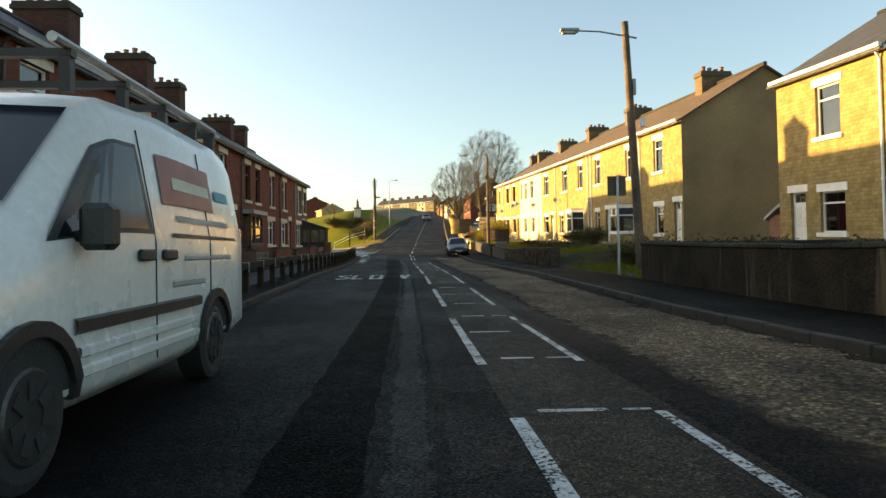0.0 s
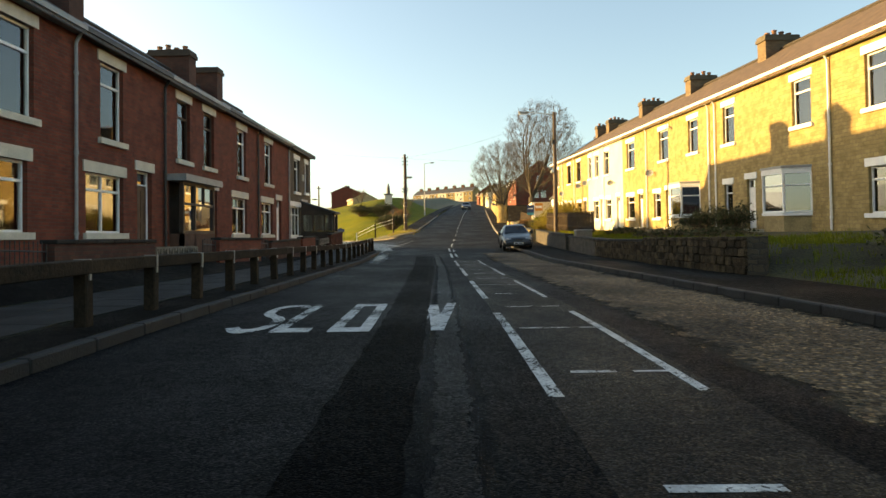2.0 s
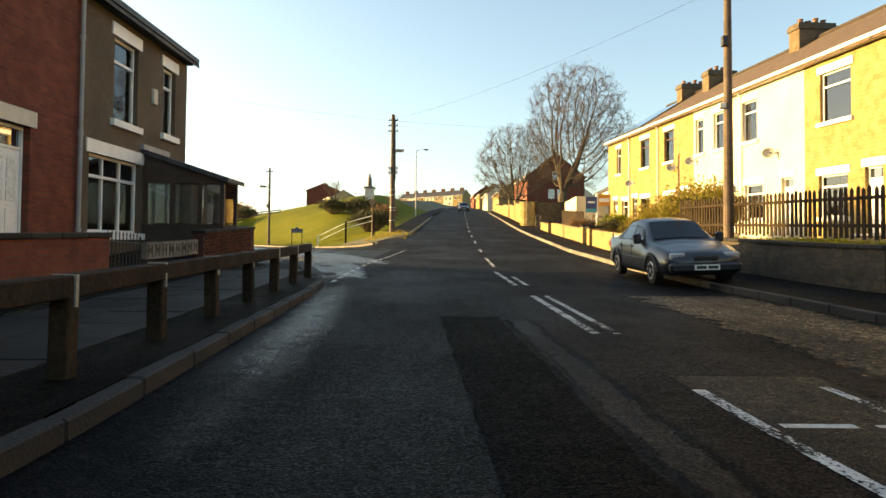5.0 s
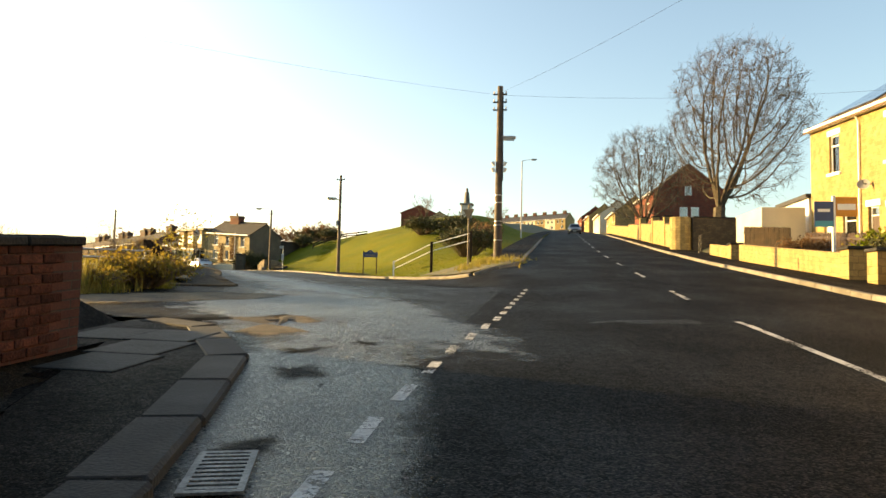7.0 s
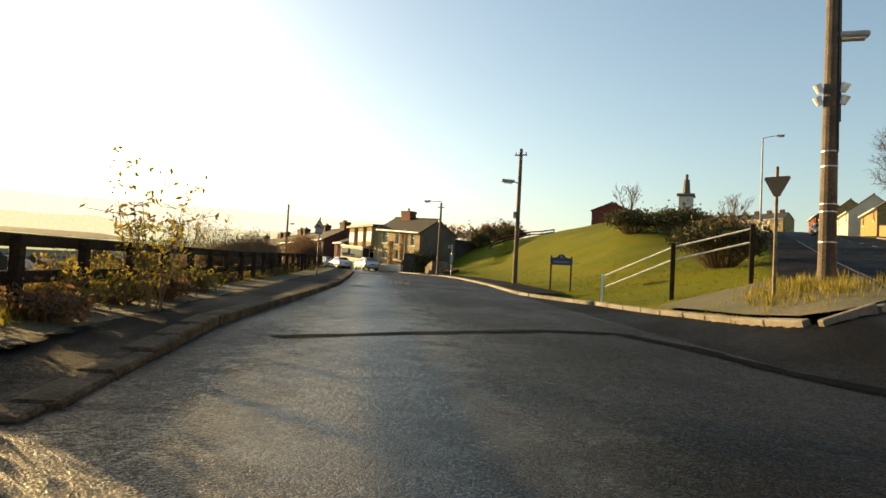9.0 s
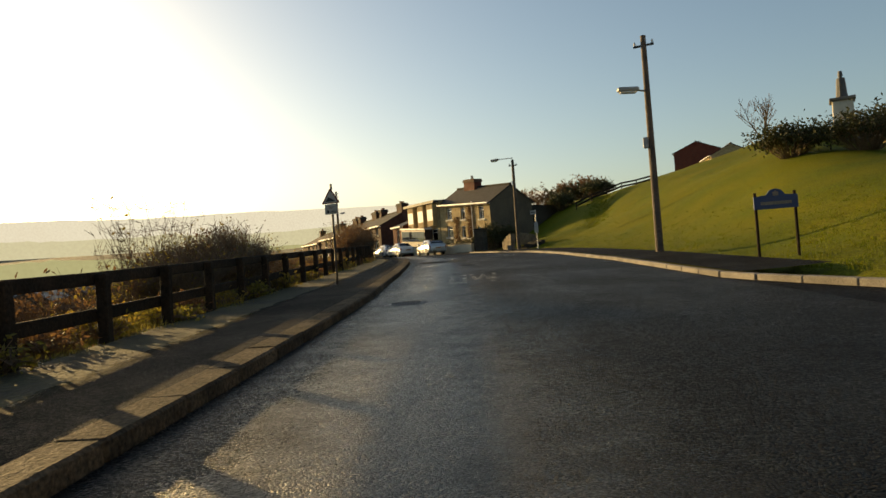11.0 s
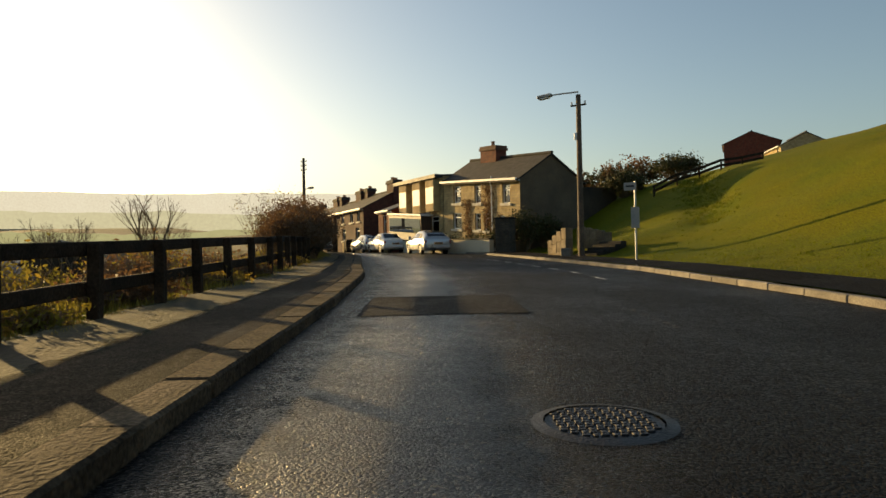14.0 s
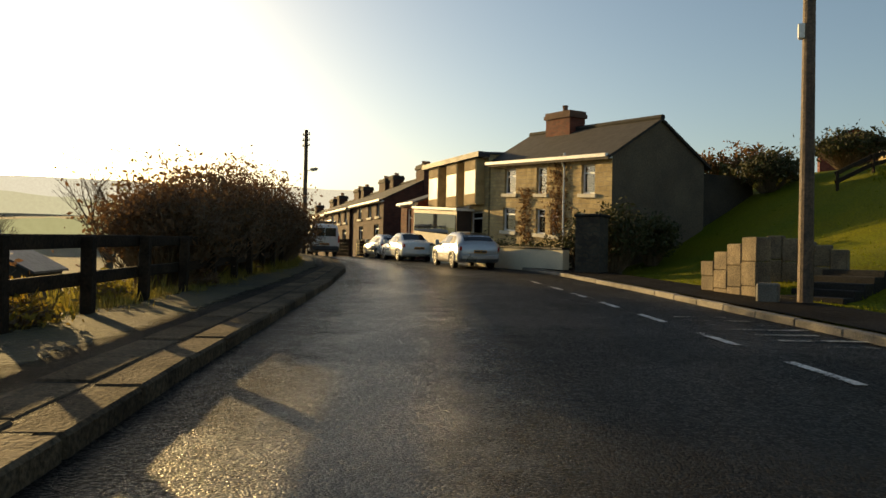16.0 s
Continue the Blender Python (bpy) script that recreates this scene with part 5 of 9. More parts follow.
def rail_fence(points, post_h, name, label, rails=(0.66,), post_w=0.13, lift=0.11, straps=False, group=""):
    """Timber post and rail fence along points: each post and rail a part."""
    f = thing(name, label, "fence", group=group)
    base = [Vector((x, y, lift(x, y) if callable(lift) else land(x, y) + lift)) for x, y in points]
    for i, p in enumerate(base):
        q = base[min(i + 1, len(base) - 1)] - base[max(i - 1, 0)]
        m = Matrix.Translation(p) @ Matrix.Rotation(math.atan2(-q.x, q.y), 4, "Z") @ Matrix.Rotation(0.02 * math.sin(i * 5.1), 4, "Y")
        po = boxpart("post", (-post_w / 2, -post_w / 2, -0.3), (post_w / 2, post_w / 2, post_h + 0.01 * math.sin(i * 3)), TIMBER, f, m, 0.012)
        if straps:
            boxpart("strap", (-post_w / 2 - 0.012, -0.018, post_h - 0.10), (post_w / 2 + 0.012, 0.018, post_h + 0.105), GALV, po, m, label="pale metal strap")
    for i in range(len(base) - 1):
        for j, h in enumerate(rails):
            a, b = base[i] + Vector((0, 0, h)), base[i + 1] + Vector((0, 0, h))
            d = b - a
            m = Matrix.Translation(a) @ d.to_track_quat("Y", "Z").to_matrix().to_4x4()
            off = 0 if straps else post_w / 2 + 0.025
            w = 0.075 if straps else 0.025
            boxpart("rail", (-w - off, -0.03, -0.07), (w - off, d.length + 0.03, 0.07), TIMBER, f, m, 0.01)
    return f


rail_fence([(axis(y) - MAIN_HALF - 0.5, y) for y in np.arange(-6.45, 48.7, 1.49)], 0.60, "timber_fence", "dark timber knee-rail fence with metal straps beside the footway", (0.63,), lift=0.05, straps=True)
FENCE_S = np.arange(16.3, 121, 1.52)
rail_fence([side_at(s, 4.88) for s in FENCE_S], 0.86, "timber_fence", "weathered timber post and rail fence above the valley", (0.80, 0.41), 0.12,
           lambda x, y: land(x, y) + lerp((16, 28, 48, 60), (0.12, 0.01, 0.0, 0.06), side_s(x, y)))


def wall_run(points, h, t, material, label, cap=None, name="garden_wall", lift=0.0, uvh=True):
    """A freestanding wall along points, with coping."""
    w = thing(name, label, "wall")
    bm = bmesh.new()
    uvl = bm.loops.layers.uv.new("uv")
    P = [Vector((x, y)) for x, y in points]
    run = 0
    for a, b in zip(P, P[1:]):
        d = (b - a)
        L = d.length
        n = Vector((-d.y, d.x)).normalized() * t / 2
        k = max(1, int(L / 1.5))
        for i in range(k):
            p, q = a + d * i / k, a + d * (i + 1) / k
            z0, z1 = land(p.x, p.y) + lift, land(q.x, q.y) + lift
            u0, u1 = run + L * i / k, run + L * (i + 1) / k
            for s in (1, -1):
                quad(bm, uvl, [(p.x + n.x * s, p.y + n.y * s, z0 - 0.4), (q.x + n.x * s, q.y + n.y * s, z1 - 0.4), (q.x + n.x * s, q.y + n.y * s, z1 + h), (p.x + n.x * s, p.y + n.y * s, z0 + h)], [(u0, -0.4), (u1, -0.4), (u1, h), (u0, h)])
            quad(bm, uvl, [(p.x + n.x, p.y + n.y, z0 + h), (q.x + n.x, q.y + n.y, z1 + h), (q.x - n.x, q.y - n.y, z1 + h), (p.x - n.x, p.y - n.y, z0 + h)], [(u0, 0), (u1, 0), (u1, t), (u0, t)])
        for p, u in ((a, run), (b, run + L)):
            z = land(p.x, p.y) + lift
            quad(bm, uvl, [(p.x + n.x, p.y + n.y, z - 0.4), (p.x - n.x, p.y - n.y, z - 0.4), (p.x - n.x, p.y - n.y, z + h), (p.x + n.x, p.y + n.y, z + h)], [(0, -0.4), (t, -0.4), (t, h), (0, h)])
        run += L
        if cap is not None:
            k = max(1, int(L / 0.6))
            for i in range(k):
                p, q = a + d * i / k, a + d * (i + 1) / k
                zp, zq = land(p.x, p.y) + lift + h, land(q.x, q.y) + lift + h
                v = Vector((q.x - p.x, q.y - p.y, zq - zp))
                m = Matrix.Translation((p.x, p.y, zp)) @ v.to_track_quat("Y", "Z").to_matrix().to_4x4()
                boxpart("coping", (-t / 2 - 0.04, 0.004, 0.002), (t / 2 + 0.04, v.length - 0.004, 0.075), cap, w, m, 0.012)
    me = bpy.data.meshes.new("body")
    bm.to_mesh(me)
    bm.free()
    me.materials.append(material)
    new("body", me).parent = w
    return w


def pier(x, y, h, w, material, label, cap=CREAM, name="wall_pier"):
    p = thing(name, label, "wall")
    bm = bmesh.new()
    uvl = bm.loops.layers.uv.new("uv")
    z = land(x, y)
    c = [(-w / 2, -w / 2), (w / 2, -w / 2), (w / 2, w / 2), (-w / 2, w / 2)]
    for i in range(4):
        (a, b), (e, f) = c[i], c[(i + 1) % 4]
        quad(bm, uvl, [(x + a, y + b, z - 0.3), (x + e, y + f, z - 0.3), (x + e, y + f, z + h), (x + a, y + b, z + h)], [(0, 0), (w, 0), (w, h), (0, h)])
    me = bpy.data.meshes.new("body")
    bm.to_mesh(me)
    bm.free()
    me.materials.append(material)
    new("body", me).parent = p
    boxpart("cap", (x - w / 2 - 0.05, y - w / 2 - 0.05, z + h + 0.002), (x + w / 2 + 0.05, y + w / 2 + 0.05, z + h + 0.09), cap, p, None, 0.02)
    return p


# brick garden walls before the left terrace, open at the gates
GX_L = -6.95
for a, b, m, h in ((5, 8.8, BRICK_DARK, 0.85), (9.8, 13.2, BRICK, 0.85), (14.3, 18.0, BRICK_DARK, 0.8), (19.0, 22.9, BRICK, 0.85), (24.9, 28.6, BRICK_DARK, 0.8),
                   (32.6, 36.6, BRICK, 0.85), (37.9, 42.4, BRICK_DARK, 0.75), (42.8, 45.4, BRICK, 0.8)):
    wall_run([(GX_L, a), (GX_L, b)], h, 0.22, m, "low brick garden wall with dark coping", FLAG, lift=0.1)
WALL_C = wall_run([(GX_L, 49.3), (GX_L, 53.05), (-8.7, 53.1)], 0.80, 0.22, BRICK_DARK, "dark red brick garden wall round the end house", FLAG, lift=0.1)


def screen_wall(x, y0, y1, label):
    """Open concrete screen blocks on a low plinth."""
    s = thing("screen_block_wall", label, "wall")
    n = int((y1 - y0) / 0.3)
    z = lambda y: land(x, y) + 0.1
    bm = bmesh.new()
    bm_box(bm, (x - 0.1, y0, z(y0) - 0.3), (x + 0.1, y1, z(y0) + 0.4))
    part("plinth", bm, BRICK_DARK, s)
    for i in range(n):
        y = y0 + 0.3 * i
        zz = z(y) + 0.42
        bm = bmesh.new()
        for lo, hi in (((0, 0), (0.29, 0.04)), ((0, 0.25), (0.29, 0.29)), ((0, 0.04), (0.04, 0.25)), ((0.25, 0.04), (0.29, 0.25)), ((0.10, 0.04), (0.19, 0.10)), ((0.10, 0.19), (0.19, 0.25))):
            bm_box(bm, (x - 0.045, y + lo[0], zz + lo[1]), (x + 0.045, y + hi[0], zz + hi[1]))
        for k in range(8):
            a0, a1 = 2 * math.pi * k / 8, 2 * math.pi * (k + 1) / 8
            bm_tube(bm, (x, y + 0.145 + 0.07 * math.cos(a0), zz + 0.145 + 0.07 * math.sin(a0)), (x, y + 0.145 + 0.07 * math.cos(a1), zz + 0.145 + 0.07 * math.sin(a1)), 0.02, n=5)
        part("block", bm, KERB, s)
    return s


screen_wall(GX_L, 28.8, 31.5, "pale pierced concrete screen wall")
screen_wall(GX_L, 46.8, 49.2, "pale pierced concrete screen wall")


def iron_gate(x, y0, y1, h, label):
    g = thing("iron_gate", label, "gate")
    z = land(x, y0) + 0.12
    bm = bmesh.new()
    for a, b in (((x, y0, z + 0.08), (x, y1, z + 0.08)), ((x, y0, z + h - 0.12), (x, y1, z + h - 0.12)), ((x, y0, z), (x, y0, z + h)), ((x, y1, z), (x, y1, z + h))):
        bm_tube(bm, a, b, 0.016, n=6)
    part("gate_frame", bm, BLACKP, g)
    n = max(3, int((y1 - y0) / 0.11))
    for i in range(1, n):
        y = y0 + (y1 - y0) * i / n
        bm = bmesh.new()
        bm_tube(bm, (x, y, z + 0.05), (x, y, z + h), 0.008, n=5)
        bm_tube(bm, (x, y, z + h), (x, y, z + h + 0.05), 0.016, 0.002, n=5)
        part("bar", bm, BLACKP, g)
    return g


for a, b in ((8.85, 9.75), (13.25, 14.25), (18.05, 18.95), (22.95, 24.85), (31.65, 32.55), (36.65, 37.85), (45.45, 46.65)):
    iron_gate(GX_L, a, b, 0.85, "black wrought iron garden gate")

# right side: rendered wall, then stone retaining walls
RX = lambda y, d=5.62: axis(y) + d
pts = lambda a, b, d=5.62: [(RX(y, d), y) for y in np.linspace(a, b, max(2, int((b - a) / 3) + 1))]
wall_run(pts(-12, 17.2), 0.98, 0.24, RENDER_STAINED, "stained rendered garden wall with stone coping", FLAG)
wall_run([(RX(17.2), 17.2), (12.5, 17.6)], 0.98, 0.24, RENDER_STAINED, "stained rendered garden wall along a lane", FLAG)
WALL_A = wall_run(pts(27.0, 33.4, 5.5), 0.85, 0.4, STONE_WALL, "dark rough stone retaining wall")
WALL_B = wall_run(pts(33.6, 46.0, 5.75), 0.72, 0.35, STONE_WALL, "dark rough stone retaining wall", FLAG)
wall_run(pts(46.0, 56.8, 5.62), 0.80, 0.35, STONE_WALL, "dark rough stone retaining wall", FLAG)
wall_run(pts(56.8, 64.4, 5.2), 0.80, 0.32, STONE, "sunlit low sandstone garden wall")
pier(RX(64.9, 5.2), 64.9, 0.85, 0.5, STONE, "square sandstone gate pier", FLAG)
pier(RX(66.4, 5.2), 66.4, 0.85, 0.5, STONE, "square sandstone gate pier", FLAG)
wall_run(pts(66.8, 76.4, 5.2), 0.76, 0.32, STONE, "sunlit low sandstone garden wall")
pier(RX(77.6, 5.2), 77.6, 0.7, 0.45, STONE, "square sandstone gate pier", FLAG)
wall_run(pts(77.9, 81.5, 5.2), 0.62, 0.32, STONE, "sunlit low sandstone garden wall")
# tall wall with a rounded end
wall_run([(11.5, 88.2), (5.6, 88.0)], 1.95, 0.45, STONE_WALL, "tall dark stone wall of a yard", FLAG)
bm = bmesh.new()
uvl = bm.loops.layers.uv.new("uv")
z = land(5.0, 88.2)
for i in range(14):
    a0, a1 = 2 * math.pi * i / 14, 2 * math.pi * (i + 1) / 14
    quad(bm, uvl, [(5.0 + 0.6 * math.cos(a0), 88.2 + 0.6 * math.sin(a0), z - 0.2), (5.0 + 0.6 * math.cos(a1), 88.2 + 0.6 * math.sin(a1), z - 0.2), (5.0 + 0.6 * math.cos(a1), 88.2 + 0.6 * math.sin(a1), z + 1.95), (5.0 + 0.6 * math.cos(a0), 88.2 + 0.6 * math.sin(a0), z + 1.95)],
         [(i * 0.27, 0), (i * 0.27 + 0.27, 0), (i * 0.27 + 0.27, 2), (i * 0.27, 2)])
bmesh.ops.holes_fill(bm, edges=[e for e in bm.edges if e.is_boundary])
solid("stone_pillar", bm, STONE, "round sandstone pillar at the end of a yard wall", "pillar")
for a, b, h in ((88.9, 93.0, 1.55), (93.2, 98.6, 1.75), (98.8, 106, 1.5), (106.2, 116, 1.4), (116.2, 138, 1.2)):
    wall_run(pts(a, b, 4.9), h, 0.4, STONE, "sunlit sandstone boundary wall", FLAG)
for y in (93.1, 98.7, 106.1):
    pier(RX(y, 4.9), y, 2.0, 0.5, STONE, "square sunlit sandstone pier in the boundary wall", FLAG)


def pole(name, x, y, h, r0, r1, label, category="pole", lean=(0, 0), base=None, material=POLE_WOOD):
    z = terrain(x, y) if base is None else base
    t = thing(name, label, category, Matrix.Translation((x, y, z)))
    bm = bmesh.new()
    bm_tube(bm, (0, 0, -0.4), (lean[0], lean[1], h), r0, r1, 14)
    part("shaft", bm, material, t, smooth=False)
    t["h"] = h
    return t


def arm_lamp(t, h, ax, ay, length, rise=0.25, material=GREYP):
    """Lamp arm and lantern on a pole, reaching along (ax, ay)."""
    bm = bmesh.new()
    d = Vector((ax, ay, 0)).normalized()
    a, m, e = Vector((0, 0, h)), d * length * 0.6 + Vector((0, 0, h + rise)), d * length + Vector((0, 0, h + rise + 0.03))
    bm_tube(bm, a, m, 0.03, 0.026, 8)
    bm_tube(bm, m, e, 0.026, 0.024, 8)
    arm = part("arm", bm, material, t)
    bm = bmesh.new()
    q = Matrix.Translation(e) @ Matrix.Rotation(math.atan2(d.y, d.x), 4, "Z")
    bm_box(bm, (-0.1, -0.1, -0.05), (0.5, 0.1, 0.07), q, 0.03)
    part("lantern", bm, GREYP, arm)
    boxpart("lens", (-0.02, -0.08, -0.10), (0.44, 0.08, -0.05), CURTAIN, arm, q, 0.02, "milky lamp cover")


def insulators(t, h, n=3):
    for i in range(n):
        boxpart("bracket", (-0.28, -0.03, h - 0.32 * i), (0.28, 0.03, h - 0.32 * i + 0.05), IRON, t)
        for s in (-0.24, 0.24):
            bm = bmesh.new()
            bm_tube(bm, (s, 0, h - 0.32 * i + 0.05), (s, 0, h - 0.32 * i + 0.16), 0.035, 0.025, 8)
            part("insulator", bm, CURTAIN, t)


def pole_box(t, h, x, y, s, material=BLACKP, name="cable_box"):
    boxpart(name, (x - s[0] / 2, y - s[1] / 2, h), (x + s[0] / 2, y + s[1] / 2, h + s[2]), material, t, None, 0.015)


# junction pole with cups and cables
pj = pole("utility_pole", -4.75, 74.68, 6.85, 0.17, 0.11, "tall brown timber utility pole with white insulator cups", base=5.5)
insulators(pj, 6.5, 3)
for hh in (3.35, 3.6):
    for s in (-0.19, 0.19):
        bm = bmesh.new()
        bm_tube(bm, (s, -0.04, hh), (s * 1.35, -0.06, hh + 0.16), 0.06, 0.085, 10)
        part("cable_cup", bm, WHITE, pj, "white plastic cup")
for i, hh in enumerate((0.6, 1.2, 1.35, 2.1, 2.4)):
    bm = bmesh.new()
    bm_tube(bm, (0, 0, hh), (0, 0, hh + 0.025), 0.172 - 0.006 * hh, n=14)
    part("band", bm, GALV, pj)
bm = bmesh.new()
bm_tube(bm, (0.13, -0.1, 2.4), (0.10, -0.08, 6.4), 0.018, n=6)
bm_tube(bm, (0.16, -0.05, 3.0), (0.12, -0.03, 6.6), 0.018, n=6)
part("cable", bm, BLACKP, pj)
arm_lamp(pj, 4.7, 1, 0.1, 0.15, 0.02)

pr = pole("lamp_pole", 5.63, 53.1, 6.9, 0.14, 0.09, "tall timber street lamp pole with a long arm", "street lamp", base=4.2)
arm_lamp(pr, 6.75, -1, -0.05, 1.6, 0.1)
pole_box(pr, 5.0, -0.1, -0.05, (0.16, 0.14, 0.28))
pole_box(pr, 3.35, -0.16, 0, (0.18, 0.16, 0.14), WHITE)

p0 = pole("lamp_pole", 6.88, 20.35, 7.9, 0.145, 0.105, "tall timber street lamp pole with a long arm", "street lamp", lean=(-0.36, 0), base=1.62)
arm_lamp(p0, 7.4, -1, 0, 1.9, 0.2)
pole_box(p0, 4.6, 0.12, -0.05, (0.14, 0.14, 0.3), WHITE)
pole_box(p0, 5.6, -0.13, -0.05, (0.1, 0.12, 0.5), GREYP)

l2 = pole("lamp_pole", -15.4, 88.2, 6.0, 0.115, 0.075, "slim sunlit timber lamp pole on the green", "street lamp", base=5.2)
arm_lamp(l2, 4.45, -0.75, -0.55, 0.35, 0.02)
pole_box(l2, 2.85, -0.12, -0.08, (0.14, 0.14, 0.3), GREYP)
insulators(l2, 5.7, 1)
l3 = pole("lamp_pole", -28.25, 108.4, 5.5, 0.115, 0.085, "timber street lamp pole with a long arm by stone steps", "street lamp", base=6.05)
arm_lamp(l3, 5.6, -0.95, 0.25, 1.25, 0.06)
insulators(l3, 5.1, 1)
pole_box(l3, 3.9, -0.1, -0.06, (0.1, 0.1, 0.24), WHITE)
fp = pole("lamp_pole", -55.3, 124.5, 7.4, 0.15, 0.10, "dark timber street lamp pole on the valley side", "street lamp", base=6.2)
arm_lamp(fp, 5.0, 0.8, -0.2, 0.7, 0.02)
insulators(fp, 7.1, 3)
m2 = pole("street_lamp", -4.85, 116.1, 7.7, 0.08, 0.05, "grey steel street lamp column with a side arm", "street lamp", base=10.0, material=GREYP)
arm_lamp(m2, 7.7, 1, 0, 1.0, 0.12)


def plate(m, pts, t, material, parent, name, label=""):
    bm = bmesh.new()
    f = [bm.verts.new(m @ Vector((x, 0, z))) for x, z in pts]
    b = [bm.verts.new(m @ Vector((x, t, z))) for x, z in pts]
    bm.faces.new(f)
    bm.faces.new(b[::-1])
    n = len(pts)
    for i in range(n):
        bm.faces.new((f[i], f[(i + 1) % n], b[(i + 1) % n], b[i]))
    return part(name, bm, material, parent, label)


SIGN_RED = mat("sign red", (0.45, 0.02, 0.02), 0.5, vary=0.1, bump=0.05)
SIGN_BLUE = mat("board blue", (0.02, 0.05, 0.14), 0.6, vary=0.15, bump=0.05)
SIGN_ORANGE = mat("board orange", (0.55, 0.22, 0.03), 0.6, vary=0.1, bump=0.05)
SIGN_CYAN = mat("board turquoise", (0.03, 0.30, 0.38), 0.6, vary=0.1, bump=0.05)
DARKMARK = mat("dark lettering", (0.03, 0.03, 0.03), 0.7, vary=0.1, bump=0.0)


def letters(m, body, w, h, material, parent):
    bm = text_bm(body, w, h)
    for v in bm.verts:
        v.co = m @ Vector((v.co.x, -0.006, v.co.y))
    return part("lettering", bm, material, parent)


# steep hill warning
x, y = -20.75, 80.69
# sign stands against the sun: shade is mixed into its white and faded red
SIGN_SHADED = mat("white sign face in shade", (0.42, 0.39, 0.33), 0.6, vary=0.15, scale=6, grain=40, bump=0.05)
SIGN_RED_SHADED = mat("faded red border", (0.22, 0.05, 0.035), 0.6, vary=0.2, scale=8, grain=40, bump=0.05)
hz = pole("warning_sign", x, y, 2.32, 0.026, 0.026, "steep hill warning triangle over a small plate on a steel post", "road sign", base=4.86, material=IRON)
R = Matrix.Rotation(radians(14), 4, "Z")
mm = Matrix.Translation((0, -0.04, 1.885)) @ R
plate(mm, [(-0.20, 0), (0.20, 0), (0.205, 0.02), (0.01, 0.335), (-0.01, 0.335), (-0.205, 0.02)], 0.012, SIGN_RED_SHADED, hz, "triangle", "faded red bordered triangle")
plate(mm @ Matrix.Translation((0, -0.004, 0)), [(-0.165, 0.025), (0.165, 0.025), (0, 0.292)], 0.003, SIGN_SHADED, hz, "face")
plate(mm @ Matrix.Translation((0, -0.007, 0)), [(-0.12, 0.05), (0.12, 0.05), (-0.055, 0.15)], 0.002, DARKMARK, hz, "hill_mark")
m2_ = Matrix.Translation((0, -0.04, 1.65)) @ R
plate(m2_, [(-0.15, 0), (0.15, 0), (0.15, 0.225), (-0.15, 0.225)], 0.012, SIGN_SHADED, hz, "plate", "white plate, shade in its colour")
letters(m2_ @ Matrix.Translation((-0.055, 0.001, 0.13)), "For", 0.12, 0.065, DARKMARK, hz)
letters(m2_ @ Matrix.Translation((-0.02, 0.001, 0.03)), "mile", 0.135, 0.065, DARKMARK, hz)
plate(m2_ @ Matrix.Translation((0, -0.004, 0)), [(-0.1, 0.03), (-0.05, 0.03), (-0.05, 0.095), (-0.1, 0.095)], 0.002, DARKMARK, hz, "mark")

# sign seen from behind near the first lamp pole
SIGN_BACK = mat("dull sign back", (0.070, 0.058, 0.042), 0.5, 0.3, vary=0.2, scale=5, grain=40, bump=0.05)
sg = pole("road_sign", 6.0, 19.8, 2.95, 0.04, 0.04, "grey back of a square road sign on a post", "road sign", base=1.7, material=GALV)
plate(Matrix.Translation((0, 0.05, 2.35)), [(-0.28, 0), (0.28, 0), (0.28, 0.59), (-0.28, 0.59)], 0.02, SIGN_BACK, sg, "panel")
POST_WORN = mat("worn banded post", (0.20, 0.15, 0.10), 0.6, vary=0.4, scale=5, grain=20, bump=0.1, color2=(0.07, 0.045, 0.03))
# give way sign seen from behind
gw = pole("give_way_sign", -5.75, 72.9, 2.35, 0.03, 0.03, "back of a triangular give way sign on a post", "road sign", base=4.95, material=POST_WORN)
plate(Matrix.Translation((0, -0.05, 2.0)) @ Matrix.Rotation(radians(-20), 4, "Z"), [(-0.05, -0.19), (0.05, -0.19), (0.22, 0.13), (0.205, 0.165), (-0.205, 0.165), (-0.22, 0.13)], 0.02, SIGN_BACK, gw, "panel")
# bus stop
bs = pole("bus_stop", -25.3, 104.2, 2.25, 0.03, 0.03, "bus stop post with a flag and a timetable case", "bus stop", base=5.65, material=GALV)
plate(Matrix.Translation((-0.08, -0.04, 2.0)), [(-0.22, 0), (0.12, 0), (0.12, 0.22), (-0.22, 0.22)], 0.02, GREYP, bs, "flag")
plate(Matrix.Translation((-0.08, -0.05, 2.09)), [(-0.16, 0), (0.06, 0), (0.06, 0.05), (-0.16, 0.05)], 0.02, DARKMARK, bs, "mark")
plate(Matrix.Translation((0, -0.06, 0.95)), [(-0.11, 0), (0.11, 0), (0.11, 0.58), (-0.11, 0.58)], 0.04, GREYP, bs, "timetable_case")

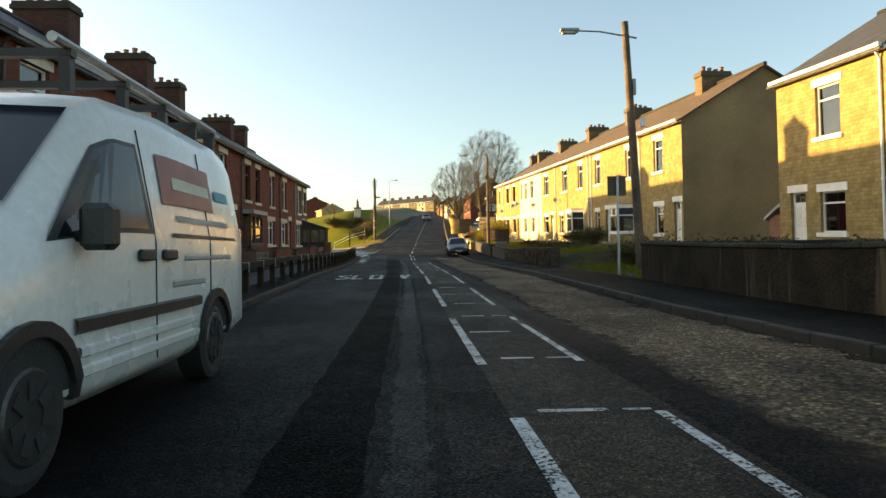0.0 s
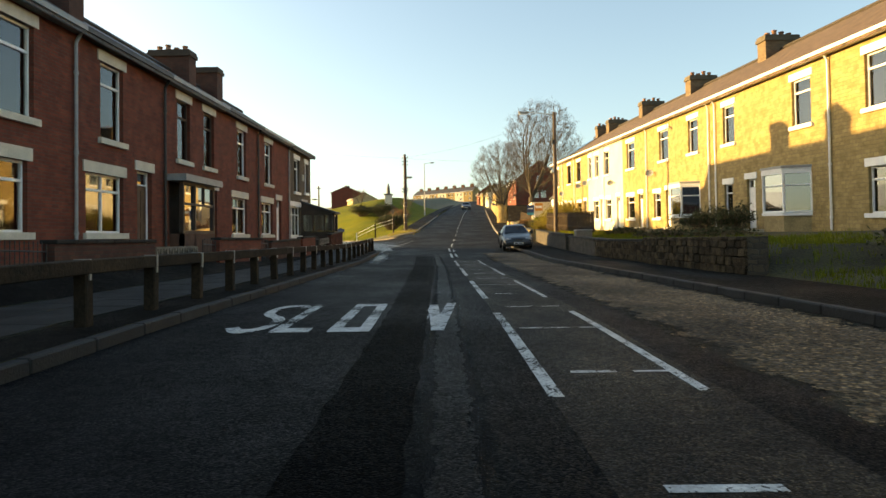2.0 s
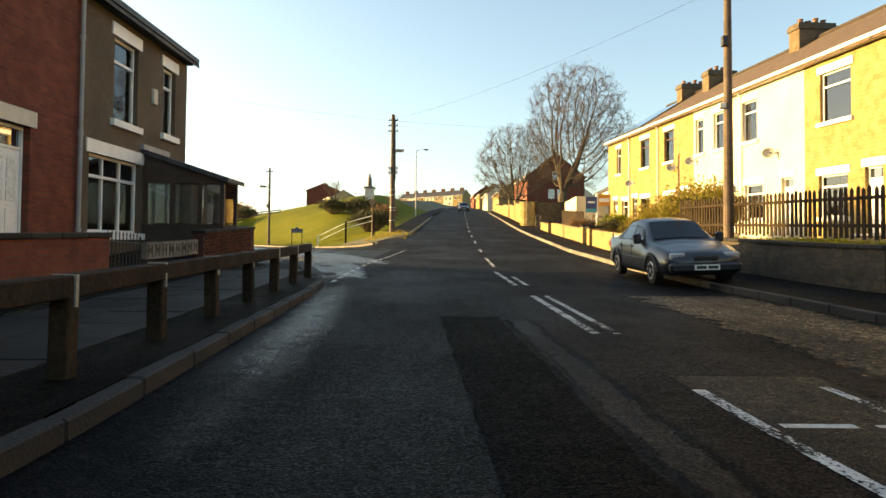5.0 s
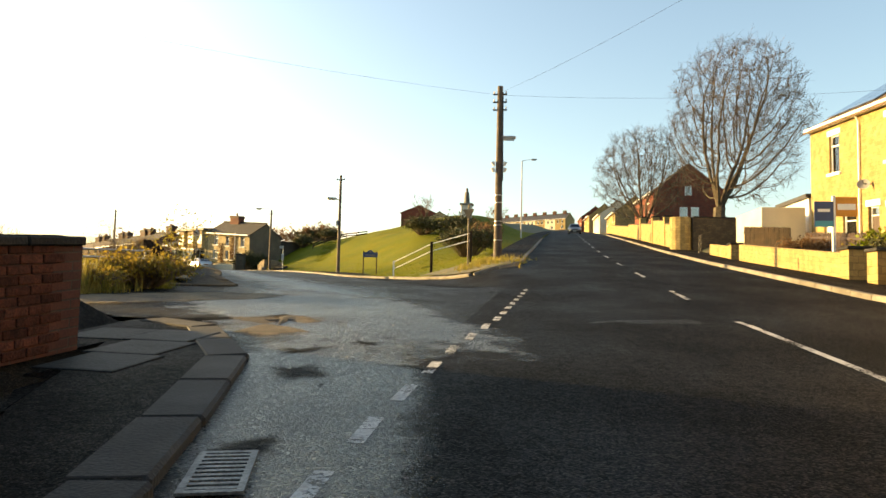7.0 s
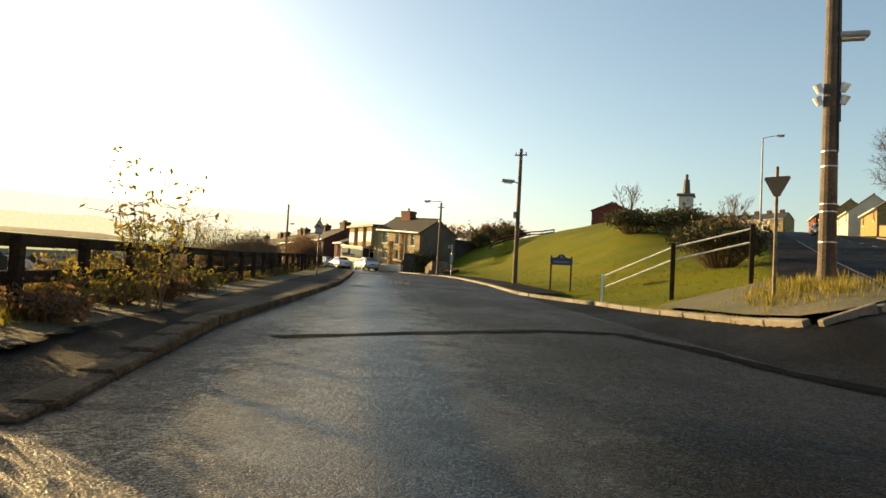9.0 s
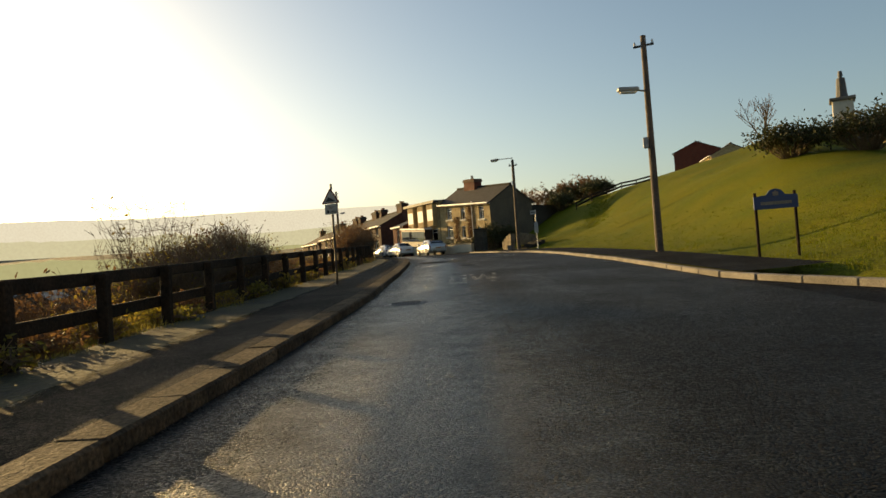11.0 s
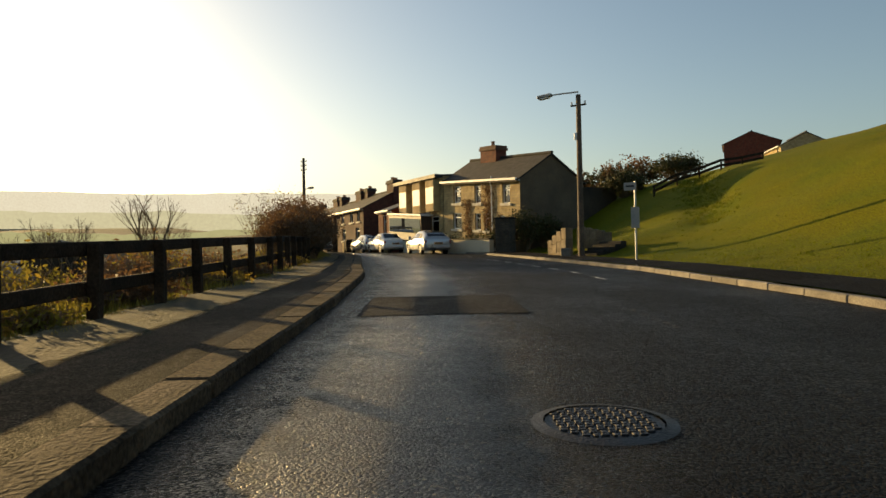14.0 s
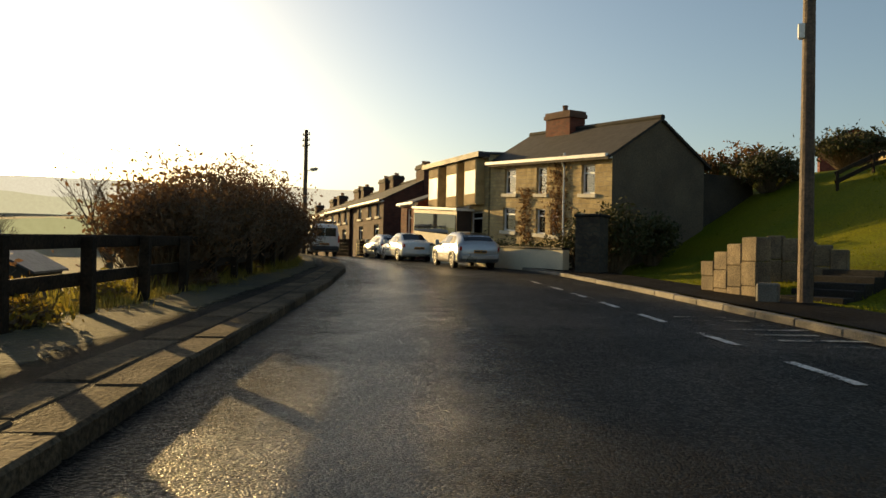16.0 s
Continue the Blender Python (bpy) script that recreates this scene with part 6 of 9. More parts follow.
# village board on the green
vb = thing("village_board", "dark village name board on two posts on the green", "sign board", Matrix.Translation((-12.2, 83.55, 5.1)) @ Matrix.Rotation(radians(20), 4, "Z"))
for s in (-0.36, 0.36):
    bm = bmesh.new()
    bm_tube(bm, (s, 0, -0.3), (s, 0, 1.08), 0.03, n=8)
    part("post", bm, TIMBER, vb)
plate(Matrix.Translation((0, -0.06, 0.75)), [(-0.4, 0), (0.4, 0), (0.4, 0.25), (0.17, 0.27), (0.1, 0.36), (0, 0.39), (-0.1, 0.36), (-0.17, 0.27), (-0.4, 0.25)], 0.05, SIGN_BLUE, vb, "panel")
plate(Matrix.Translation((0, -0.067, 0.83)), [(-0.28, 0), (0.28, 0), (0.28, 0.06), (-0.28, 0.06)], 0.005, KERB, vb, "name_bar", "pale bar of lettering")
plate(Matrix.Translation((0, -0.067, 1.0)), [(-0.05, 0), (0.05, 0), (0.05, 0.07), (0, 0.10), (-0.05, 0.07)], 0.005, KERB, vb, "crest")

# street name board on white legs
nb = thing("street_name_board", "white street name board on two white legs", "sign board", Matrix.Translation((4.35, 59.0, land(4.35, 59.0) + 0.1)) @ Matrix.Rotation(radians(100), 4, "Z"))
for s in (-0.6, 0.6):
    boxpart("leg", (s - 0.04, -0.03, -0.2), (s + 0.04, 0.03, 0.72), KERB, nb, Matrix.Rotation(-0.1 * s, 4, "Y"), 0.01)
boxpart("panel", (-0.58, -0.036, 0.36), (0.58, -0.032, 0.66), WHITE, nb, None, 0.001)
boxpart("name_bar", (-0.44, -0.042, 0.46), (0.44, -0.037, 0.56), GREYP, nb, None, 0.0, "bar of lettering")

# estate agents' boards
eb = thing("estate_board", "blue and orange house sale boards on a white post", "sign board", Matrix.Translation((6.6, 71.9, terrain(6.6, 71.9))))
boxpart("post", (-0.05, -0.05, -0.3), (0.05, 0.05, 2.2), WHITE, eb, None, 0.01)
boxpart("board", (-0.62, -0.06, 1.15), (-0.02, -0.03, 2.0), SIGN_BLUE, eb)
boxpart("board_foot", (-0.6, -0.066, 1.15), (-0.04, -0.062, 1.35), SIGN_CYAN, eb)
boxpart("board", (0.05, -0.06, 1.5), (0.72, -0.03, 2.15), SIGN_ORANGE, eb)
boxpart("name_bar", (0.1, -0.068, 1.72), (0.66, -0.063, 1.92), WHITE, eb)
boxpart("name_bar", (-0.52, -0.068, 1.65), (-0.14, -0.063, 1.75), WHITE, eb)

# white rails on the green's corner
rail = thing("rail_fence", "short timber fence with thin pale rails on the green", "fence")
RP = [(-9.75, 78.35), (-7.85, 77.45), (-6.05, 76.9)]
tops = [5.35, 6.15, 6.6]
for (x, y), zt in zip(RP[1:], tops[1:]):
    boxpart("post", (x - 0.055, y - 0.055, terrain(x, y) - 0.3), (x + 0.055, y + 0.055, zt + 0.1), TIMBER, rail, None, 0.01)
x, y = RP[0]
boxpart("post", (x - 0.03, y - 0.03, terrain(x, y) - 0.2), (x + 0.03, y + 0.03, 5.42), WHITE, rail)
for (a, za), (b, zb) in zip(zip(RP, tops), zip(RP[1:], tops[1:])):
    for dz in (0.0, -0.32):
        bm = bmesh.new()
        bm_tube(bm, (a[0], a[1], za + dz), (b[0], b[1], zb + dz), 0.022, n=6)
        part("rail", bm, WHITE, rail)


def palings(p0, p1, h, lift, material, label, w=0.085, gap=0.055, pointed=True, name="paling_fence"):
    """Upright palings on two rails; each paling a part."""
    f = thing(name, label, "fence")
    a, b = Vector(p0), Vector(p1)
    L = (b - a).length
    n = int(L / (w + gap))
    ang = math.atan2(b.y - a.y, b.x - a.x)
    bm = bmesh.new()
    if pointed:
        pr = [(-w / 2, 0), (w / 2, 0), (w / 2, h - 0.05), (0, h), (-w / 2, h - 0.05)]
    else:
        pr = [(-w / 2, 0), (w / 2, 0), (w / 2, h), (-w / 2, h)]
    fv = [bm.verts.new((x, -0.01, z)) for x, z in pr]
    bv = [bm.verts.new((x, 0.01, z)) for x, z in pr]
    bm.faces.new(fv)
    bm.faces.new(bv[::-1])
    for i in range(len(pr)):
        bm.faces.new((fv[i], fv[(i + 1) % len(pr)], bv[(i + 1) % len(pr)], bv[i]))
    me = mesh_of("paling", bm, material)
    for i in range(n):
        p = a.lerp(b, (i + 0.5) / n)
        ob = new("paling", me)
        ob.parent = f
        ob.matrix_world = Matrix.Translation((p.x, p.y, land(p.x, p.y) + lift + 0.02 * math.sin(i * 2.7))) @ Matrix.Rotation(ang, 4, "Z") @ Matrix.Rotation(0.02 * math.sin(i * 1.9), 4, "Y")
    for hh in (0.22 * h, 0.75 * h):
        za, zb = land(a.x, a.y) + lift + hh, land(b.x, b.y) + lift + hh
        d = Vector((b.x - a.x, b.y - a.y, zb - za))
        m = Matrix.Translation((a.x, a.y, za)) @ d.to_track_quat("X", "Z").to_matrix().to_4x4()
        boxpart("rail", (0, 0.012, -0.035), (d.length, 0.05, 0.035), material, f, m)
    return f


palings((RX(45.0, 6.6), 45.0), (RX(56.5, 6.1), 56.5), 1.0, 0.95, TIMBER, "weathered timber paling fence on the garden wall", 0.09, 0.075)
palings((RX(67.5, 6.9), 69.5), (RX(76.0, 7.6), 76.5), 0.85, 0.5, DARKWOOD, "dark brown paling fence before the end house", 0.09, 0.06)
palings((6.9, 76.6), (6.3, 80.6), 1.15, 0.35, TIMBER, "grey close-boarded timber fence panel", 0.12, 0.004, False)
cabinet = thing("cable_cabinet", "pale grey street cabinet in the garden", "cabinet", Matrix.Translation((RX(45.0, 6.0), 44.6, terrain(RX(45.0, 6.0), 44.6))))
boxpart("body", (-0.35, -0.3, -0.1), (0.35, 0.3, 0.75), KERB, cabinet, None, 0.02)
boxpart("lid", (-0.38, -0.33, 0.752), (0.38, 0.33, 0.80), GREYP, cabinet, None, 0.015)


def tube_rail(points, h, label, name="metal_rail"):
    """Tubular steel barrier with two rails."""
    f = thing(name, label, "barrier")
    for x, y in points:
        bm = bmesh.new()
        bm_tube(bm, (x, y, land(x, y) - 0.1), (x, y, land(x, y) + h), 0.025, n=8)
        part("post", bm, IRON, f)
    for (x, y), (u, v) in zip(points, points[1:]):
        for hh in (h, h * 0.55):
            bm = bmesh.new()
            bm_tube(bm, (x, y, land(x, y) + hh), (u, v, land(u, v) + hh), 0.022, n=8)
            part("rail", bm, IRON, f)
    return f


tube_rail([(4.9, 83.2), (5.5, 85.4), (5.8, 86.6)], 1.0, "rusty steel barrier beside the tall wall")

# field gate and its posts at the track mouth
gt = thing("field_gate", "galvanised steel field gate between timber posts", "gate", Matrix.Translation((-11.05, 60.8, terrain(-11.05, 60.8) - 0.22)))
A, B = Vector((0, 0, 0)), Vector((-2.6, -3.4, -0.1))
for i in range(6):
    bm = bmesh.new()
    hz_ = 0.18 + 0.15 * i
    bm_tube(bm, A + Vector((0, 0, hz_)), B + Vector((0, 0, hz_)), 0.02, n=8)
    part("bar", bm, GALV, gt)
for t in (0.02, 0.35, 0.7, 0.98):
    bm = bmesh.new()
    p = A.lerp(B, t)
    bm_tube(bm, p + Vector((0, 0, 0.12)), p + Vector((0, 0, 0.96)), 0.02, n=8)
    part("upright", bm, GALV, gt)
for p in (Vector((0.12, 0.1, 0)), Vector((-2.75, -3.6, -0.1))):
    boxpart("gate_post", (p.x - 0.09, p.y - 0.09, -0.4), (p.x + 0.09, p.y + 0.09, 1.02), TIMBER, gt, None, 0.02)

# paving flags on the footway and corner
flags = thing("paving_flags", "damp grey stone flags laid on the street corner", "paving", kind="structure")


def flag_at(x, y, w, d, lift):
    """One flag with its edges following the footway."""
    z = lambda u, v: land(u, v) + lift
    c = [(x - w / 2, y - d / 2), (x + w / 2, y - d / 2), (x + w / 2, y + d / 2), (x - w / 2, y + d / 2)]
    g = 0.02
    ci = [(x - w / 2 + g, y - d / 2 + g), (x + w / 2 - g, y - d / 2 + g), (x + w / 2 - g, y + d / 2 - g), (x - w / 2 + g, y + d / 2 - g)]
    v = [(a, b, z(a, b) - 0.03) for a, b in c] + [(a, b, z(a, b) - 0.004) for a, b in c] + [(a, b, z(a, b)) for a, b in ci]
    f = [(8, 9, 10, 11)]
    for i in range(4):
        j = (i + 1) % 4
        f += [(i, j, 4 + j, 4 + i), (4 + i, 4 + j, 8 + j, 8 + i)]
    me = bpy.data.meshes.new("flag")
    me.from_pydata(v, [], f)
    me.materials.append(FLAG)
    ob = new("flag", me)
    ob.parent = flags


fr_ = random.Random(5)
for i in range(2):
    for j in range(38):
        y = 16.4 + 0.9 * j + 0.45 * i
        x = axis(y) - 4.82 - 0.86 * i
        if y < 49.9 and x > -6.75:
            flag_at(x, y, 0.84, 0.885, 0.122 + 0.006 * fr_.random())
for i in range(3):
    for j in range(2, 5):
        x, y = -5.5 - 0.62 * i - 0.1 * j, 51.3 + 0.66 * j
        if x < -6.75 and y < 53.4 or x > -5.0 - (y - 50.8) * 0.22 - 0.5:
            continue
        flag_at(x, y, 0.605, 0.645, 0.072 + 0.006 * fr_.random())


# ---- porch, shop front and bays ----
def hang(fr, parent_house, fn):
    """Runs fn and keeps what it adds in place under its house."""
    before = set(scene.collection.objects)
    fn()
    inv = parent_house.matrix_world.inverted()
    for o in set(scene.collection.objects) - before:
        if o.parent is parent_house:
            o.matrix_parent_inverse = inv


HOUSES = [o for o in scene.collection.objects if o.name.startswith("terraced_house")]


def house_at(fr, s):
    q = fr.p(s, 0, -fr.depth / 2)
    return min(HOUSES, key=lambda h: (h.matrix_world.translation - q).length)


def porch():
    h = END
    f = LEFT
    s0, s1, d = 50.75, 51.8, 1.85
    f.piece("porch_base", s0, s1, -0.7, 0.62, 0.004, d, BRICK_DARK, h, "brick porch base")
    bm = bmesh.new()
    for s in (s0, s1 - 0.09):
        f.box(bm, s, s + 0.09, 0.62, 1.56, d - 0.09, d)
    for dd in (0.02, 0.62, 1.25):
        f.box(bm, s0, s0 + 0.09, 0.62, 1.56, dd, dd + 0.09)
        f.box(bm, s1 - 0.09, s1, 0.62, 1.56, dd, dd + 0.09)
    f.box(bm, s0, s1, 1.56, 1.68, d - 0.1, d)
    f.box(bm, s0, s0 + 0.1, 1.56, 1.68, 0.01, d - 0.1)
    f.box(bm, s1 - 0.1, s1, 1.56, 1.68, 0.01, d - 0.1)
    part("porch_frame", bm, DARKWOOD, h, "dark stained porch posts")
    for a, b in ((s0 + 0.1, s1 - 0.1),):
        f.piece("porch_pane", a, b, 0.63, 1.55, d - 0.05, d - 0.04, GLASS_CLEAR, h)
        f.piece("net_curtain", a, b, 0.65, 1.53, d - 0.10, d - 0.09, CURTAIN, h, "lace net curtain")
    for a, b in ((0.12, 0.61), (0.72, 1.24), (1.35, d - 0.1)):
        for s in (s0 + 0.03, s1 - 0.06):
            f.piece("porch_pane", s, s + 0.01, 0.63, 1.55, a, b, GLASS_CLEAR, h)
        f.piece("net_curtain", s0 + 0.09, s0 + 0.1, 0.65, 1.53, a, b, CURTAIN, h)
    bm = bmesh.new()
    uvl = bm.loops.layers.uv.new("uv")
    lo, hi = 1.68, 2.32
    o = 0.12
    top = [(s0 - o, hi, 0.004), (s1 + o, hi, 0.004), (s1 + o, lo, d + o), (s0 - o, lo, d + o)]
    quad(bm, uvl, [f.p(*q) for q in top], [(0, 2.4), (2.5, 2.4), (2.5, 0), (0, 0)])
    quad(bm, uvl, [f.p(a, b - 0.1, c) for a, b, c in top], [(0, 2.4), (2.5, 2.4), (2.5, 0), (0, 0)])
    for i in range(4):
        p, q = top[i], top[(i + 1) % 4]
        quad(bm, uvl, [f.p(*p), f.p(*q), f.p(q[0], q[1] - 0.1, q[2]), f.p(p[0], p[1] - 0.1, p[2])], [(0, 0), (1, 0), (1, 0.1), (0, 0.1)])
    me = bpy.data.meshes.new("porch_roof")
    bm.to_mesh(me)
    bm.free()
    me.materials.append(SLATE)
    new("porch_roof", me).parent = h
    for s in (s0, s1 - 0.06):
        bm = bmesh.new()
        v = [bm.verts.new(f.p(a, b, c)) for a in (s, s + 0.06) for b, c in ((1.68, 0.01), (1.68, d), (2.24, 0.01))]
        for q in ((0, 1, 2), (3, 5, 4), (0, 3, 4, 1), (1, 4, 5, 2), (0, 2, 5, 3)):
            bm.faces.new([v[i] for i in q])
        part("porch_cheek", bm, DARKWOOD, h)
    f.piece("alarm_box", 51.1, 51.3, 3.45, 3.8, 0.003, 0.07, CREAM, h, "cream alarm box")
    f.piece("flashing", s0 - 0.2, s1 + 0.2, 2.30, 2.42, 0.002, 0.10, GREYP, h)


hang(LEFT, END, porch)


def shop_front():
    h = house_at(LEFT, 35.8)
    f = LEFT
    f.piece("shop_canopy", 33.5, 36.6, 2.02, 2.22, 0.003, 0.62, GREYP, h, "flat grey canopy")
    bm = bmesh.new()
    for s in (33.75, 34.65, 36.25):
        f.box(bm, s, s + 0.1, 0.0, 2.0, 0.3, 0.42)
    for a, b in ((33.85, 34.65), (34.75, 36.25)):
        f.box(bm, a, b, 1.92, 2.0, 0.3, 0.42)
        f.box(bm, a, b, 0.45, 0.55, 0.3, 0.42)
        f.box(bm, a, b, 1.32, 1.39, 0.31, 0.41)
    f.box(bm, 35.47, 35.53, 1.39, 1.92, 0.32, 0.40)
    part("shop_frame", bm, DARKWOOD, h, "dark brown bay window frame")
    f.piece("shop_base", 33.75, 36.35, -0.4, 0.448, 0.004, 0.42, BRICK, h)
    for a, b, c, d in ((33.85, 34.65, 0.55, 1.32), (33.85, 34.65, 1.39, 1.92), (34.75, 36.25, 0.55, 1.32), (34.75, 35.47, 1.39, 1.92), (35.53, 36.25, 1.39, 1.92)):
        f.piece("shop_pane", a, b, c, d, 0.345, 0.352, GLASS, h)
    f.piece("shop_blind", 34.75, 36.25, 0.55, 1.3, 0.24, 0.25, CURTAIN, h, "cream blind behind the glass")
    # black sheet in place of the shop's dark inside
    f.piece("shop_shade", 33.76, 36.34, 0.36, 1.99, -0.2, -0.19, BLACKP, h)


hang(LEFT, house_at(LEFT, 35.8), shop_front)


def bay(s0, s1):
    """White bay window with a lead roof on a stone base."""
    h = house_at(RIGHT, (s0 + s1) / 2)
    f = RIGHT
    d, c = 0.75, 0.5
    plan = [(s0, 0.0), (s0 + c, d), (s1 - c, d), (s1, 0.0)]

    def ring(h0, h1, grow, material, name, label=""):
        bm = bmesh.new()
        pl = [(s0 - grow, -0.05), (s0 + c - grow * 0.4, d + grow), (s1 - c + grow * 0.4, d + grow), (s1 + grow, -0.05)]
        lo = [bm.verts.new(f.p(s, h0, q)) for s, q in pl]
        hi = [bm.verts.new(f.p(s, h1, q)) for s, q in pl]
        bm.faces.new(lo[::-1])
        bm.faces.new(hi)
        for i in range(4):
            bm.faces.new((lo[i], lo[(i + 1) % 4], hi[(i + 1) % 4], hi[i]))
        part(name, bm, material, h, label)
    ring(-0.5, 0.52, 0.0, STONE_PLAIN, "bay_base", "stone bay base")
    ring(0.521, 0.62, 0.06, WHITE, "bay_sill")
    ring(2.05, 2.25, 0.05, WHITE, "bay_fascia")
    ring(2.251, 2.34, 0.09, GREYP, "bay_roof")
    # black core paints the dark room behind the bay panes
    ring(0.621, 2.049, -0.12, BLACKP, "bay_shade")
    bm = bmesh.new()
    for s, q in plan:
        bm_tube(bm, f.p(s, 0.62, q - 0.02), f.p(s, 2.05, q - 0.02), 0.055, n=6)
    for (a, p), (b, q) in zip(plan, plan[1:]):
        bm_tube(bm, f.p(a, 1.62, p - 0.02), f.p(b, 1.62, q - 0.02), 0.035, n=6)
        bm_tube(bm, f.p(a, 0.66, p - 0.02), f.p(b, 0.66, q - 0.02), 0.045, n=6)
    part("bay_frame", bm, WHITE, h, "white bay window frame")
    for (a, p), (b, q) in zip(plan, plan[1:]):
        for h0, h1 in ((0.66, 1.6), (1.64, 2.04)):
            bm = bmesh.new()
            bm.faces.new([bm.verts.new(f.p(*v)) for v in ((a, h0, p - 0.03), (b, h0, q - 0.03), (b, h1, q - 0.03), (a, h1, p - 0.03))])
            part("bay_pane", bm, GLASS, h)


STONE_PLAIN = mat("plain sandstone", (0.34, 0.25, 0.12), 0.9, vary=0.3, scale=3, grain=30, bump=0.4)
for a, b in ((6.3, 8.7), (15.6, 18.0)):
    hang(RIGHT, house_at(RIGHT, (a + b) / 2), lambda: bay(a, b))


def dish(fr, s, h, label="grey satellite dish on the house wall"):
    m = Matrix.Translation(fr.p(s, h, 0.0))
    t = thing("satellite_dish", label, "satellite dish", m, group="dishes")
    n = Vector((fr.n.x, fr.n.y, 0))
    d = (n * 0.55 + Vector((0.1, -0.8, 0.25))).normalized()
    bm = bmesh.new()
    bm_tube(bm, (0, 0, 0), n * 0.28, 0.025, n=6)
    part("arm", bm, IRON, t)
    bm = bmesh.new()
    q = d.to_track_quat("Z", "Y").to_matrix()
    c = n * 0.32
    rings = []
    for r, dz in ((0.0, -0.06), (0.12, -0.045), (0.24, 0.0)):
        rings.append([bm.verts.new(c + q @ Vector((r * math.cos(k * math.pi / 8), r * math.sin(k * math.pi / 8) * 0.9, dz))) for k in range(16)] if r else [bm.verts.new(c + q @ Vector((0, 0, dz)))])
    for k in range(16):
        bm.faces.new((rings[0][0], rings[1][k], rings[1][(k + 1) % 16]))
        bm.faces.new((rings[1][k], rings[2][k], rings[2][(k + 1) % 16], rings[1][(k + 1) % 16]))
    part("bowl", bm, GREYP, t)
    bm = bmesh.new()
    bm_tube(bm, c, c + d * 0.35, 0.012, n=5)
    part("feed", bm, IRON, t)


for s, h in ((21.8, 3.2), (36.6, 3.5), (38.9, 3.4), (45.3, 3.0), (29.6, 3.1)):
    dish(RIGHT, s, h)

# lean-to of the near stone house and a lane gable
lt = thing("lean_to", "small red brick lean-to with a slate roof beside a stone house", "outhouse")
q = RIGHT.p(-6.7, 0, -1.4)
bm = bmesh.new()
bm_box(bm, (q.x - 0.6, q.y - 1.0, q.z - 0.8), (q.x + 1.4, q.y + 1.0, q.z + 1.35))
part("wall", bm, CLAY, lt, "red brick wall")
bm = bmesh.new()
v = [bm.verts.new(c) for c in ((q.x - 0.75, q.y - 1.15, q.z + 2.2), (q.x + 1.5, q.y - 1.15, q.z + 2.2), (q.x + 1.5, q.y + 1.15, q.z + 1.3), (q.x - 0.75, q.y + 1.15, q.z + 1.3))]
w = [bm.verts.new(p.co - Vector((0, 0, 0.12))) for p in v]
bm.faces.new(v)
bm.faces.new(w[::-1])
for i in range(4):
    bm.faces.new((v[i], v[(i + 1) % 4], w[(i + 1) % 4], w[i]))
part("roof", bm, GREYP, lt)
# solar panels on the last roof
f = RIGHT
k = (8.77 - 6.12) / 4.3
for i in range(4):
    bm = bmesh.new()
    a, b = 46.2 + 1.03 * i, 47.2 + 1.03 * i
    pts3 = [f.p(s, 6.12 + k * d + 0.16, -d) for s, d in ((a, 0.7), (b, 0.7), (b, 3.6), (a, 3.6))]
    lo = [bm.verts.new(p) for p in pts3]
    hi = [bm.verts.new(p + Vector((0, 0, 0.04))) for p in pts3]
    bm.faces.new(lo[::-1])
    bm.faces.new(hi)
    for j in range(4):
        bm.faces.new((lo[j], lo[(j + 1) % 4], hi[(j + 1) % 4], hi[j]))
    sp = solid("solar_panel", bm, GLASS, "dark solar panel lying on the end house roof", "solar panel", "solar panels")


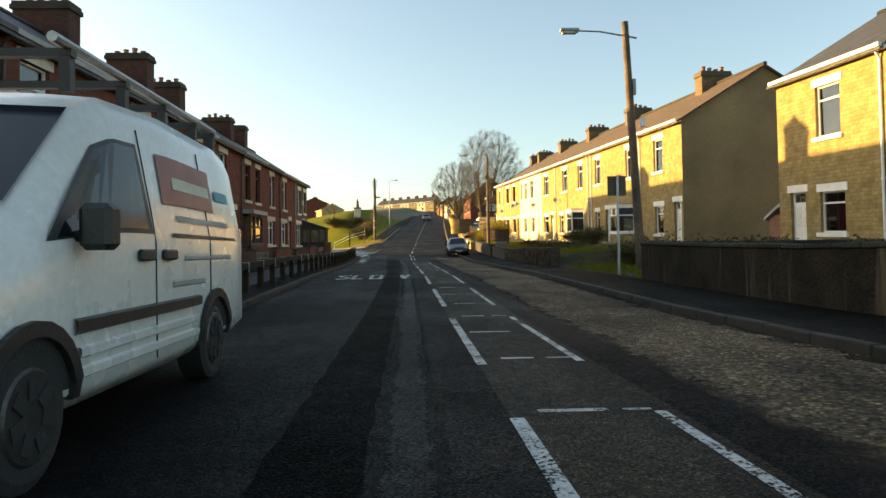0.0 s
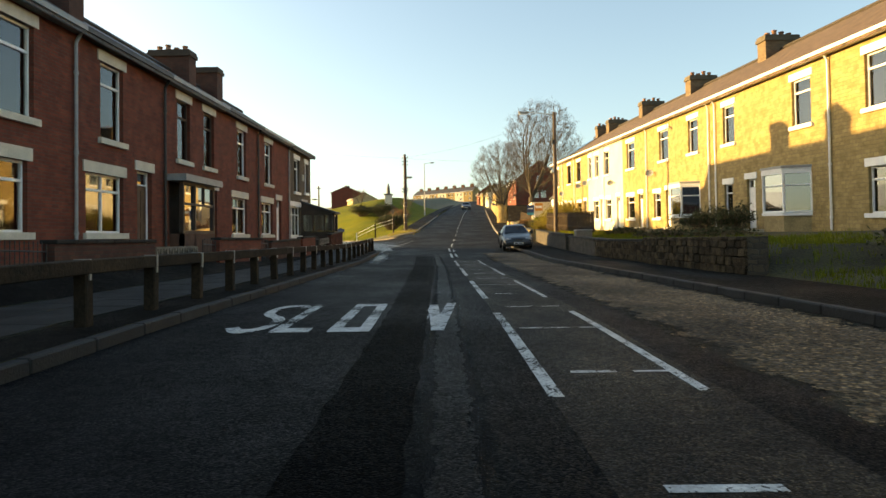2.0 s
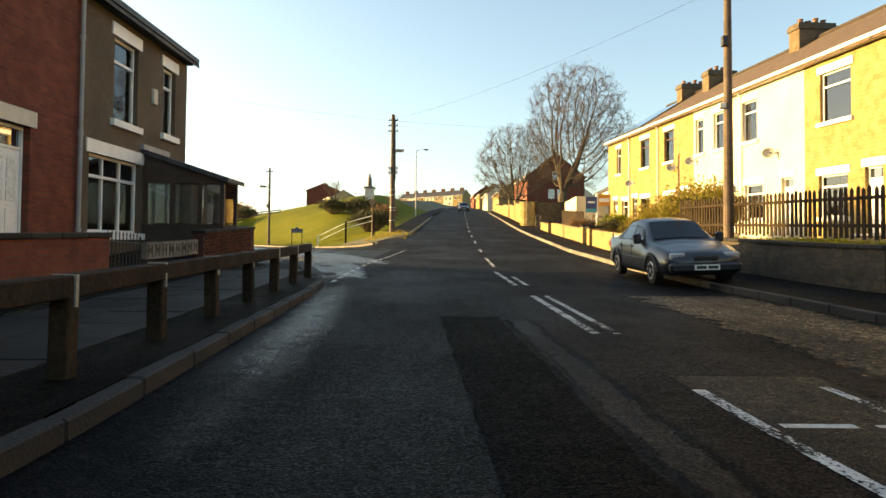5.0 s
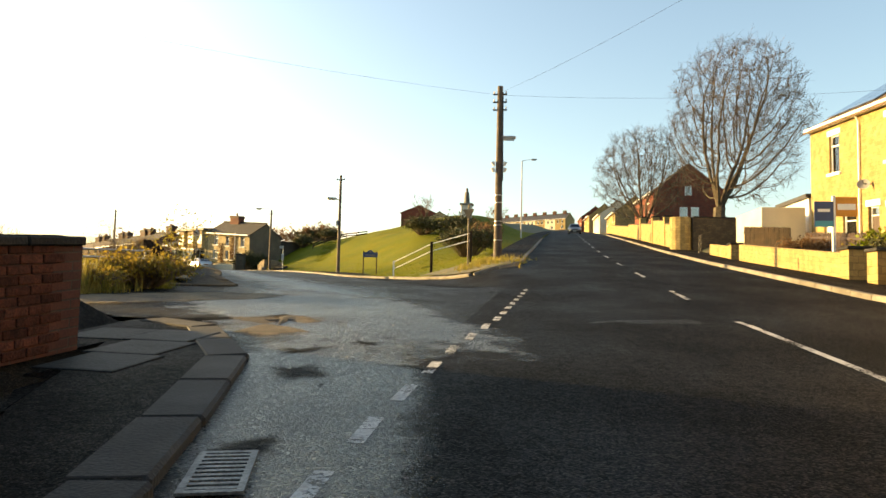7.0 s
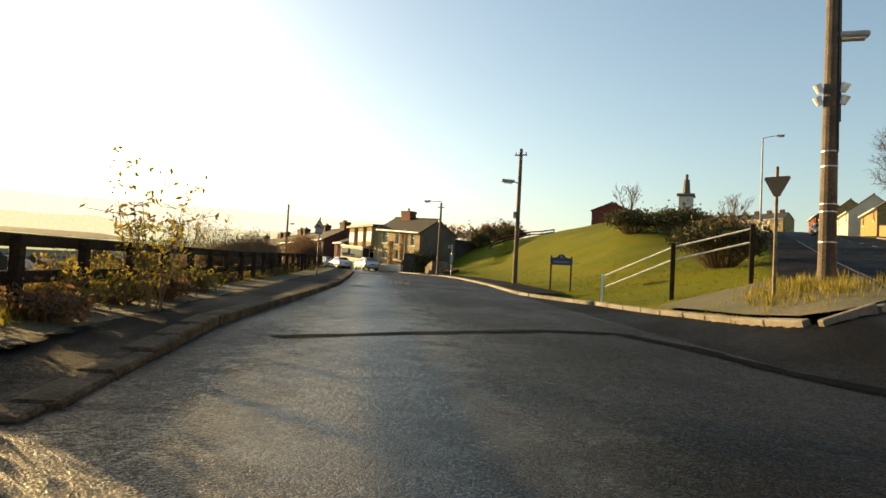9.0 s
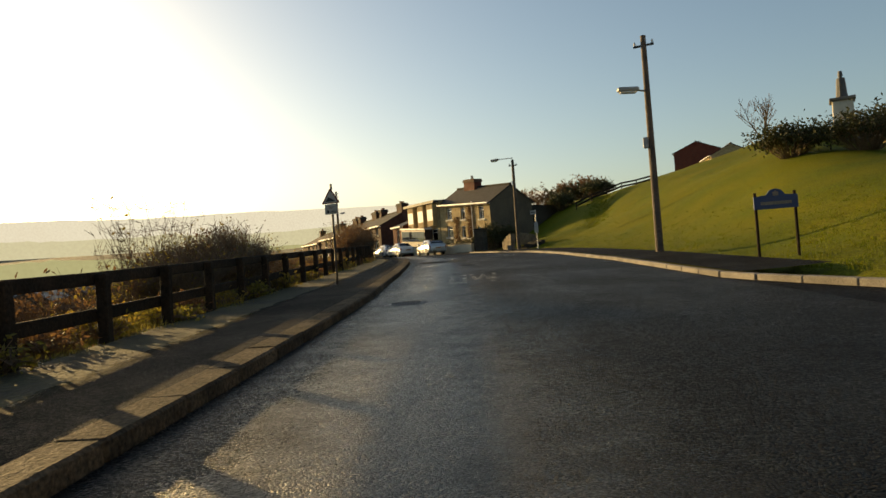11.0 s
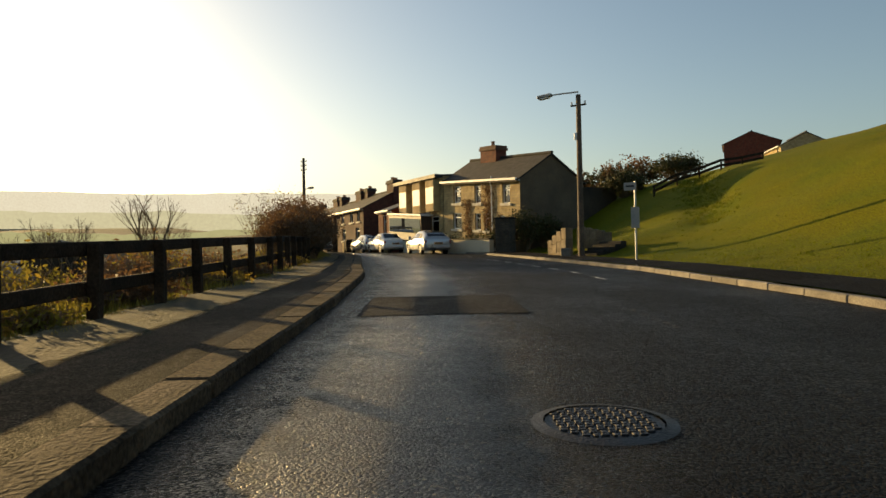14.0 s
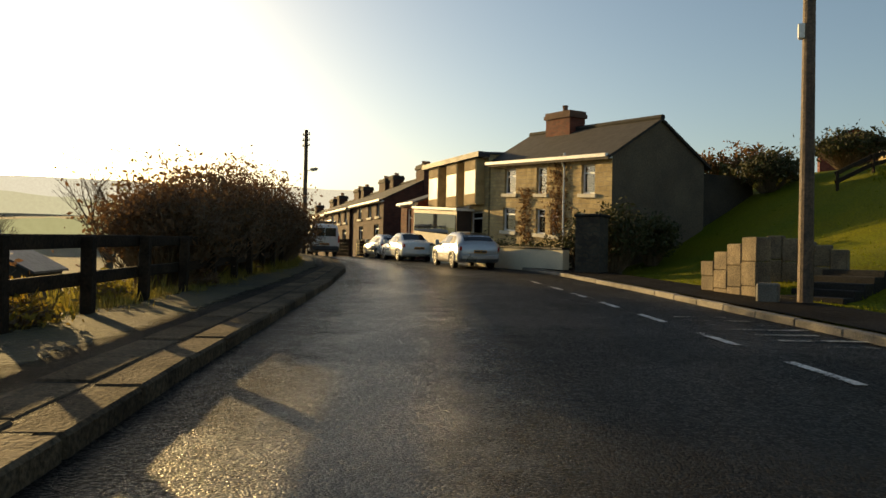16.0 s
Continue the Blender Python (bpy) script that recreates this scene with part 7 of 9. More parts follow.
# ---- vehicles ----
class Shell:
    """A car body lofted through stations along its length (+y is its front)."""

    def __init__(self, stations):
        self.st = sorted(stations)
        self.ys = [s[0] for s in self.st]

    def at(self, y):
        return [float(np.interp(y, self.ys, [s[i] for s in self.st])) for i in range(1, 7)]

    def ring(self, y):
        zl, wl, zb, wb, zr, wr = self.at(y)
        zm = zl + (zb - zl) * 0.45
        half = [(wl * 0.9, zl), (wl, zl + 0.1), (wb * 1.0, zm), (wb, zb), (wr + (wb - wr) * 0.12, zb + (zr - zb) * 0.82), (wr - 0.04, zr - 0.01), (wr * 0.5, zr + 0.018)]
        return [(x, y, z) for x, z in half] + [(0, y, zr + 0.025)] + [(-x, y, z) for x, z in half[::-1]]

    def mesh(self, material, parent, name="body"):
        ys = []
        for a, b in zip(self.ys, self.ys[1:]):
            n = max(1, int((b - a) / 0.14))
            ys += [a + (b - a) * i / n for i in range(n)]
        ys.append(self.ys[-1])
        bm = bmesh.new()
        rings = [[bm.verts.new(p) for p in self.ring(y)] for y in ys]
        m = len(rings[0])
        for r, q in zip(rings, rings[1:]):
            for i in range(m):
                bm.faces.new((r[i], r[(i + 1) % m], q[(i + 1) % m], q[i]))
        bm.faces.new(rings[0])
        bm.faces.new(rings[-1][::-1])
        return part(name, bm, material, parent, smooth=True)

    def side(self, y, t, s, lift=0.008):
        """A point on the glass side: t from belt to roof, s is +1 or -1."""
        zl, wl, zb, wb, zr, wr = self.at(y)
        x0, z0, x1, z1 = wb, zb, wr + (wb - wr) * 0.12, zb + (zr - zb) * 0.82
        return Vector((s * (x0 + (x1 - x0) * t + lift), y, z0 + (z1 - z0) * t))

    def side_pane(self, b0, b1, t0_, t1_, lo, hi, s, material, parent, name="side_window", lift=0.008):
        bm = bmesh.new()
        n = 6
        a = [bm.verts.new(self.side(b0 + (b1 - b0) * i / n, lo, s, lift)) for i in range(n + 1)]
        b = [bm.verts.new(self.side(t0_ + (t1_ - t0_) * i / n, hi, s, lift)) for i in range(n + 1)]
        for i in range(n):
            bm.faces.new((a[i], a[i + 1], b[i + 1], b[i]))
        return part(name, bm, material, parent)

    def low(self, y, h, s, lift=0.006):
        """A point on the lower flank at height h."""
        pts = self.ring(y)[:4]
        return Vector((s * (float(np.interp(h, [p[2] for p in pts], [p[0] for p in pts])) + lift), y, h))

    def low_strip(self, y0, y1, h0, h1, s, material, parent, name, lift=0.012, label=""):
        bm = bmesh.new()
        n = 8
        rows = [[bm.verts.new(self.low(y0 + (y1 - y0) * i / n, h, s, l)) for i in range(n + 1)] for h, l in ((h0, 0.0), (h0 + 0.01, lift), (h1 - 0.01, lift), (h1, 0.0))]
        for r, q in zip(rows, rows[1:]):
            for i in range(n):
                bm.faces.new((r[i], r[i + 1], q[i + 1], q[i]))
        return part(name, bm, material, parent, label)

    def screen(self, y0, y1, w, material, parent, name, lift=0.01):
        """Front or rear glass lying on the sloping top between two places."""
        bm = bmesh.new()
        rows = []
        for i in range(5):
            y = y0 + (y1 - y0) * i / 4
            zr, wr = self.at(y)[4], self.at(y)[5]
            rows.append([bm.verts.new((x * (wr - 0.03) * w, y, zr + 0.03 - 0.02 * x * x + lift)) for x in (-1, -0.5, 0, 0.5, 1)])
        for r, q in zip(rows, rows[1:]):
            for i in range(4):
                bm.faces.new((r[i], r[i + 1], q[i + 1], q[i]))
        return part(name, bm, material, parent)


def wheel(parent, x, y, r, w, metal=HUB):
    bm = bmesh.new()
    s = 1 if x > 0 else -1
    bm_tube(bm, (x - s * w, y, r), (x - s * 0.02, y, r), r, n=24)
    bm_tube(bm, (x - s * 0.02, y, r), (x, y, r), r, r * 0.86, n=24)
    wh = part("wheel", bm, TYRE, parent, "black tyre with a silver trim")
    bm = bmesh.new()
    bm_tube(bm, (x, y, r), (x + s * 0.012, y, r), r * 0.66, r * 0.62, n=24)
    part("rim", bm, metal, wh)
    # tyre-dark pieces stand in for the shade in the trim's openings
    for k in range(7):
        a = 2 * math.pi * k / 7
        m = Matrix.Translation((x + s * 0.013, y, r)) @ Matrix.Rotation(a, 4, "X")
        bm = bmesh.new()
        bm_box(bm, (-0.008, -0.035, r * 0.22), (0.008, 0.035, r * 0.52), m)
        part("hole_shade", bm, TYRE, wh)
    return wh


def arch(parent, shell, y, r, s, material=BLACKP):
    """Wheel arch: the well's shade as a dark patch on the flank, and a raised lip."""
    bm = bmesh.new()
    pts = []
    for k in range(13):
        a = math.pi * k / 12
        yy, zz = y + (r + 0.05) * math.cos(a), r + (r + 0.05) * math.sin(a)
        pts.append(shell.low(yy, max(zz, 0.3), s, 0.012))
    vs = [bm.verts.new(p) for p in pts]
    c = bm.verts.new(shell.low(y, r, s, 0.010))
    for i in range(12):
        bm.faces.new((c, vs[i], vs[i + 1]))
    part("wheel_well_shade", bm, TYRE, parent)
    bm = bmesh.new()
    rows = [[bm.verts.new(p + Vector((s * e, 0, 0)) + (p - Vector((p.x, y, r))).normalized() * g) for p in pts] for e, g in ((0.0, -0.03), (0.03, -0.03), (0.03, 0.04), (0.0, 0.04))]
    for a, b in zip(rows, rows[1:]):
        for i in range(12):
            bm.faces.new((a[i], a[i + 1], b[i + 1], b[i]))
    part("arch_lip", bm, material, parent)


def mirror(parent, x, y, z, material, s):
    bm = bmesh.new()
    bm_box(bm, (x, y - 0.07, z - 0.11), (x + s * 0.16, y + 0.07, z + 0.12), None, 0.03)
    bm_tube(bm, (x - s * 0.08, y, z - 0.05), (x + s * 0.02, y, z - 0.03), 0.03, n=6)
    return part("wing_mirror", bm, material, parent)


def number_plate(parent, y, z, s, white=True):
    boxpart("number_plate", (-0.26, y, z), (0.26, y + 0.012 * s, z + 0.115), WHITE if white else SIGN_ORANGE, parent)
    for i in range(2):
        boxpart("plate_bar", (-0.22 + 0.24 * i, y + 0.012 * s, z + 0.03), (-0.02 + 0.24 * i, y + 0.016 * s, z + 0.085), DARKMARK, parent)


def van_at(m, label, L=4.5, W=1.8, H=2.0, big=True, rack=True):
    v = thing("van", label, "van", m)
    k, w, h = L / 4.5, W / 1.8, H / 2.0
    sh = Shell([(y * k, a, b * w, c * h, d * w, e * h, f * w) for y, a, b, c, d, e, f in (
        (2.25, .36, .66, .80, .70, .84, .55), (2.12, .28, .80, .90, .83, .98, .70), (1.75, .25, .87, 1.00, .885, 1.10, .74), (1.35, .25, .89, 1.06, .90, 1.19, .77),
        (0.66, .25, .90, 1.10, .90, 1.80, .74), (0.38, .25, .90, 1.11, .90, 1.93, .75), (-0.5, .25, .90, 1.11, .90, 1.98, .77), (-1.8, .27, .90, 1.11, .90, 1.96, .77), (-2.18, .30, .89, 1.10, .89, 1.90, .76), (-2.25, .36, .86, 1.08, .86, 1.82, .72))])
    body = sh.mesh(CAR_WHITE, v)
    r = 0.32 * h if big else 0.29
    fy, ry = 1.42 * k, -1.24 * k
    for s in (1, -1):
        sh.side_pane(1.28 * k, 0.02 * k, 0.62 * k, 0.05 * k, 0.04, 0.86, s, BLACKP, v, "door_frame_shade", 0.005)
        sh.side_pane(0.92 * k, 0.10 * k, 0.60 * k, 0.10 * k, 0.08, 0.82, s, CAR_GLASS, v, "side_window", 0.010)
        sh.side_pane(1.18 * k, 0.97 * k, 0.72 * k, 0.66 * k, 0.08, 0.70, s, CAR_GLASS, v, "quarter_window", 0.010)
        sh.low_strip(1.05 * k, -0.85 * k, 0.62 * h, 0.70 * h, s, BLACKP, v, "rub_strip", 0.03, "black rubbing strip")
        sh.low_strip(1.0 * k, -0.8 * k, 0.40 * h, 0.46 * h, s, CAR_WHITE, v, "flank_rib", 0.02)
        sh.low_strip(1.0 * k, -0.8 * k, 0.50 * h, 0.56 * h, s, CAR_WHITE, v, "flank_rib", 0.02)
        for y in (fy, ry):
            arch(v, sh, y, r, s)
            wheel(v, s * (0.90 * w), y, r, 0.2)
        for y in (0.18 * k, -0.2 * k):
            p = sh.low(y, 1.0 * h, s, 0.02)
            boxpart("door_handle", (p.x - 0.02, y - 0.11, p.z - 0.03), (p.x + 0.02, y + 0.11, p.z + 0.04), BLACKP, v, None, 0.012)
        for y in (0.0, -1.15 * k):
            bm = bmesh.new()
            a = [sh.low(y, 0.35 + (1.08 * h - 0.35) * i / 6, s, 0.003) for i in range(7)] + [sh.side(y, t / 4, s, 0.003) for t in range(1, 5)]
            for p, q in zip(a, a[1:]):
                bm_tube(bm, p, q, 0.006, n=4)
            part("door_seam", bm, DARKMARK, v)
        sh.side_pane(-0.3 * k, -1.9 * k, -0.3 * k, -1.9 * k, 0.02, 0.06, s, BLACKP, v, "slide_track", 0.012)
        mirror(v, s * 0.93 * w, 1.0 * k, 1.14 * h, BLACKP, s)
        if big:
            sh.side_pane(-0.22, -1.35, -0.22, -1.35, 0.34, 0.82, s, LOGO_RED, v, "livery_panel", 0.010)
            sh.side_pane(-0.45, -1.28, -0.45, -1.28, 0.50, 0.62, s, CREAM, v, "livery_bar", 0.013)
            sh.side_pane(-1.45, -1.85, -1.45, -1.85, 0.50, 0.62, s, SIGN_CYAN, v, "livery_bar", 0.013)
            sh.side_pane(-0.45, -1.75, -0.45, -1.75, 0.18, 0.24, s, GREYP, v, "livery_bar", 0.011)
            sh.low_strip(-0.55, -1.75, 0.96, 1.0, s, GREYP, v, "livery_bar", 0.008)
            sh.low_strip(-0.30, -1.0, 0.78, 0.83, s, GREYP, v, "livery_bar", 0.008)
    sh.screen(1.30 * k, 0.68 * k, 0.98, CAR_GLASS, v, "windscreen")
    for s in (1, -1):
        boxpart("head_lamp", (s * 0.52 * w, 2.08 * k, 0.72 * h), (s * 0.80 * w, 2.20 * k, 0.92 * h), LAMP_CLEAR, v, None, 0.03)
        boxpart("tail_lamp", (s * 0.78 * w, -2.28 * k, 0.85 * h), (s * 0.87 * w, -2.15 * k, 1.25 * h), LAMP_RED, v, None, 0.015)
    boxpart("front_bumper", (-0.78 * w, 2.12 * k, 0.34), (0.78 * w, 2.32 * k, 0.60), BLACKP, v, None, 0.05)
    boxpart("rear_bumper", (-0.84 * w, -2.36 * k, 0.34), (0.84 * w, -2.2 * k, 0.58), BLACKP, v, None, 0.04)
    boxpart("grille", (-0.42 * w, 2.2 * k, 0.66 * h), (0.42 * w, 2.275 * k, 0.80 * h), BLACKP, v, None, 0.02)
    for a, b in ((-0.66, -0.03), (0.03, 0.66)):
        boxpart("rear_window", (a * w, -2.275 * k, 1.22 * h), (b * w, -2.245 * k, 1.72 * h), CAR_GLASS, v, None, 0.008)
    boxpart("rear_seam", (-0.008, -2.268 * k, 0.6 * h), (0.008, -2.25 * k, 1.8 * h), DARKMARK, v)
    number_plate(v, 2.33 * k, 0.42, 1)
    number_plate(v, -2.30 * k, 0.68 * h, -1, False)
    if rack:
        rk = None
        for s in (1, -1):
            bm = bmesh.new()
            bm_tube(bm, (s * 0.66 * w, 0.75 * k, 2.16 * h), (s * 0.66 * w, -2.1 * k, 2.16 * h), 0.03, n=8)
            rk = part("rack_rail", bm, GALV, v)
        for y in (0.6, -0.1, -0.8, -1.5, -2.0):
            boxpart("rack_bar", (-0.70 * w, y * k - 0.03, 2.09 * h), (0.70 * w, y * k + 0.03, 2.135 * h), BLACKP, v)
            for s in (1, -1):
                boxpart("rack_foot", (s * 0.66 * w - 0.03, y * k - 0.03, 1.9 * h), (s * 0.66 * w + 0.03, y * k + 0.03, 2.1 * h), BLACKP, v)
        bm = bmesh.new()
        bm_tube(bm, (0.45 * w, 1.1 * k, 2.19 * h), (0.45 * w, -2.1 * k, 2.19 * h), 0.07, n=10)
        part("roof_tube", bm, GREYP, v, "grey tube lashed on the rack")
    return v


def car_at(m, label, paint, estate=False, L=4.4):
    c = thing("car", label, "car", m)
    k = L / 4.5
    tail = ((-1.1, .2, .85, .90, .85, 1.36, .58), (-1.75, .22, .85, .92, .84, 1.22, .60), (-2.12, .25, .83, .93, .82, 1.0, .66)) if estate else \
           ((-0.95, .2, .85, .90, .85, 1.34, .57), (-1.5, .22, .85, .92, .84, 1.02, .62), (-2.08, .25, .83, .91, .81, .95, .66))
    sh = Shell([(y * k, a, b, d, e, f, g) for y, a, b, d, e, f, g in (
        (2.25, .34, .58, .58, .60, .61, .45), (2.10, .24, .76, .66, .77, .70, .62), (1.55, .2, .84, .78, .84, .82, .68), (1.02, .2, .85, .86, .85, .91, .70),
        (0.28, .2, .85, .89, .85, 1.33, .58), (-0.2, .2, .85, .90, .85, 1.40, .59), *tail, (-2.25, .36, .70, .85, .70, .88, .55))])
    sh.mesh(paint, c)
    r = 0.30
    for s in (1, -1):
        back = -1.55 if estate else -1.2
        sh.side_pane(0.92 * k, back * k, 0.38 * k, (back + 0.35) * k, 0.05, 0.90, s, BLACKP, c, "window_trim", 0.006)
        sh.side_pane(0.78 * k, 0.0, 0.36 * k, 0.0, 0.10, 0.84, s, CAR_GLASS, c, "side_window", 0.011)
        sh.side_pane(-0.07 * k, -0.82 * k, -0.07 * k, -0.78 * k, 0.10, 0.84, s, CAR_GLASS, c, "side_window", 0.011)
        for y in (1.36 * k, -1.28 * k):
            arch(c, sh, y, r, s, paint)
            wheel(c, s * 0.85, y, r, 0.18, ALLOY)
        sh.low_strip(0.95 * k, -0.9 * k, 0.50, 0.55, s, BLACKP, c, "rub_strip", 0.02)
        for y in (-0.02, -0.9):
            p = sh.low(y * k, 0.78, s, 0.015)
            boxpart("door_handle", (p.x - 0.015, y * k - 0.09, p.z - 0.02), (p.x + 0.015, y * k + 0.09, p.z + 0.025), paint, c, None, 0.01)
        mirror(c, s * 0.86, 0.72 * k, 0.96, paint, s)
        boxpart("head_lamp", (s * 0.40, 2.08 * k, 0.56), (s * 0.72, 2.20 * k, 0.70), LAMP_CLEAR, c, None, 0.03)
        boxpart("tail_lamp", (s * 0.55, -2.24 * k, 0.68), (s * 0.80, -2.10 * k, 0.84), LAMP_RED, c, None, 0.02)
        for y in (0.0, -0.85):
            bm = bmesh.new()
            a = [sh.low(y * k, 0.3 + 0.55 * i / 5, s, 0.003) for i in range(6)]
            for p, q in zip(a, a[1:]):
                bm_tube(bm, p, q, 0.005, n=4)
            part("door_seam", bm, DARKMARK, c)
    sh.screen(0.96 * k, 0.32 * k, 0.96, CAR_GLASS, c, "windscreen")
    sh.screen(-2.05 * k if estate else -1.46 * k, -1.15 * k if estate else -0.98 * k, 0.95, CAR_GLASS, c, "rear_window")
    boxpart("grille", (-0.25, 2.17 * k, 0.54), (0.25, 2.27 * k, 0.64), BLACKP, c, None, 0.02)
    boxpart("front_bumper", (-0.74, 2.1 * k, 0.30), (0.74, 2.29 * k, 0.50), paint, c, None, 0.05)
    boxpart("rear_bumper", (-0.76, -2.29 * k, 0.34), (0.76, -2.1 * k, 0.56), paint, c, None, 0.05)
    number_plate(c, 2.30 * k, 0.35, 1)
    number_plate(c, -2.30 * k, 0.6, -1, False)
    return c


def on_road(x, y, ang, roll=0.0, lift=0.0):
    """Pose on the road: ang is the way the front points, degrees left of +y."""
    d = Vector((math.sin(radians(-ang)), math.cos(radians(ang))))
    s = (land(x + d.x, y + d.y) - land(x - d.x, y - d.y)) / 2
    return Matrix.Translation((x, y, land(x, y) + lift)) @ Matrix.Rotation(radians(ang), 4, "Z") @ Matrix.Rotation(math.atan(s), 4, "X") @ Matrix.Rotation(radians(roll), 4, "Y")


van_at(on_road(-2.57, 4.35, 180.5), "white panel van with a roof rack parked facing against the lane")
car_at(on_road(2.95, 50.0, 180.0, 2.0, 0.04) @ Matrix.Diagonal((0.90, 0.96, 0.91, 1)), "dark blue-grey saloon car parked by the kerb", CAR_GREY)
van_at(on_road(-55.0, 125.36, 54.0), "small white van with a roof rack on the valley side", 4.1, 1.7, 1.85, False)
car_at(on_road(-40.35, 117.85, 50.0) @ Matrix.Diagonal((0.92, 0.92, 0.92, 1)), "silver hatchback parked beside a low wall", CAR_SILVER, True, 4.0)
car_at(on_road(-46.3, 122.3, 54.0) @ Matrix.Diagonal((0.92, 0.95, 0.92, 1)), "white saloon car parked before the shops", CAR_WHITE, False, 4.1)
car_at(on_road(-50.4, 125.8, 56.0) @ Matrix.Diagonal((0.92, 0.95, 0.92, 1)), "silver hatchback parked before the shops", CAR_SILVER, True, 3.9)
car_at(on_road(-60.5, 129.6, 52.0), "dark car parked down the side road", CAR_GREY, False, 4.2)


def timber_box(m):
    """A slatted timber bin store with a lid."""
    b = thing("timber_bin", "brown slatted timber bin box beside the footway", "bin", m, group="bin boxes")
    for i in range(5):
        for y in (-0.36, 0.34):
            boxpart("slat", (-0.40, y, 0.04 + 0.2 * i), (0.40, y + 0.025, 0.22 + 0.2 * i), TIMBER, b, None, 0.004)
        for x in (-0.40, 0.375):
            boxpart("slat", (x, -0.33, 0.04 + 0.2 * i), (x + 0.025, 0.335, 0.22 + 0.2 * i), TIMBER, b, None, 0.004)
    boxpart("lid", (-0.44, -0.41, 1.045), (0.44, 0.41, 1.085), TIMBER, b, None, 0.01)


timber_box(on_road(-55.3, 127.8, 40.0))
timber_box(on_road(-54.2, 128.6, 55.0))

# ---- plants ----
rnd = random.Random(7)


def leaf_mesh(points, size, material, name, parent, flat=0.0):
    """Small leaves, each a bent pair of triangles, as one mesh."""
    verts, faces = [], []
    for p in points:
        s = size * (0.6 + 0.8 * rnd.random())
        a = Vector((rnd.gauss(0, 1), rnd.gauss(0, 1), rnd.gauss(0, 1) * (1 - flat))).normalized()
        b = a.cross(Vector((rnd.gauss(0, 1), rnd.gauss(0, 1), rnd.gauss(0, 1)))).normalized()
        k = len(verts)
        verts += [p - a * s, p + b * s * 0.45, p + a * s, p - b * s * 0.45]
        faces += [(k, k + 1, k + 2), (k, k + 2, k + 3)]
    me = bpy.data.meshes.new(name)
    me.from_pydata(verts, [], faces)
    me.materials.append(material)
    ob = new(name, me)
    ob.parent = parent
    return ob


def twig_mesh(segs, material, name, parent, sides=3):
    """Thin tapering twigs as one mesh: segs of (a, b, ra, rb)."""
    verts, faces = [], []
    for a, b, ra, rb in segs:
        d = b - a
        if d.length < 1e-5:
            continue
        q = d.to_track_quat("Z", "Y").to_matrix()
        k = len(verts)
        for c, r in ((a, ra), (b, rb)):
            for i in range(sides):
                t = 2 * math.pi * i / sides
                verts.append(c + q @ Vector((r * math.cos(t), r * math.sin(t), 0)))
        for i in range(sides):
            j = (i + 1) % sides
            faces.append((k + i, k + j, k + sides + j, k + sides + i))
    me = bpy.data.meshes.new(name)
    me.from_pydata(verts, [], faces)
    me.materials.append(material)
    ob = new(name, me)
    ob.parent = parent
    return ob


def bare_tree(x, y, h, spread, label, trunk_h=0.14, seed=1, base=None, levels=6, limbs=5):
    """A leafless tree: short trunk and rising limbs as one mesh, the fan of fine twigs as another."""
    r = random.Random(seed)
    z = terrain(x, y) if base is None else base
    t = thing("tree", label, "tree", Matrix.Translation((x, y, z)))
    thick, thin = [], []

    def grow(p, d, length, rad, lev):
        n = 4 if lev < 3 else 3
        for i in range(n):
            d = (d + Vector((r.gauss(0, 0.07), r.gauss(0, 0.07), 0.05 if lev < 4 else 0.02))).normalized()
            q = p + d * (length / n)
            r1 = rad * (1 - 0.4 * (i + 1) / n)
            (thick if rad > 0.05 else thin).append((p, q, rad * (1 - 0.4 * i / n), r1))
            if lev < levels and i > 0 and (lev > 0):
                a = r.random() * 6.28
                side = Vector((math.cos(a), math.sin(a), 0.15))
                k = 0.45 + 0.3 * r.random()
                grow(q, (d * 0.75 + side * k).normalized(), length * (0.42 + 0.22 * r.random()), r1 * 0.5, lev + 1)
            p = q
        if lev == levels:
            side = Vector((r.gauss(0, 1), r.gauss(0, 1), 0.4)).normalized()
            b0 = p - d * length * 0.4
            thin.append((b0, b0 + (d + side * 0.8).normalized() * (0.022 * h * (0.6 + 0.6 * r.random())), 0.005, 0.004))
        if lev < levels:
            for i in range(2):
                side = Vector((r.gauss(0, 1), r.gauss(0, 1), 0.2)).normalized()
                grow(p, (d + side * (0.28 + 0.25 * r.random())).normalized(), length * (0.5 + 0.2 * r.random()), rad * 0.5, lev + 1)

    th = h * trunk_h
    thick.append((Vector((0, 0, -0.3)), Vector((0, 0, th)), h * 0.034, h * 0.028))
    ph = r.random() * 6.28
    for i in range(limbs):
        a = ph + 6.28 * i / limbs + r.gauss(0, 0.25)
        tip = spread * (0.55 + 0.45 * r.random()) * (0.25 if i == 0 else 1)
        d = Vector((math.cos(a) * tip, math.sin(a) * tip, 1)).normalized()
        grow(Vector((0, 0, th * (0.75 + 0.25 * r.random()))), d, h * 0.40, h * 0.016, 1)
    top = max(b.z for a, b, c, d in thick + thin)
    f = h / top
    sc = lambda L: [(a * f, b * f, max(c, 0.006), max(d, 0.0045)) for a, b, c, d in L]
    twig_mesh(sc(thick), BARK, "trunk", t, 7)
    twig_mesh(sc(thin), TWIG, "crown", t, 3)
    return t


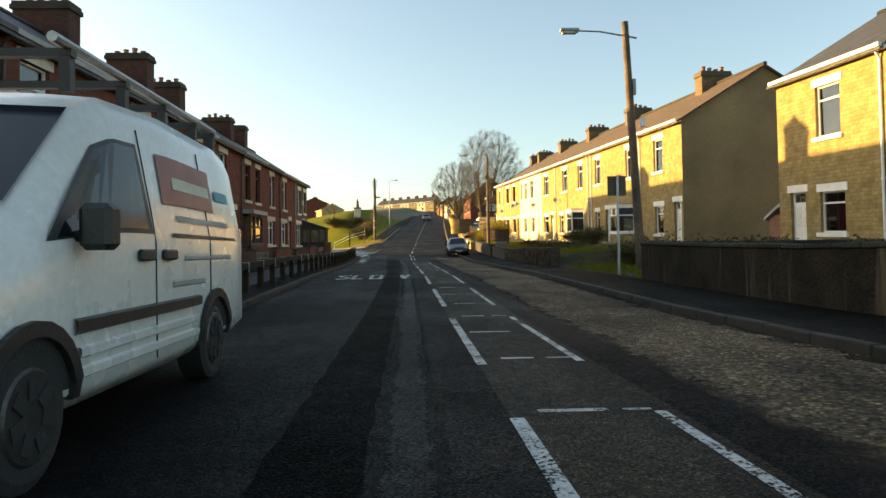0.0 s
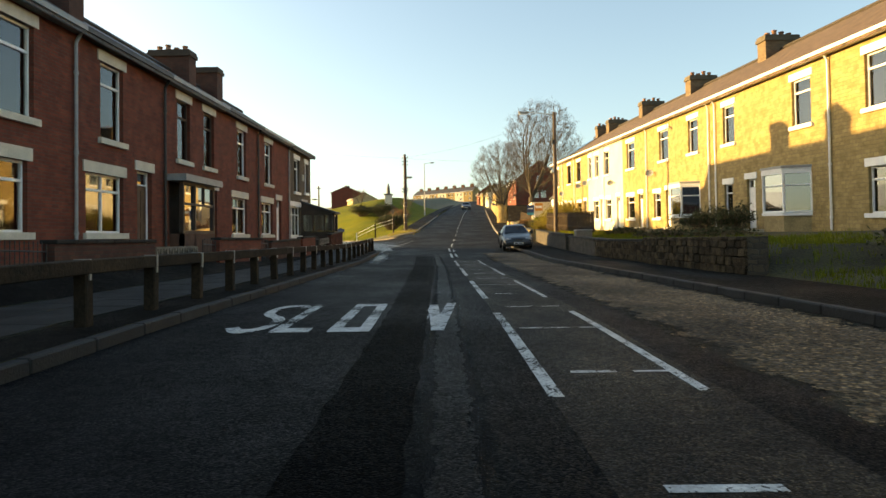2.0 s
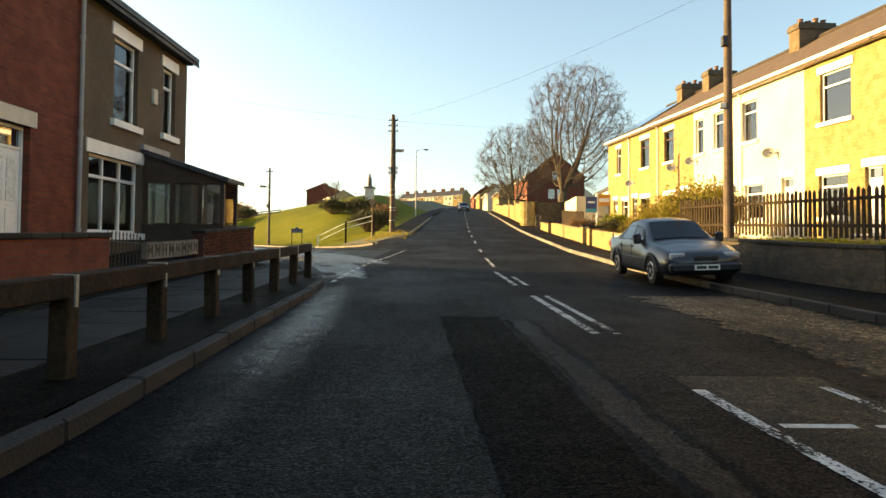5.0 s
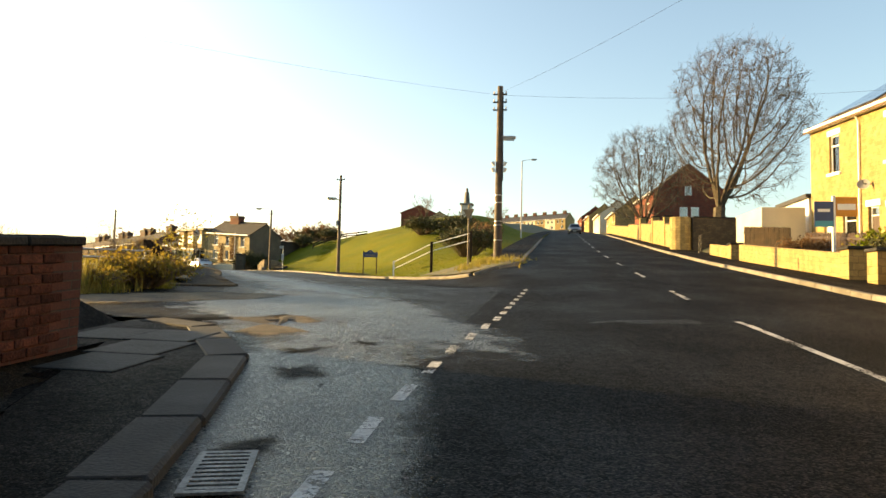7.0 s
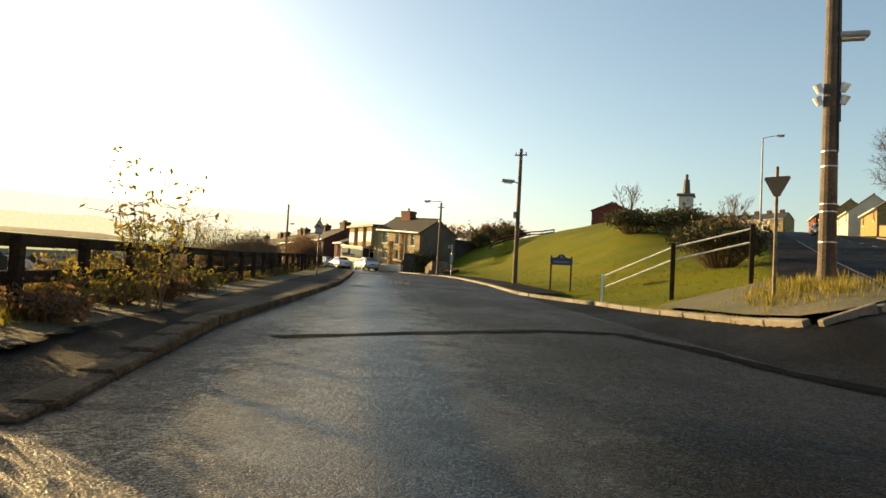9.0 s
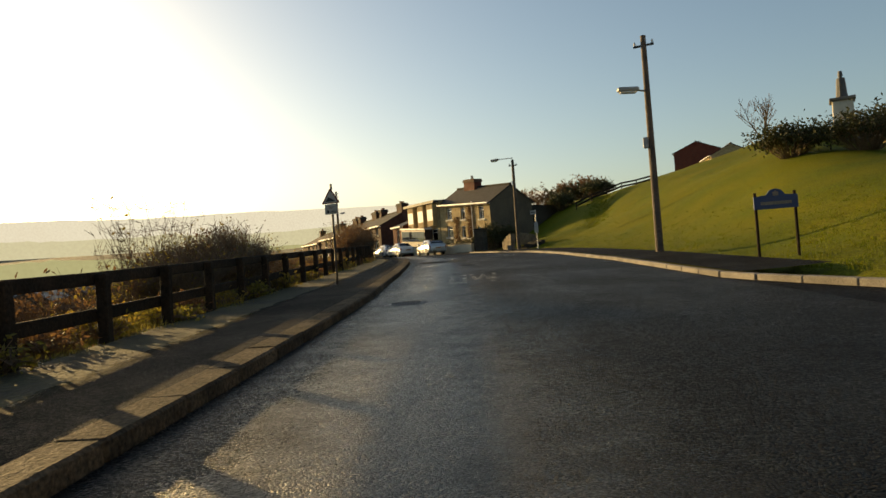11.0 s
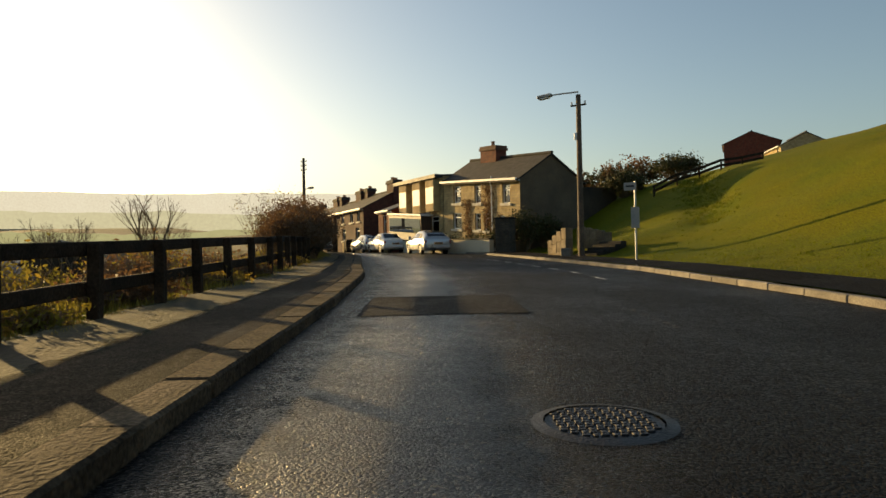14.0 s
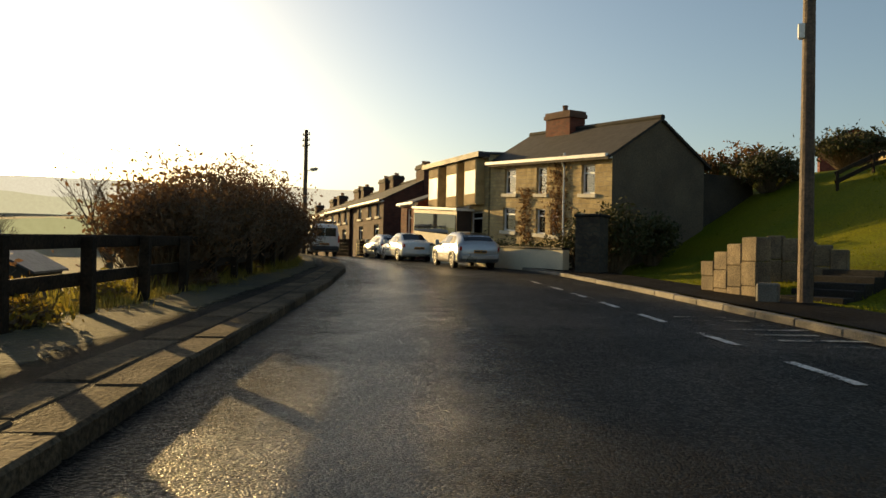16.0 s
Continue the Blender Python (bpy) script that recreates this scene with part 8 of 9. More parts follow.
def crown_tree(x, y, base, label, centre, radii, seed, fork=1.3, points=1500, trunk=0.30):
    """A leafless tree grown towards points spread through a rounded crown; limbs thicken by what they carry."""
    r = np.random.default_rng(seed)
    t = thing("tree", label, "tree", Matrix.Translation((x, y, base)))
    v = r.normal(size=(points, 3))
    v *= (r.random(points) ** 0.42 / np.linalg.norm(v, axis=1))[:, None]
    goal = v * np.array(radii) + np.array(centre)
    goal = goal[goal[:, 2] > fork + 0.5]
    step = 0.30
    node, up = [np.array((0.0, 0.0, -0.4))], [-1]
    while node[-1][2] < fork:
        up.append(len(node) - 1)
        node.append(node[-1] + np.array((0.02, 0.01, step)))
    for k in range(7):
        a = 6.283 * k / 7 + r.normal() * 0.2
        node.append(node[len(up) - 1 - k] + np.array((math.cos(a) * 0.16, math.sin(a) * 0.16, 0.24)))
        up.append(len(up) - 1 - k)
    best = np.full(len(goal), 1e9)
    near = np.zeros(len(goal), int)
    done, born = 0, {}
    for _ in range(75):
        for i in range(done, len(node)):
            d = np.linalg.norm(goal - node[i], axis=1)
            m = d < best
            best[m], near[m] = d[m], i
        done = len(node)
        live = best > 0.42
        if not live.any():
            break
        pull = {}
        for g in np.flatnonzero(live):
            i = near[g]
            pull[i] = pull.get(i, 0) + (goal[g] - node[i]) / best[g]
        for i, p in pull.items():
            p = p / (np.linalg.norm(p) + 1e-6) + np.array((0, 0, 0.12)) + r.normal(size=3) * 0.10
            q = node[i] + p / np.linalg.norm(p) * step
            if born.get(i, 0) < 4:
                born[i] = born.get(i, 0) + 1
                up.append(i)
                node.append(q)
    load = np.zeros(len(node))
    kids = np.zeros(len(node), int)
    for i in range(len(node) - 1, 0, -1):
        load[i] = max(load[i], 1.0)
        load[up[i]] += load[i]
        kids[up[i]] += 1
    rad = trunk * (load / load[0]) ** 0.56
    thick, thin = [], []
    for i in range(1, len(node)):
        a, b, ra, rb = Vector(node[up[i]]), Vector(node[i]), min(rad[up[i]], rad[i] * 1.25), rad[i]
        (thick if rb > 0.03 else thin).append((a, b, max(ra, 0.006), max(rb, 0.006)))
        if rb < 0.03:
            d = (b - a).normalized()
            for k in range(6 if kids[i] == 0 else 3):
                w = (d + Vector(r.normal(size=3)) * 0.55 + Vector((0, 0, 0.15))).normalized()
                c = a.lerp(b, r.random())
                e = c + w * (0.3 + 0.6 * r.random())
                thin.append((c, e, 0.0065, 0.004))
                for j in range(2):
                    f = (w + Vector(r.normal(size=3)) * 0.5).normalized()
                    g = c.lerp(e, 0.4 + 0.5 * r.random())
                    thin.append((g, g + f * (0.2 + 0.35 * r.random()), 0.006, 0.004))
    twig_mesh(thick, BARK, "trunk", t, 7)
    twig_mesh(thin, TWIG_GREY, "crown", t, 3)
    return t


crown_tree(9.1, 96.1, 8.6, "tall leafless street tree with a broad rounded crown", (1.4, 0.3, 7.7), (4.9, 4.6, 6.1), 3, 1.5, 1900, 0.40)
crown_tree(6.9, 114.5, 9.5, "rounded leafless street tree behind the stone wall", (0.0, 0.0, 6.3), (4.8, 4.6, 4.9), 8, 1.3, 1500, 0.34)


def bush(x, y, w, d, h, label, leaf=LEAF_OLIVE, n=2500, size=0.07, twigs=120, base=None, seed=0, name="bush"):
    """A ragged shrub: stems and many small leaves."""
    r = random.Random(seed + int(x * 10))
    z = terrain(x, y) if base is None else base
    t = thing(name, label, "bush", Matrix.Translation((x, y, z)))
    segs, tips = [], []
    for i in range(twigs):
        a, u = r.random() * 6.28, math.sqrt(r.random())
        top = Vector((math.cos(a) * u * w / 2, math.sin(a) * u * d / 2, h * (0.55 + 0.45 * r.random()) * (1 - 0.35 * u * u)))
        p = Vector((top.x * 0.25, top.y * 0.25, 0))
        mid = p.lerp(top, 0.5) + Vector((r.gauss(0, 0.08), r.gauss(0, 0.08), 0.1))
        segs += [(p, mid, 0.016, 0.010), (mid, top, 0.010, 0.004)]
        for k in range(3):
            b = mid.lerp(top, r.random())
            e = b + Vector((r.gauss(0, 0.2), r.gauss(0, 0.2), abs(r.gauss(0, 0.2)))) * min(1, h)
            segs.append((b, e, 0.006, 0.003))
            tips.append(e)
        tips += [top, mid.lerp(top, 0.7)]
    twig_mesh(segs, TWIG, "stem_tangle", t)
    pts3 = []
    for i in range(n):
        c = r.choice(tips)
        q = c + Vector((r.gauss(0, 0.10), r.gauss(0, 0.10), r.gauss(0, 0.10))) * max(0.6, min(1.4, h))
        q.z = max(q.z, 0.03)
        pts3.append(q)
    leaf_mesh(pts3, size, leaf, "foliage", t)
    return t


# hedges and shrubs in the right gardens
bush(7.0, 58.4, 2.6, 2.2, 2.1, "tall clipped olive garden shrub", n=5200, size=0.06, twigs=160)
bush(6.9, 61.6, 2.2, 3.0, 1.9, "rounded golden garden shrub", n=5200, size=0.06, twigs=160)
bush(6.6, 56.4, 1.6, 1.6, 1.7, "olive shrub beside a lamp pole", n=2600, size=0.06, twigs=90)
bush(6.8, 68.6, 1.5, 1.2, 0.9, "spiky yellow-green garden shrub", BLADE_G, 1600, 0.10, 60)
bush(7.2, 70.4, 1.2, 1.2, 0.8, "low green garden shrub", LEAF_OLIVE, 1300, 0.06, 50)
bush(10.9, 41.0, 1.6, 1.4, 1.0, "dark garden shrub under a window", LEAF_DARK, 1600, 0.06, 70)
bush(10.6, 43.0, 2.6, 1.6, 0.9, "dark low garden shrub", LEAF_DARK, 2200, 0.06, 80)
bush(11.2, 20.3, 0.8, 0.8, 0.6, "dark garden shrub by the doorstep", LEAF_DARK, 700, 0.05, 40)
for i, (y, w) in enumerate(((8.0, 2.0), (11.5, 2.4), (15.0, 2.2), (35.5, 2.5), (39.0, 2.8), (47.5, 2.0))):
    bush(7.6 + 0.5 * (i % 2), y, w, 1.6, 0.32, "low dark garden plants", LEAF_DARK, 900, 0.05, 50)

for i in range(6):
    bush(8.2 + 0.5 * (i % 2), 18.6 + 1.55 * i, 2.2, 1.8, 0.75 + 0.12 * (i % 3), "dark unkempt hedge plants on the bank", LEAF_DARK, 1500, 0.05, 90, seed=400 + i, name="hedge")

# round the green
bush(-6.9, 84.2, 3.4, 3.0, 1.75, "dense dark gorse bush on the green", LEAF_DARK, 5200, 0.07, 200)
bush(-9.6, 100.8, 4.0, 3.0, 1.7, "dark hedge below the statue", LEAF_DARK, 4200, 0.08, 160)
bush(-12.4, 101.5, 3.2, 2.6, 1.5, "dark hedge below the statue", LEAF_DARK, 3400, 0.08, 140)
bush(-7.0, 96.0, 2.6, 4.0, 1.5, "brown winter hedge by the footway", LEAF_DRY, 3000, 0.07, 140)
bare_tree(-6.6, 103.0, 3.0, 0.7, "small brown leafless tree by the footway", 0.2, 21, None, 4, 4)
bare_tree(-14.0, 112.0, 3.2, 0.7, "small bare tree on the green's crest", 0.2, 22, None, 4, 4)

# weeds, brambles and saplings along the valley fence


def sapling(x, y, h, label, leaf=LEAF_OLIVE, n=420, seed=0, stems=9):
    r = random.Random(seed)
    t = thing("sapling", label, "sapling", Matrix.Translation((x, y, terrain(x, y))))
    segs, tips = [], []
    for i in range(stems):
        p = Vector((r.gauss(0, 0.12), r.gauss(0, 0.12), -0.05))
        d = Vector((r.gauss(0, 0.22), r.gauss(0, 0.22), 1)).normalized()
        L = h * (0.6 + 0.4 * r.random())
        for k in range(5):
            d = (d + Vector((r.gauss(0, 0.10), r.gauss(0, 0.10), 0))).normalized()
            q = p + d * L / 5
            segs.append((p, q, 0.014 * (1 - k / 6), 0.014 * (1 - (k + 1) / 6)))
            if k > 0:
                for j in range(3):
                    e = q + Vector((r.gauss(0, 0.16), r.gauss(0, 0.16), abs(r.gauss(0.05, 0.12))))
                    segs.append((q, e, 0.005, 0.003))
                    tips.append(e)
            p = q
    twig_mesh(segs, TWIG, "stem_tangle", t)
    leaf_mesh([r.choice(tips) + Vector((r.gauss(0, 0.05), r.gauss(0, 0.05), r.gauss(0, 0.05))) for i in range(n)], 0.042, leaf, "foliage", t)
    return t


sapling(-13.2, 65.95, 1.95, "tall leafy sapling growing through the fence", n=520, seed=4, stems=9)
sapling(-14.0, 67.0, 1.5, "leafy sapling beside the fence", n=260, seed=5, stems=6)
for i, (s, off, h) in enumerate(((34.0, 7.4, 2.5), (34.8, 7.2, 2.7), (35.5, 7.9, 2.9), (36.2, 7.4, 2.8), (37.2, 7.8, 2.6), (38.2, 8.1, 2.5))):
    x, y = side_at(s, off)
    sapling(x, y, h, "thin bare winter saplings beyond the fence", LEAF_OLIVE, 25, 40 + i, 15)
for i, (s, off, w, h) in enumerate(((35.4, 7.0, 2.0, 1.3),)):
    x, y = side_at(s, off)
    bush(x, y, w, w, h, "russet winter scrub beyond the fence", LEAF_DRY, 1500, 0.05, 190, seed=i)
for i, (s, off, w, h) in enumerate(((64.8, 5.6, 2.4, 1.94), (66.8, 5.7, 2.8, 2.45), (69.0, 5.7, 2.9, 2.70), (71.4, 5.5, 2.9, 2.79), (73.8, 5.3, 2.9, 2.62), (76.3, 5.3, 2.9, 2.19), (78.9, 5.3, 2.6, 1.76))):
    x, y = side_at(s, off)
    bush(x, y, w, w, h, "large red-brown bramble thicket growing through the fence", LEAF_DRY, 4600, 0.05, 380, seed=i + 20)
for i, (s, off, h) in enumerate(((65.7, 6.5, 2.70), (67.8, 6.7, 3.12), (70.0, 6.5, 3.29), (72.1, 6.4, 3.21), (74.6, 6.4, 2.70))):
    x, y = side_at(s, off)
    sapling(x, y, h, "twiggy winter saplings above the bramble thicket", LEAF_OLIVE, 160, 70 + i, 26)


def tufts(name, label, spots, hgt, material, per=7, width=0.012):
    """Grass blades as one object of stuff."""
    verts, faces = [], []
    for x, y, k in spots:
        z = terrain(x, y) - 0.02
        for i in range(per):
            a = rnd.random() * 6.28
            h = hgt * k * (0.5 + 0.8 * rnd.random())
            bx, by = x + rnd.gauss(0, 0.07), y + rnd.gauss(0, 0.07)
            lx, ly = math.cos(a) * h * 0.35 * rnd.random(), math.sin(a) * h * 0.35 * rnd.random()
            wx, wy = -math.sin(a) * width, math.cos(a) * width
            v = len(verts)
            verts += [(bx - wx, by - wy, z), (bx + wx, by + wy, z), (bx + lx * 0.4 + wx * 0.7, by + ly * 0.4 + wy * 0.7, z + h * 0.6), (bx + lx, by + ly, z + h)]
            faces += [(v, v + 1, v + 2), (v, v + 2, v + 3)]
    me = bpy.data.meshes.new(name)
    me.from_pydata(verts, [], faces)
    me.materials.append(material)
    return tagged(new(name, me), label, "grass", kind="stuff")


spots = []
for i in range(8500):
    s, off = rnd.uniform(S62 - 1.5, 100), 4.2 + abs(rnd.gauss(0.7, 0.6))
    x, y = side_at(s, off)
    spots.append((x, y, (0.25 + 0.55 * abs(noise.noise((x * 0.5, y * 0.5, 0)))) * smooth01(3.9, 5.1, off) * lerp((22, 27, 60, 66), (1.6, 1.0, 1.0, 1.8), s) + (0.25 if off > 5.4 else 0)))
tufts("verge_grass", "tall dry yellow grass and weeds along the fence", spots, 0.40, BLADE, 9, 0.007)
spots = []
for i in range(3200):
    s, off = rnd.uniform(S62 - 1.5, 100), 4.15 + abs(rnd.gauss(0.6, 0.7))
    x, y = side_at(s, off)
    spots.append((x, y, (0.35 + 0.4 * rnd.random()) * (1.0 if off > 4.7 else 0.6)))
tufts("verge_weeds", "green grass and weeds along the fence", spots, 0.2, BLADE_G, 9, 0.007)
spots = []
for i in range(5200):
    s, off = rnd.uniform(S81, 84), -4.7 - abs(rnd.gauss(0, 2.6))
    x, y = side_at(s, off)
    spots.append((x, y, 0.4 + 0.6 * rnd.random()))
for i in range(2600):
    x, y = rnd.uniform(-12, -5.2), rnd.uniform(72, 92)
    if terrain(x, y) > 0 and not in_mouth(x, y) and side_near(x, y)[0] > SIDE_HALF + 1.6 and x < axis(y) - 5.5:
        spots.append((x, y, 0.4 + 0.6 * rnd.random()))
tufts("mown_grass", "short mown green grass on the mound", spots, 0.075, BLADE_G, 9, 0.008)
spots = [(-5.1 + rnd.gauss(0, 0.55), 74.0 + rnd.gauss(0, 1.0), 0.4 + rnd.random()) for i in range(700)]
tufts("dead_grass", "rough dead grass round the utility pole", spots, 0.22, BLADE, 8)
spots = []
for i in range(5200):
    x, y = rnd.uniform(5.8, 9.0), rnd.uniform(8, 56)
    spots.append((axis(y) + x, y, 0.4 + rnd.random()))
tufts("garden_grass", "rough dark lawn in the raised gardens", spots, 0.13, BLADE_G, 8, 0.009)

spots = []
for i in range(900):
    t = rnd.random()
    spots.append((-10.6 - 1.0 * t + rnd.gauss(0, 0.25) - abs(rnd.gauss(0, 0.6)), 57.8 + 2.6 * t + rnd.gauss(0, 0.3), 0.4 + rnd.random()))
tufts("track_weeds", "golden dead grass and weeds beside the track gate", spots, 0.38, BLADE, 9)
for i in range(30):
    s_, o_ = S62 + 1.2 + (1.15 * i if i < 18 else 20.7 + 2.6 * (i - 18)), (4.75 if i < 8 else 5.3) + 0.2 * math.sin(i * 2.3)
    x, y = side_at(s_, o_)
    bush(x, y, 1.3, 0.7, (0.40 if i < 8 else 0.24) + 0.14 * abs(math.sin(i * 1.7)), "leafy golden weeds along the fence foot", (LEAF_GOLD, LEAF_OLIVE, LEAF_DRY)[i % 3], 520, 0.04, 60, seed=90 + i, name="weed_clump")

spots = []
for i in range(1100):
    t = rnd.random()
    spots.append((-24.3 - 2.6 * t + rnd.gauss(0, 0.5), 112.0 + 12.0 * t, 0.4 + rnd.random()))
tufts("rough_grass", "darker rough grass in a dip of the green", spots, 0.09, BLADE_G, 9)

for i in range(6):
    x, y = side_at(34.0 + 0.5 * i, 6.2 + 0.4 * math.sin(i * 1.9))
    bush(x, y, 2.2, 2.0, 1.65 - 0.10 * abs(i - 3), "tangled twiggy hedge growing through the fence", (LEAF_OLIVE, LEAF_GOLD, LEAF_DRY)[i % 3], 520, 0.03, 330, seed=130 + i, name="hedge")
for i in range(7):
    x, y = side_at(43.5 + 2.6 * i, 5.7 + 0.3 * math.sin(i * 1.3))
    bush(x, y, 1.6, 1.0, 0.34, "brown winter weeds at the fence", (LEAF_DRY, LEAF_GOLD)[i % 2], 700, 0.035, 160, seed=150 + i, name="weed_clump")
for i in range(15):
    x, y = side_at(27.5 + 2.5 * i, 8.4 + 0.5 * math.sin(i * 2.1))
    bush(x, y, 3.0, 2.2, land(x, y) + 0.62 + 0.16 * math.sin(i * 1.7) - terrain(x, y), "golden scrub on the bank below the fence", (LEAF_GOLD, LEAF_OLIVE, LEAF_DRY)[i % 3], 1100, 0.05, 170, seed=330 + i)
bush(-10.75, 60.1, 2.0, 1.5, 0.62, "golden bramble mound beside the track gate", LEAF_GOLD, 2600, 0.045, 170, seed=301)
bush(-10.9, 58.9, 1.6, 1.4, 0.35, "low golden weeds before the track gate", LEAF_GOLD, 900, 0.04, 90, seed=302, name="weed_clump")
bush(6.0, 62.5, 1.3, 1.1, 1.0, "olive shrub behind the sandstone wall", LEAF_OLIVE, 1500, 0.05, 70)
bush(6.3, 67.6, 1.6, 1.2, 0.85, "dark shrub behind the sandstone wall", LEAF_DARK, 1300, 0.05, 70)
bush(6.2, 73.5, 1.8, 1.2, 0.7, "brown dead plants behind the wall", LEAF_DRY, 1200, 0.05, 90)


# ---- the houses down the side road ----
HF = Front(-35.05, 118.87, 60.3, -1, 6.15, 0.075)
HF.depth = 4.4
wu = lambda a, b, **o: (a, b, 2.55, 3.6, o)
wl = lambda a, b, **o: (a, b, 0.95, 1.95, o)
SLATE_OLD = masonry("old brown slate", (0.040, 0.033, 0.029), (0.028, 0.023, 0.020), (0.014, 0.012, 0.010), 0.30, 0.22, 0.012, 0.5, 0.85)
OLDS = masonry("old brown stone", (0.52, 0.385, 0.19), (0.40, 0.29, 0.14), (0.33, 0.26, 0.16), 0.34, 0.16, 0.016, 0.6, wobble=0.12)
hh1 = build_house(HF, "stone_house", "pair of old brown stone houses with white windows and creeper", 0.0, 8.1, 3.9, 5.30, OLDS, SLATE_OLD,
                  [wu(0.9, 1.65), wu(3.8, 4.5), wu(6.0, 6.9), wl(3.0, 3.5), wl(3.85, 4.5), wl(6.0, 7.0)], [(1.4, 2.0, 1.85, {"light": 0})], WHITE, CREAM, None, WHITE, 2.6,
                  ((5.6, 1.7, 0.8, 0.85, BRICK, 1),), ends=(0.1, 0.1))
hang(HF, hh1, lambda: HF.piece("rear_wing", 0.25, 5.5, -0.5, 3.6, -7.4, -4.404, RENDER_GREY, hh1, "rear wing with a flat roof"))
GABLE_BROWN = mat("brown gable render", (0.135, 0.098, 0.062), 0.95, vary=0.3, scale=0.8, grain=25, bump=0.5, color2=(0.09, 0.066, 0.044))
gable_wall = [o for o in hh1.children if o.name.startswith("wall")][0]
gable_wall.data.materials.append(GABLE_BROWN)
for poly in gable_wall.data.polygons:
    if len(poly.vertices) == 5:
        poly.material_index = 1
# ivy on the front
iv = thing("creeper", "bare brown creeper climbing the house front", "climber")
pts3 = [HF.p(3.0 + abs(rnd.gauss(0, 0.35)) * rnd.choice((-1, 1)), rnd.uniform(0.8, 3.8), 0.03 + 0.05 * rnd.random()) for i in range(900)]
pts3 += [HF.p(5.2 + rnd.gauss(0, 0.3), rnd.uniform(0.5, 2.8), 0.03 + 0.05 * rnd.random()) for i in range(500)]
leaf_mesh(pts3, 0.06, LEAF_DRY, "foliage", iv)


def blockhouse(name, label, corner, heading, w, d, h, ridge, base, wall_m, roof_m, wins=(), slope=0.0, chim=(), gable=True, frame_m=WHITE, doors=(), lintel=None):
    fr = Front(corner[0], corner[1], heading, -1, base, slope)
    fr.depth = d
    ho = build_house(fr, name, label, 0.0, w, h, ridge, wall_m, roof_m, list(wins), list(doors), frame_m, CREAM if lintel is None else lintel, lintel, WHITE, None, chim, ends=(0.1, 0.1))
    return ho, fr


# flat-fronted shop with tall bright bays
sx = HF.p(8.25, 0, 0)
shop, SF = blockhouse("shop_building", "flat-roofed brown building with tall bright upper bays over a shop", (sx.x, sx.y), 60.3, 5.9, 5.5, 4.35, 4.55, 6.75, OLDS, SLATE, [(0.5, 1.6, 0.7, 1.8, {}), (2.2, 4.4, 0.5, 1.7, {"mull": 2})])


def bays():
    for a in (0.35, 2.2, 4.2):
        SF.piece("bay_box", a, a + 1.15, 2.1, 4.2, 0.004, 0.45, OLDS, shop, "brown upper bay")
        SF.piece("bay_head", a + 0.08, a + 1.07, 3.72, 4.15, 0.454, 0.47, OLD_TAN, shop, "tan panel over the bay")
        SF.piece("bay_apron", a + 0.08, a + 1.07, 2.15, 2.55, 0.454, 0.47, OLD_TAN, shop, "tan panel under the bay")
        SF.piece("bay_panel", a + 0.08, a + 1.07, 2.6, 3.67, 0.454, 0.47, WHITE, shop, "bright white blind in the sun")
    SF.piece("shop_sign", 1.6, 4.4, 1.75, 2.1, 0.004, 0.10, GREYP, shop, "pale shop sign without writing")
    SF.piece("parapet", -0.05, 5.95, 4.22, 4.45, 0.004, 0.6, SLATE, shop)


OLD_TAN = mat("tan panel", (0.35, 0.22, 0.09), 0.8, vary=0.2, scale=2, grain=30, bump=0.1)
hang(SF, shop, bays)
q = HF.p(14.6, 0, 0.6)
gab, GF = blockhouse("shop_house", "narrow red gabled shop front with a sunlit window", (q.x, q.y), 60.3, 2.2, 4.0, 2.7, 3.4, 6.6, BRICK, SLATE, [(0.8, 1.4, 0.7, 2.4, {})])
q = HF.p(10.2, 0, 2.4)
q2 = HF.p(17.5, 0, 2.4)
glz = thing("glazed_shop", "low dark glazed shop with a white fascia", "shop", Matrix.Translation(q))
bm = bmesh.new()
HF.box(bm, 9.6, 14.4, 0.0, 1.7, 0.1, 0.9)
ob = part("body", bm, DARKWOOD, glz)
ob.matrix_parent_inverse = glz.matrix_world.inverted()
bm = bmesh.new()
HF.box(bm, 9.7, 14.3, 0.55, 1.5, 0.904, 0.92)
ob = part("shop_window", bm, GLASS, glz)
ob.matrix_parent_inverse = glz.matrix_world.inverted()
bm = bmesh.new()
HF.box(bm, 9.5, 14.5, 1.71, 1.83, 0.0, 1.0)
ob = part("fascia", bm, WHITE, glz)
ob.matrix_parent_inverse = glz.matrix_world.inverted()

rowm = [((21.0, 3.0), 7.5, 3.0, 4.5, 6.9, SLATE_OLD), ((28.6, 3.4), 7.0, 3.0, 4.4, 6.9, SLATE_OLD), ((36.0, 4.0), 8.0, 3.0, 4.4, 6.9, TILE), ((44.5, 4.5), 9.0, 2.8, 4.2, 6.9, TILE)]
for i, ((s, d), w, h, rg, b, rm) in enumerate(rowm):
    q = HF.p(s, 0, -d + 3)
    blockhouse("terraced_house", "dark brick terraced house down the side road", (q.x, q.y), 56.0, w, 6.0, h, rg, b - 0.1 * i, BRICK_DARK, rm,
               [(0.8, 1.5, 2.0, 3.0, {}), (2.6, 3.4, 2.0, 3.0, {}), (5.0, 5.8, 2.0, 2.8, {}), (0.9, 2.0, 0.5, 1.5, {}), (4.6, 5.6, 0.5, 1.5, {})], chim=((0.6, 1.5, 0.8, 0.9, BRICK_DARK, 3), (w - 1.0, 0.8, 0.8, 0.8, BRICK_DARK, 2)))

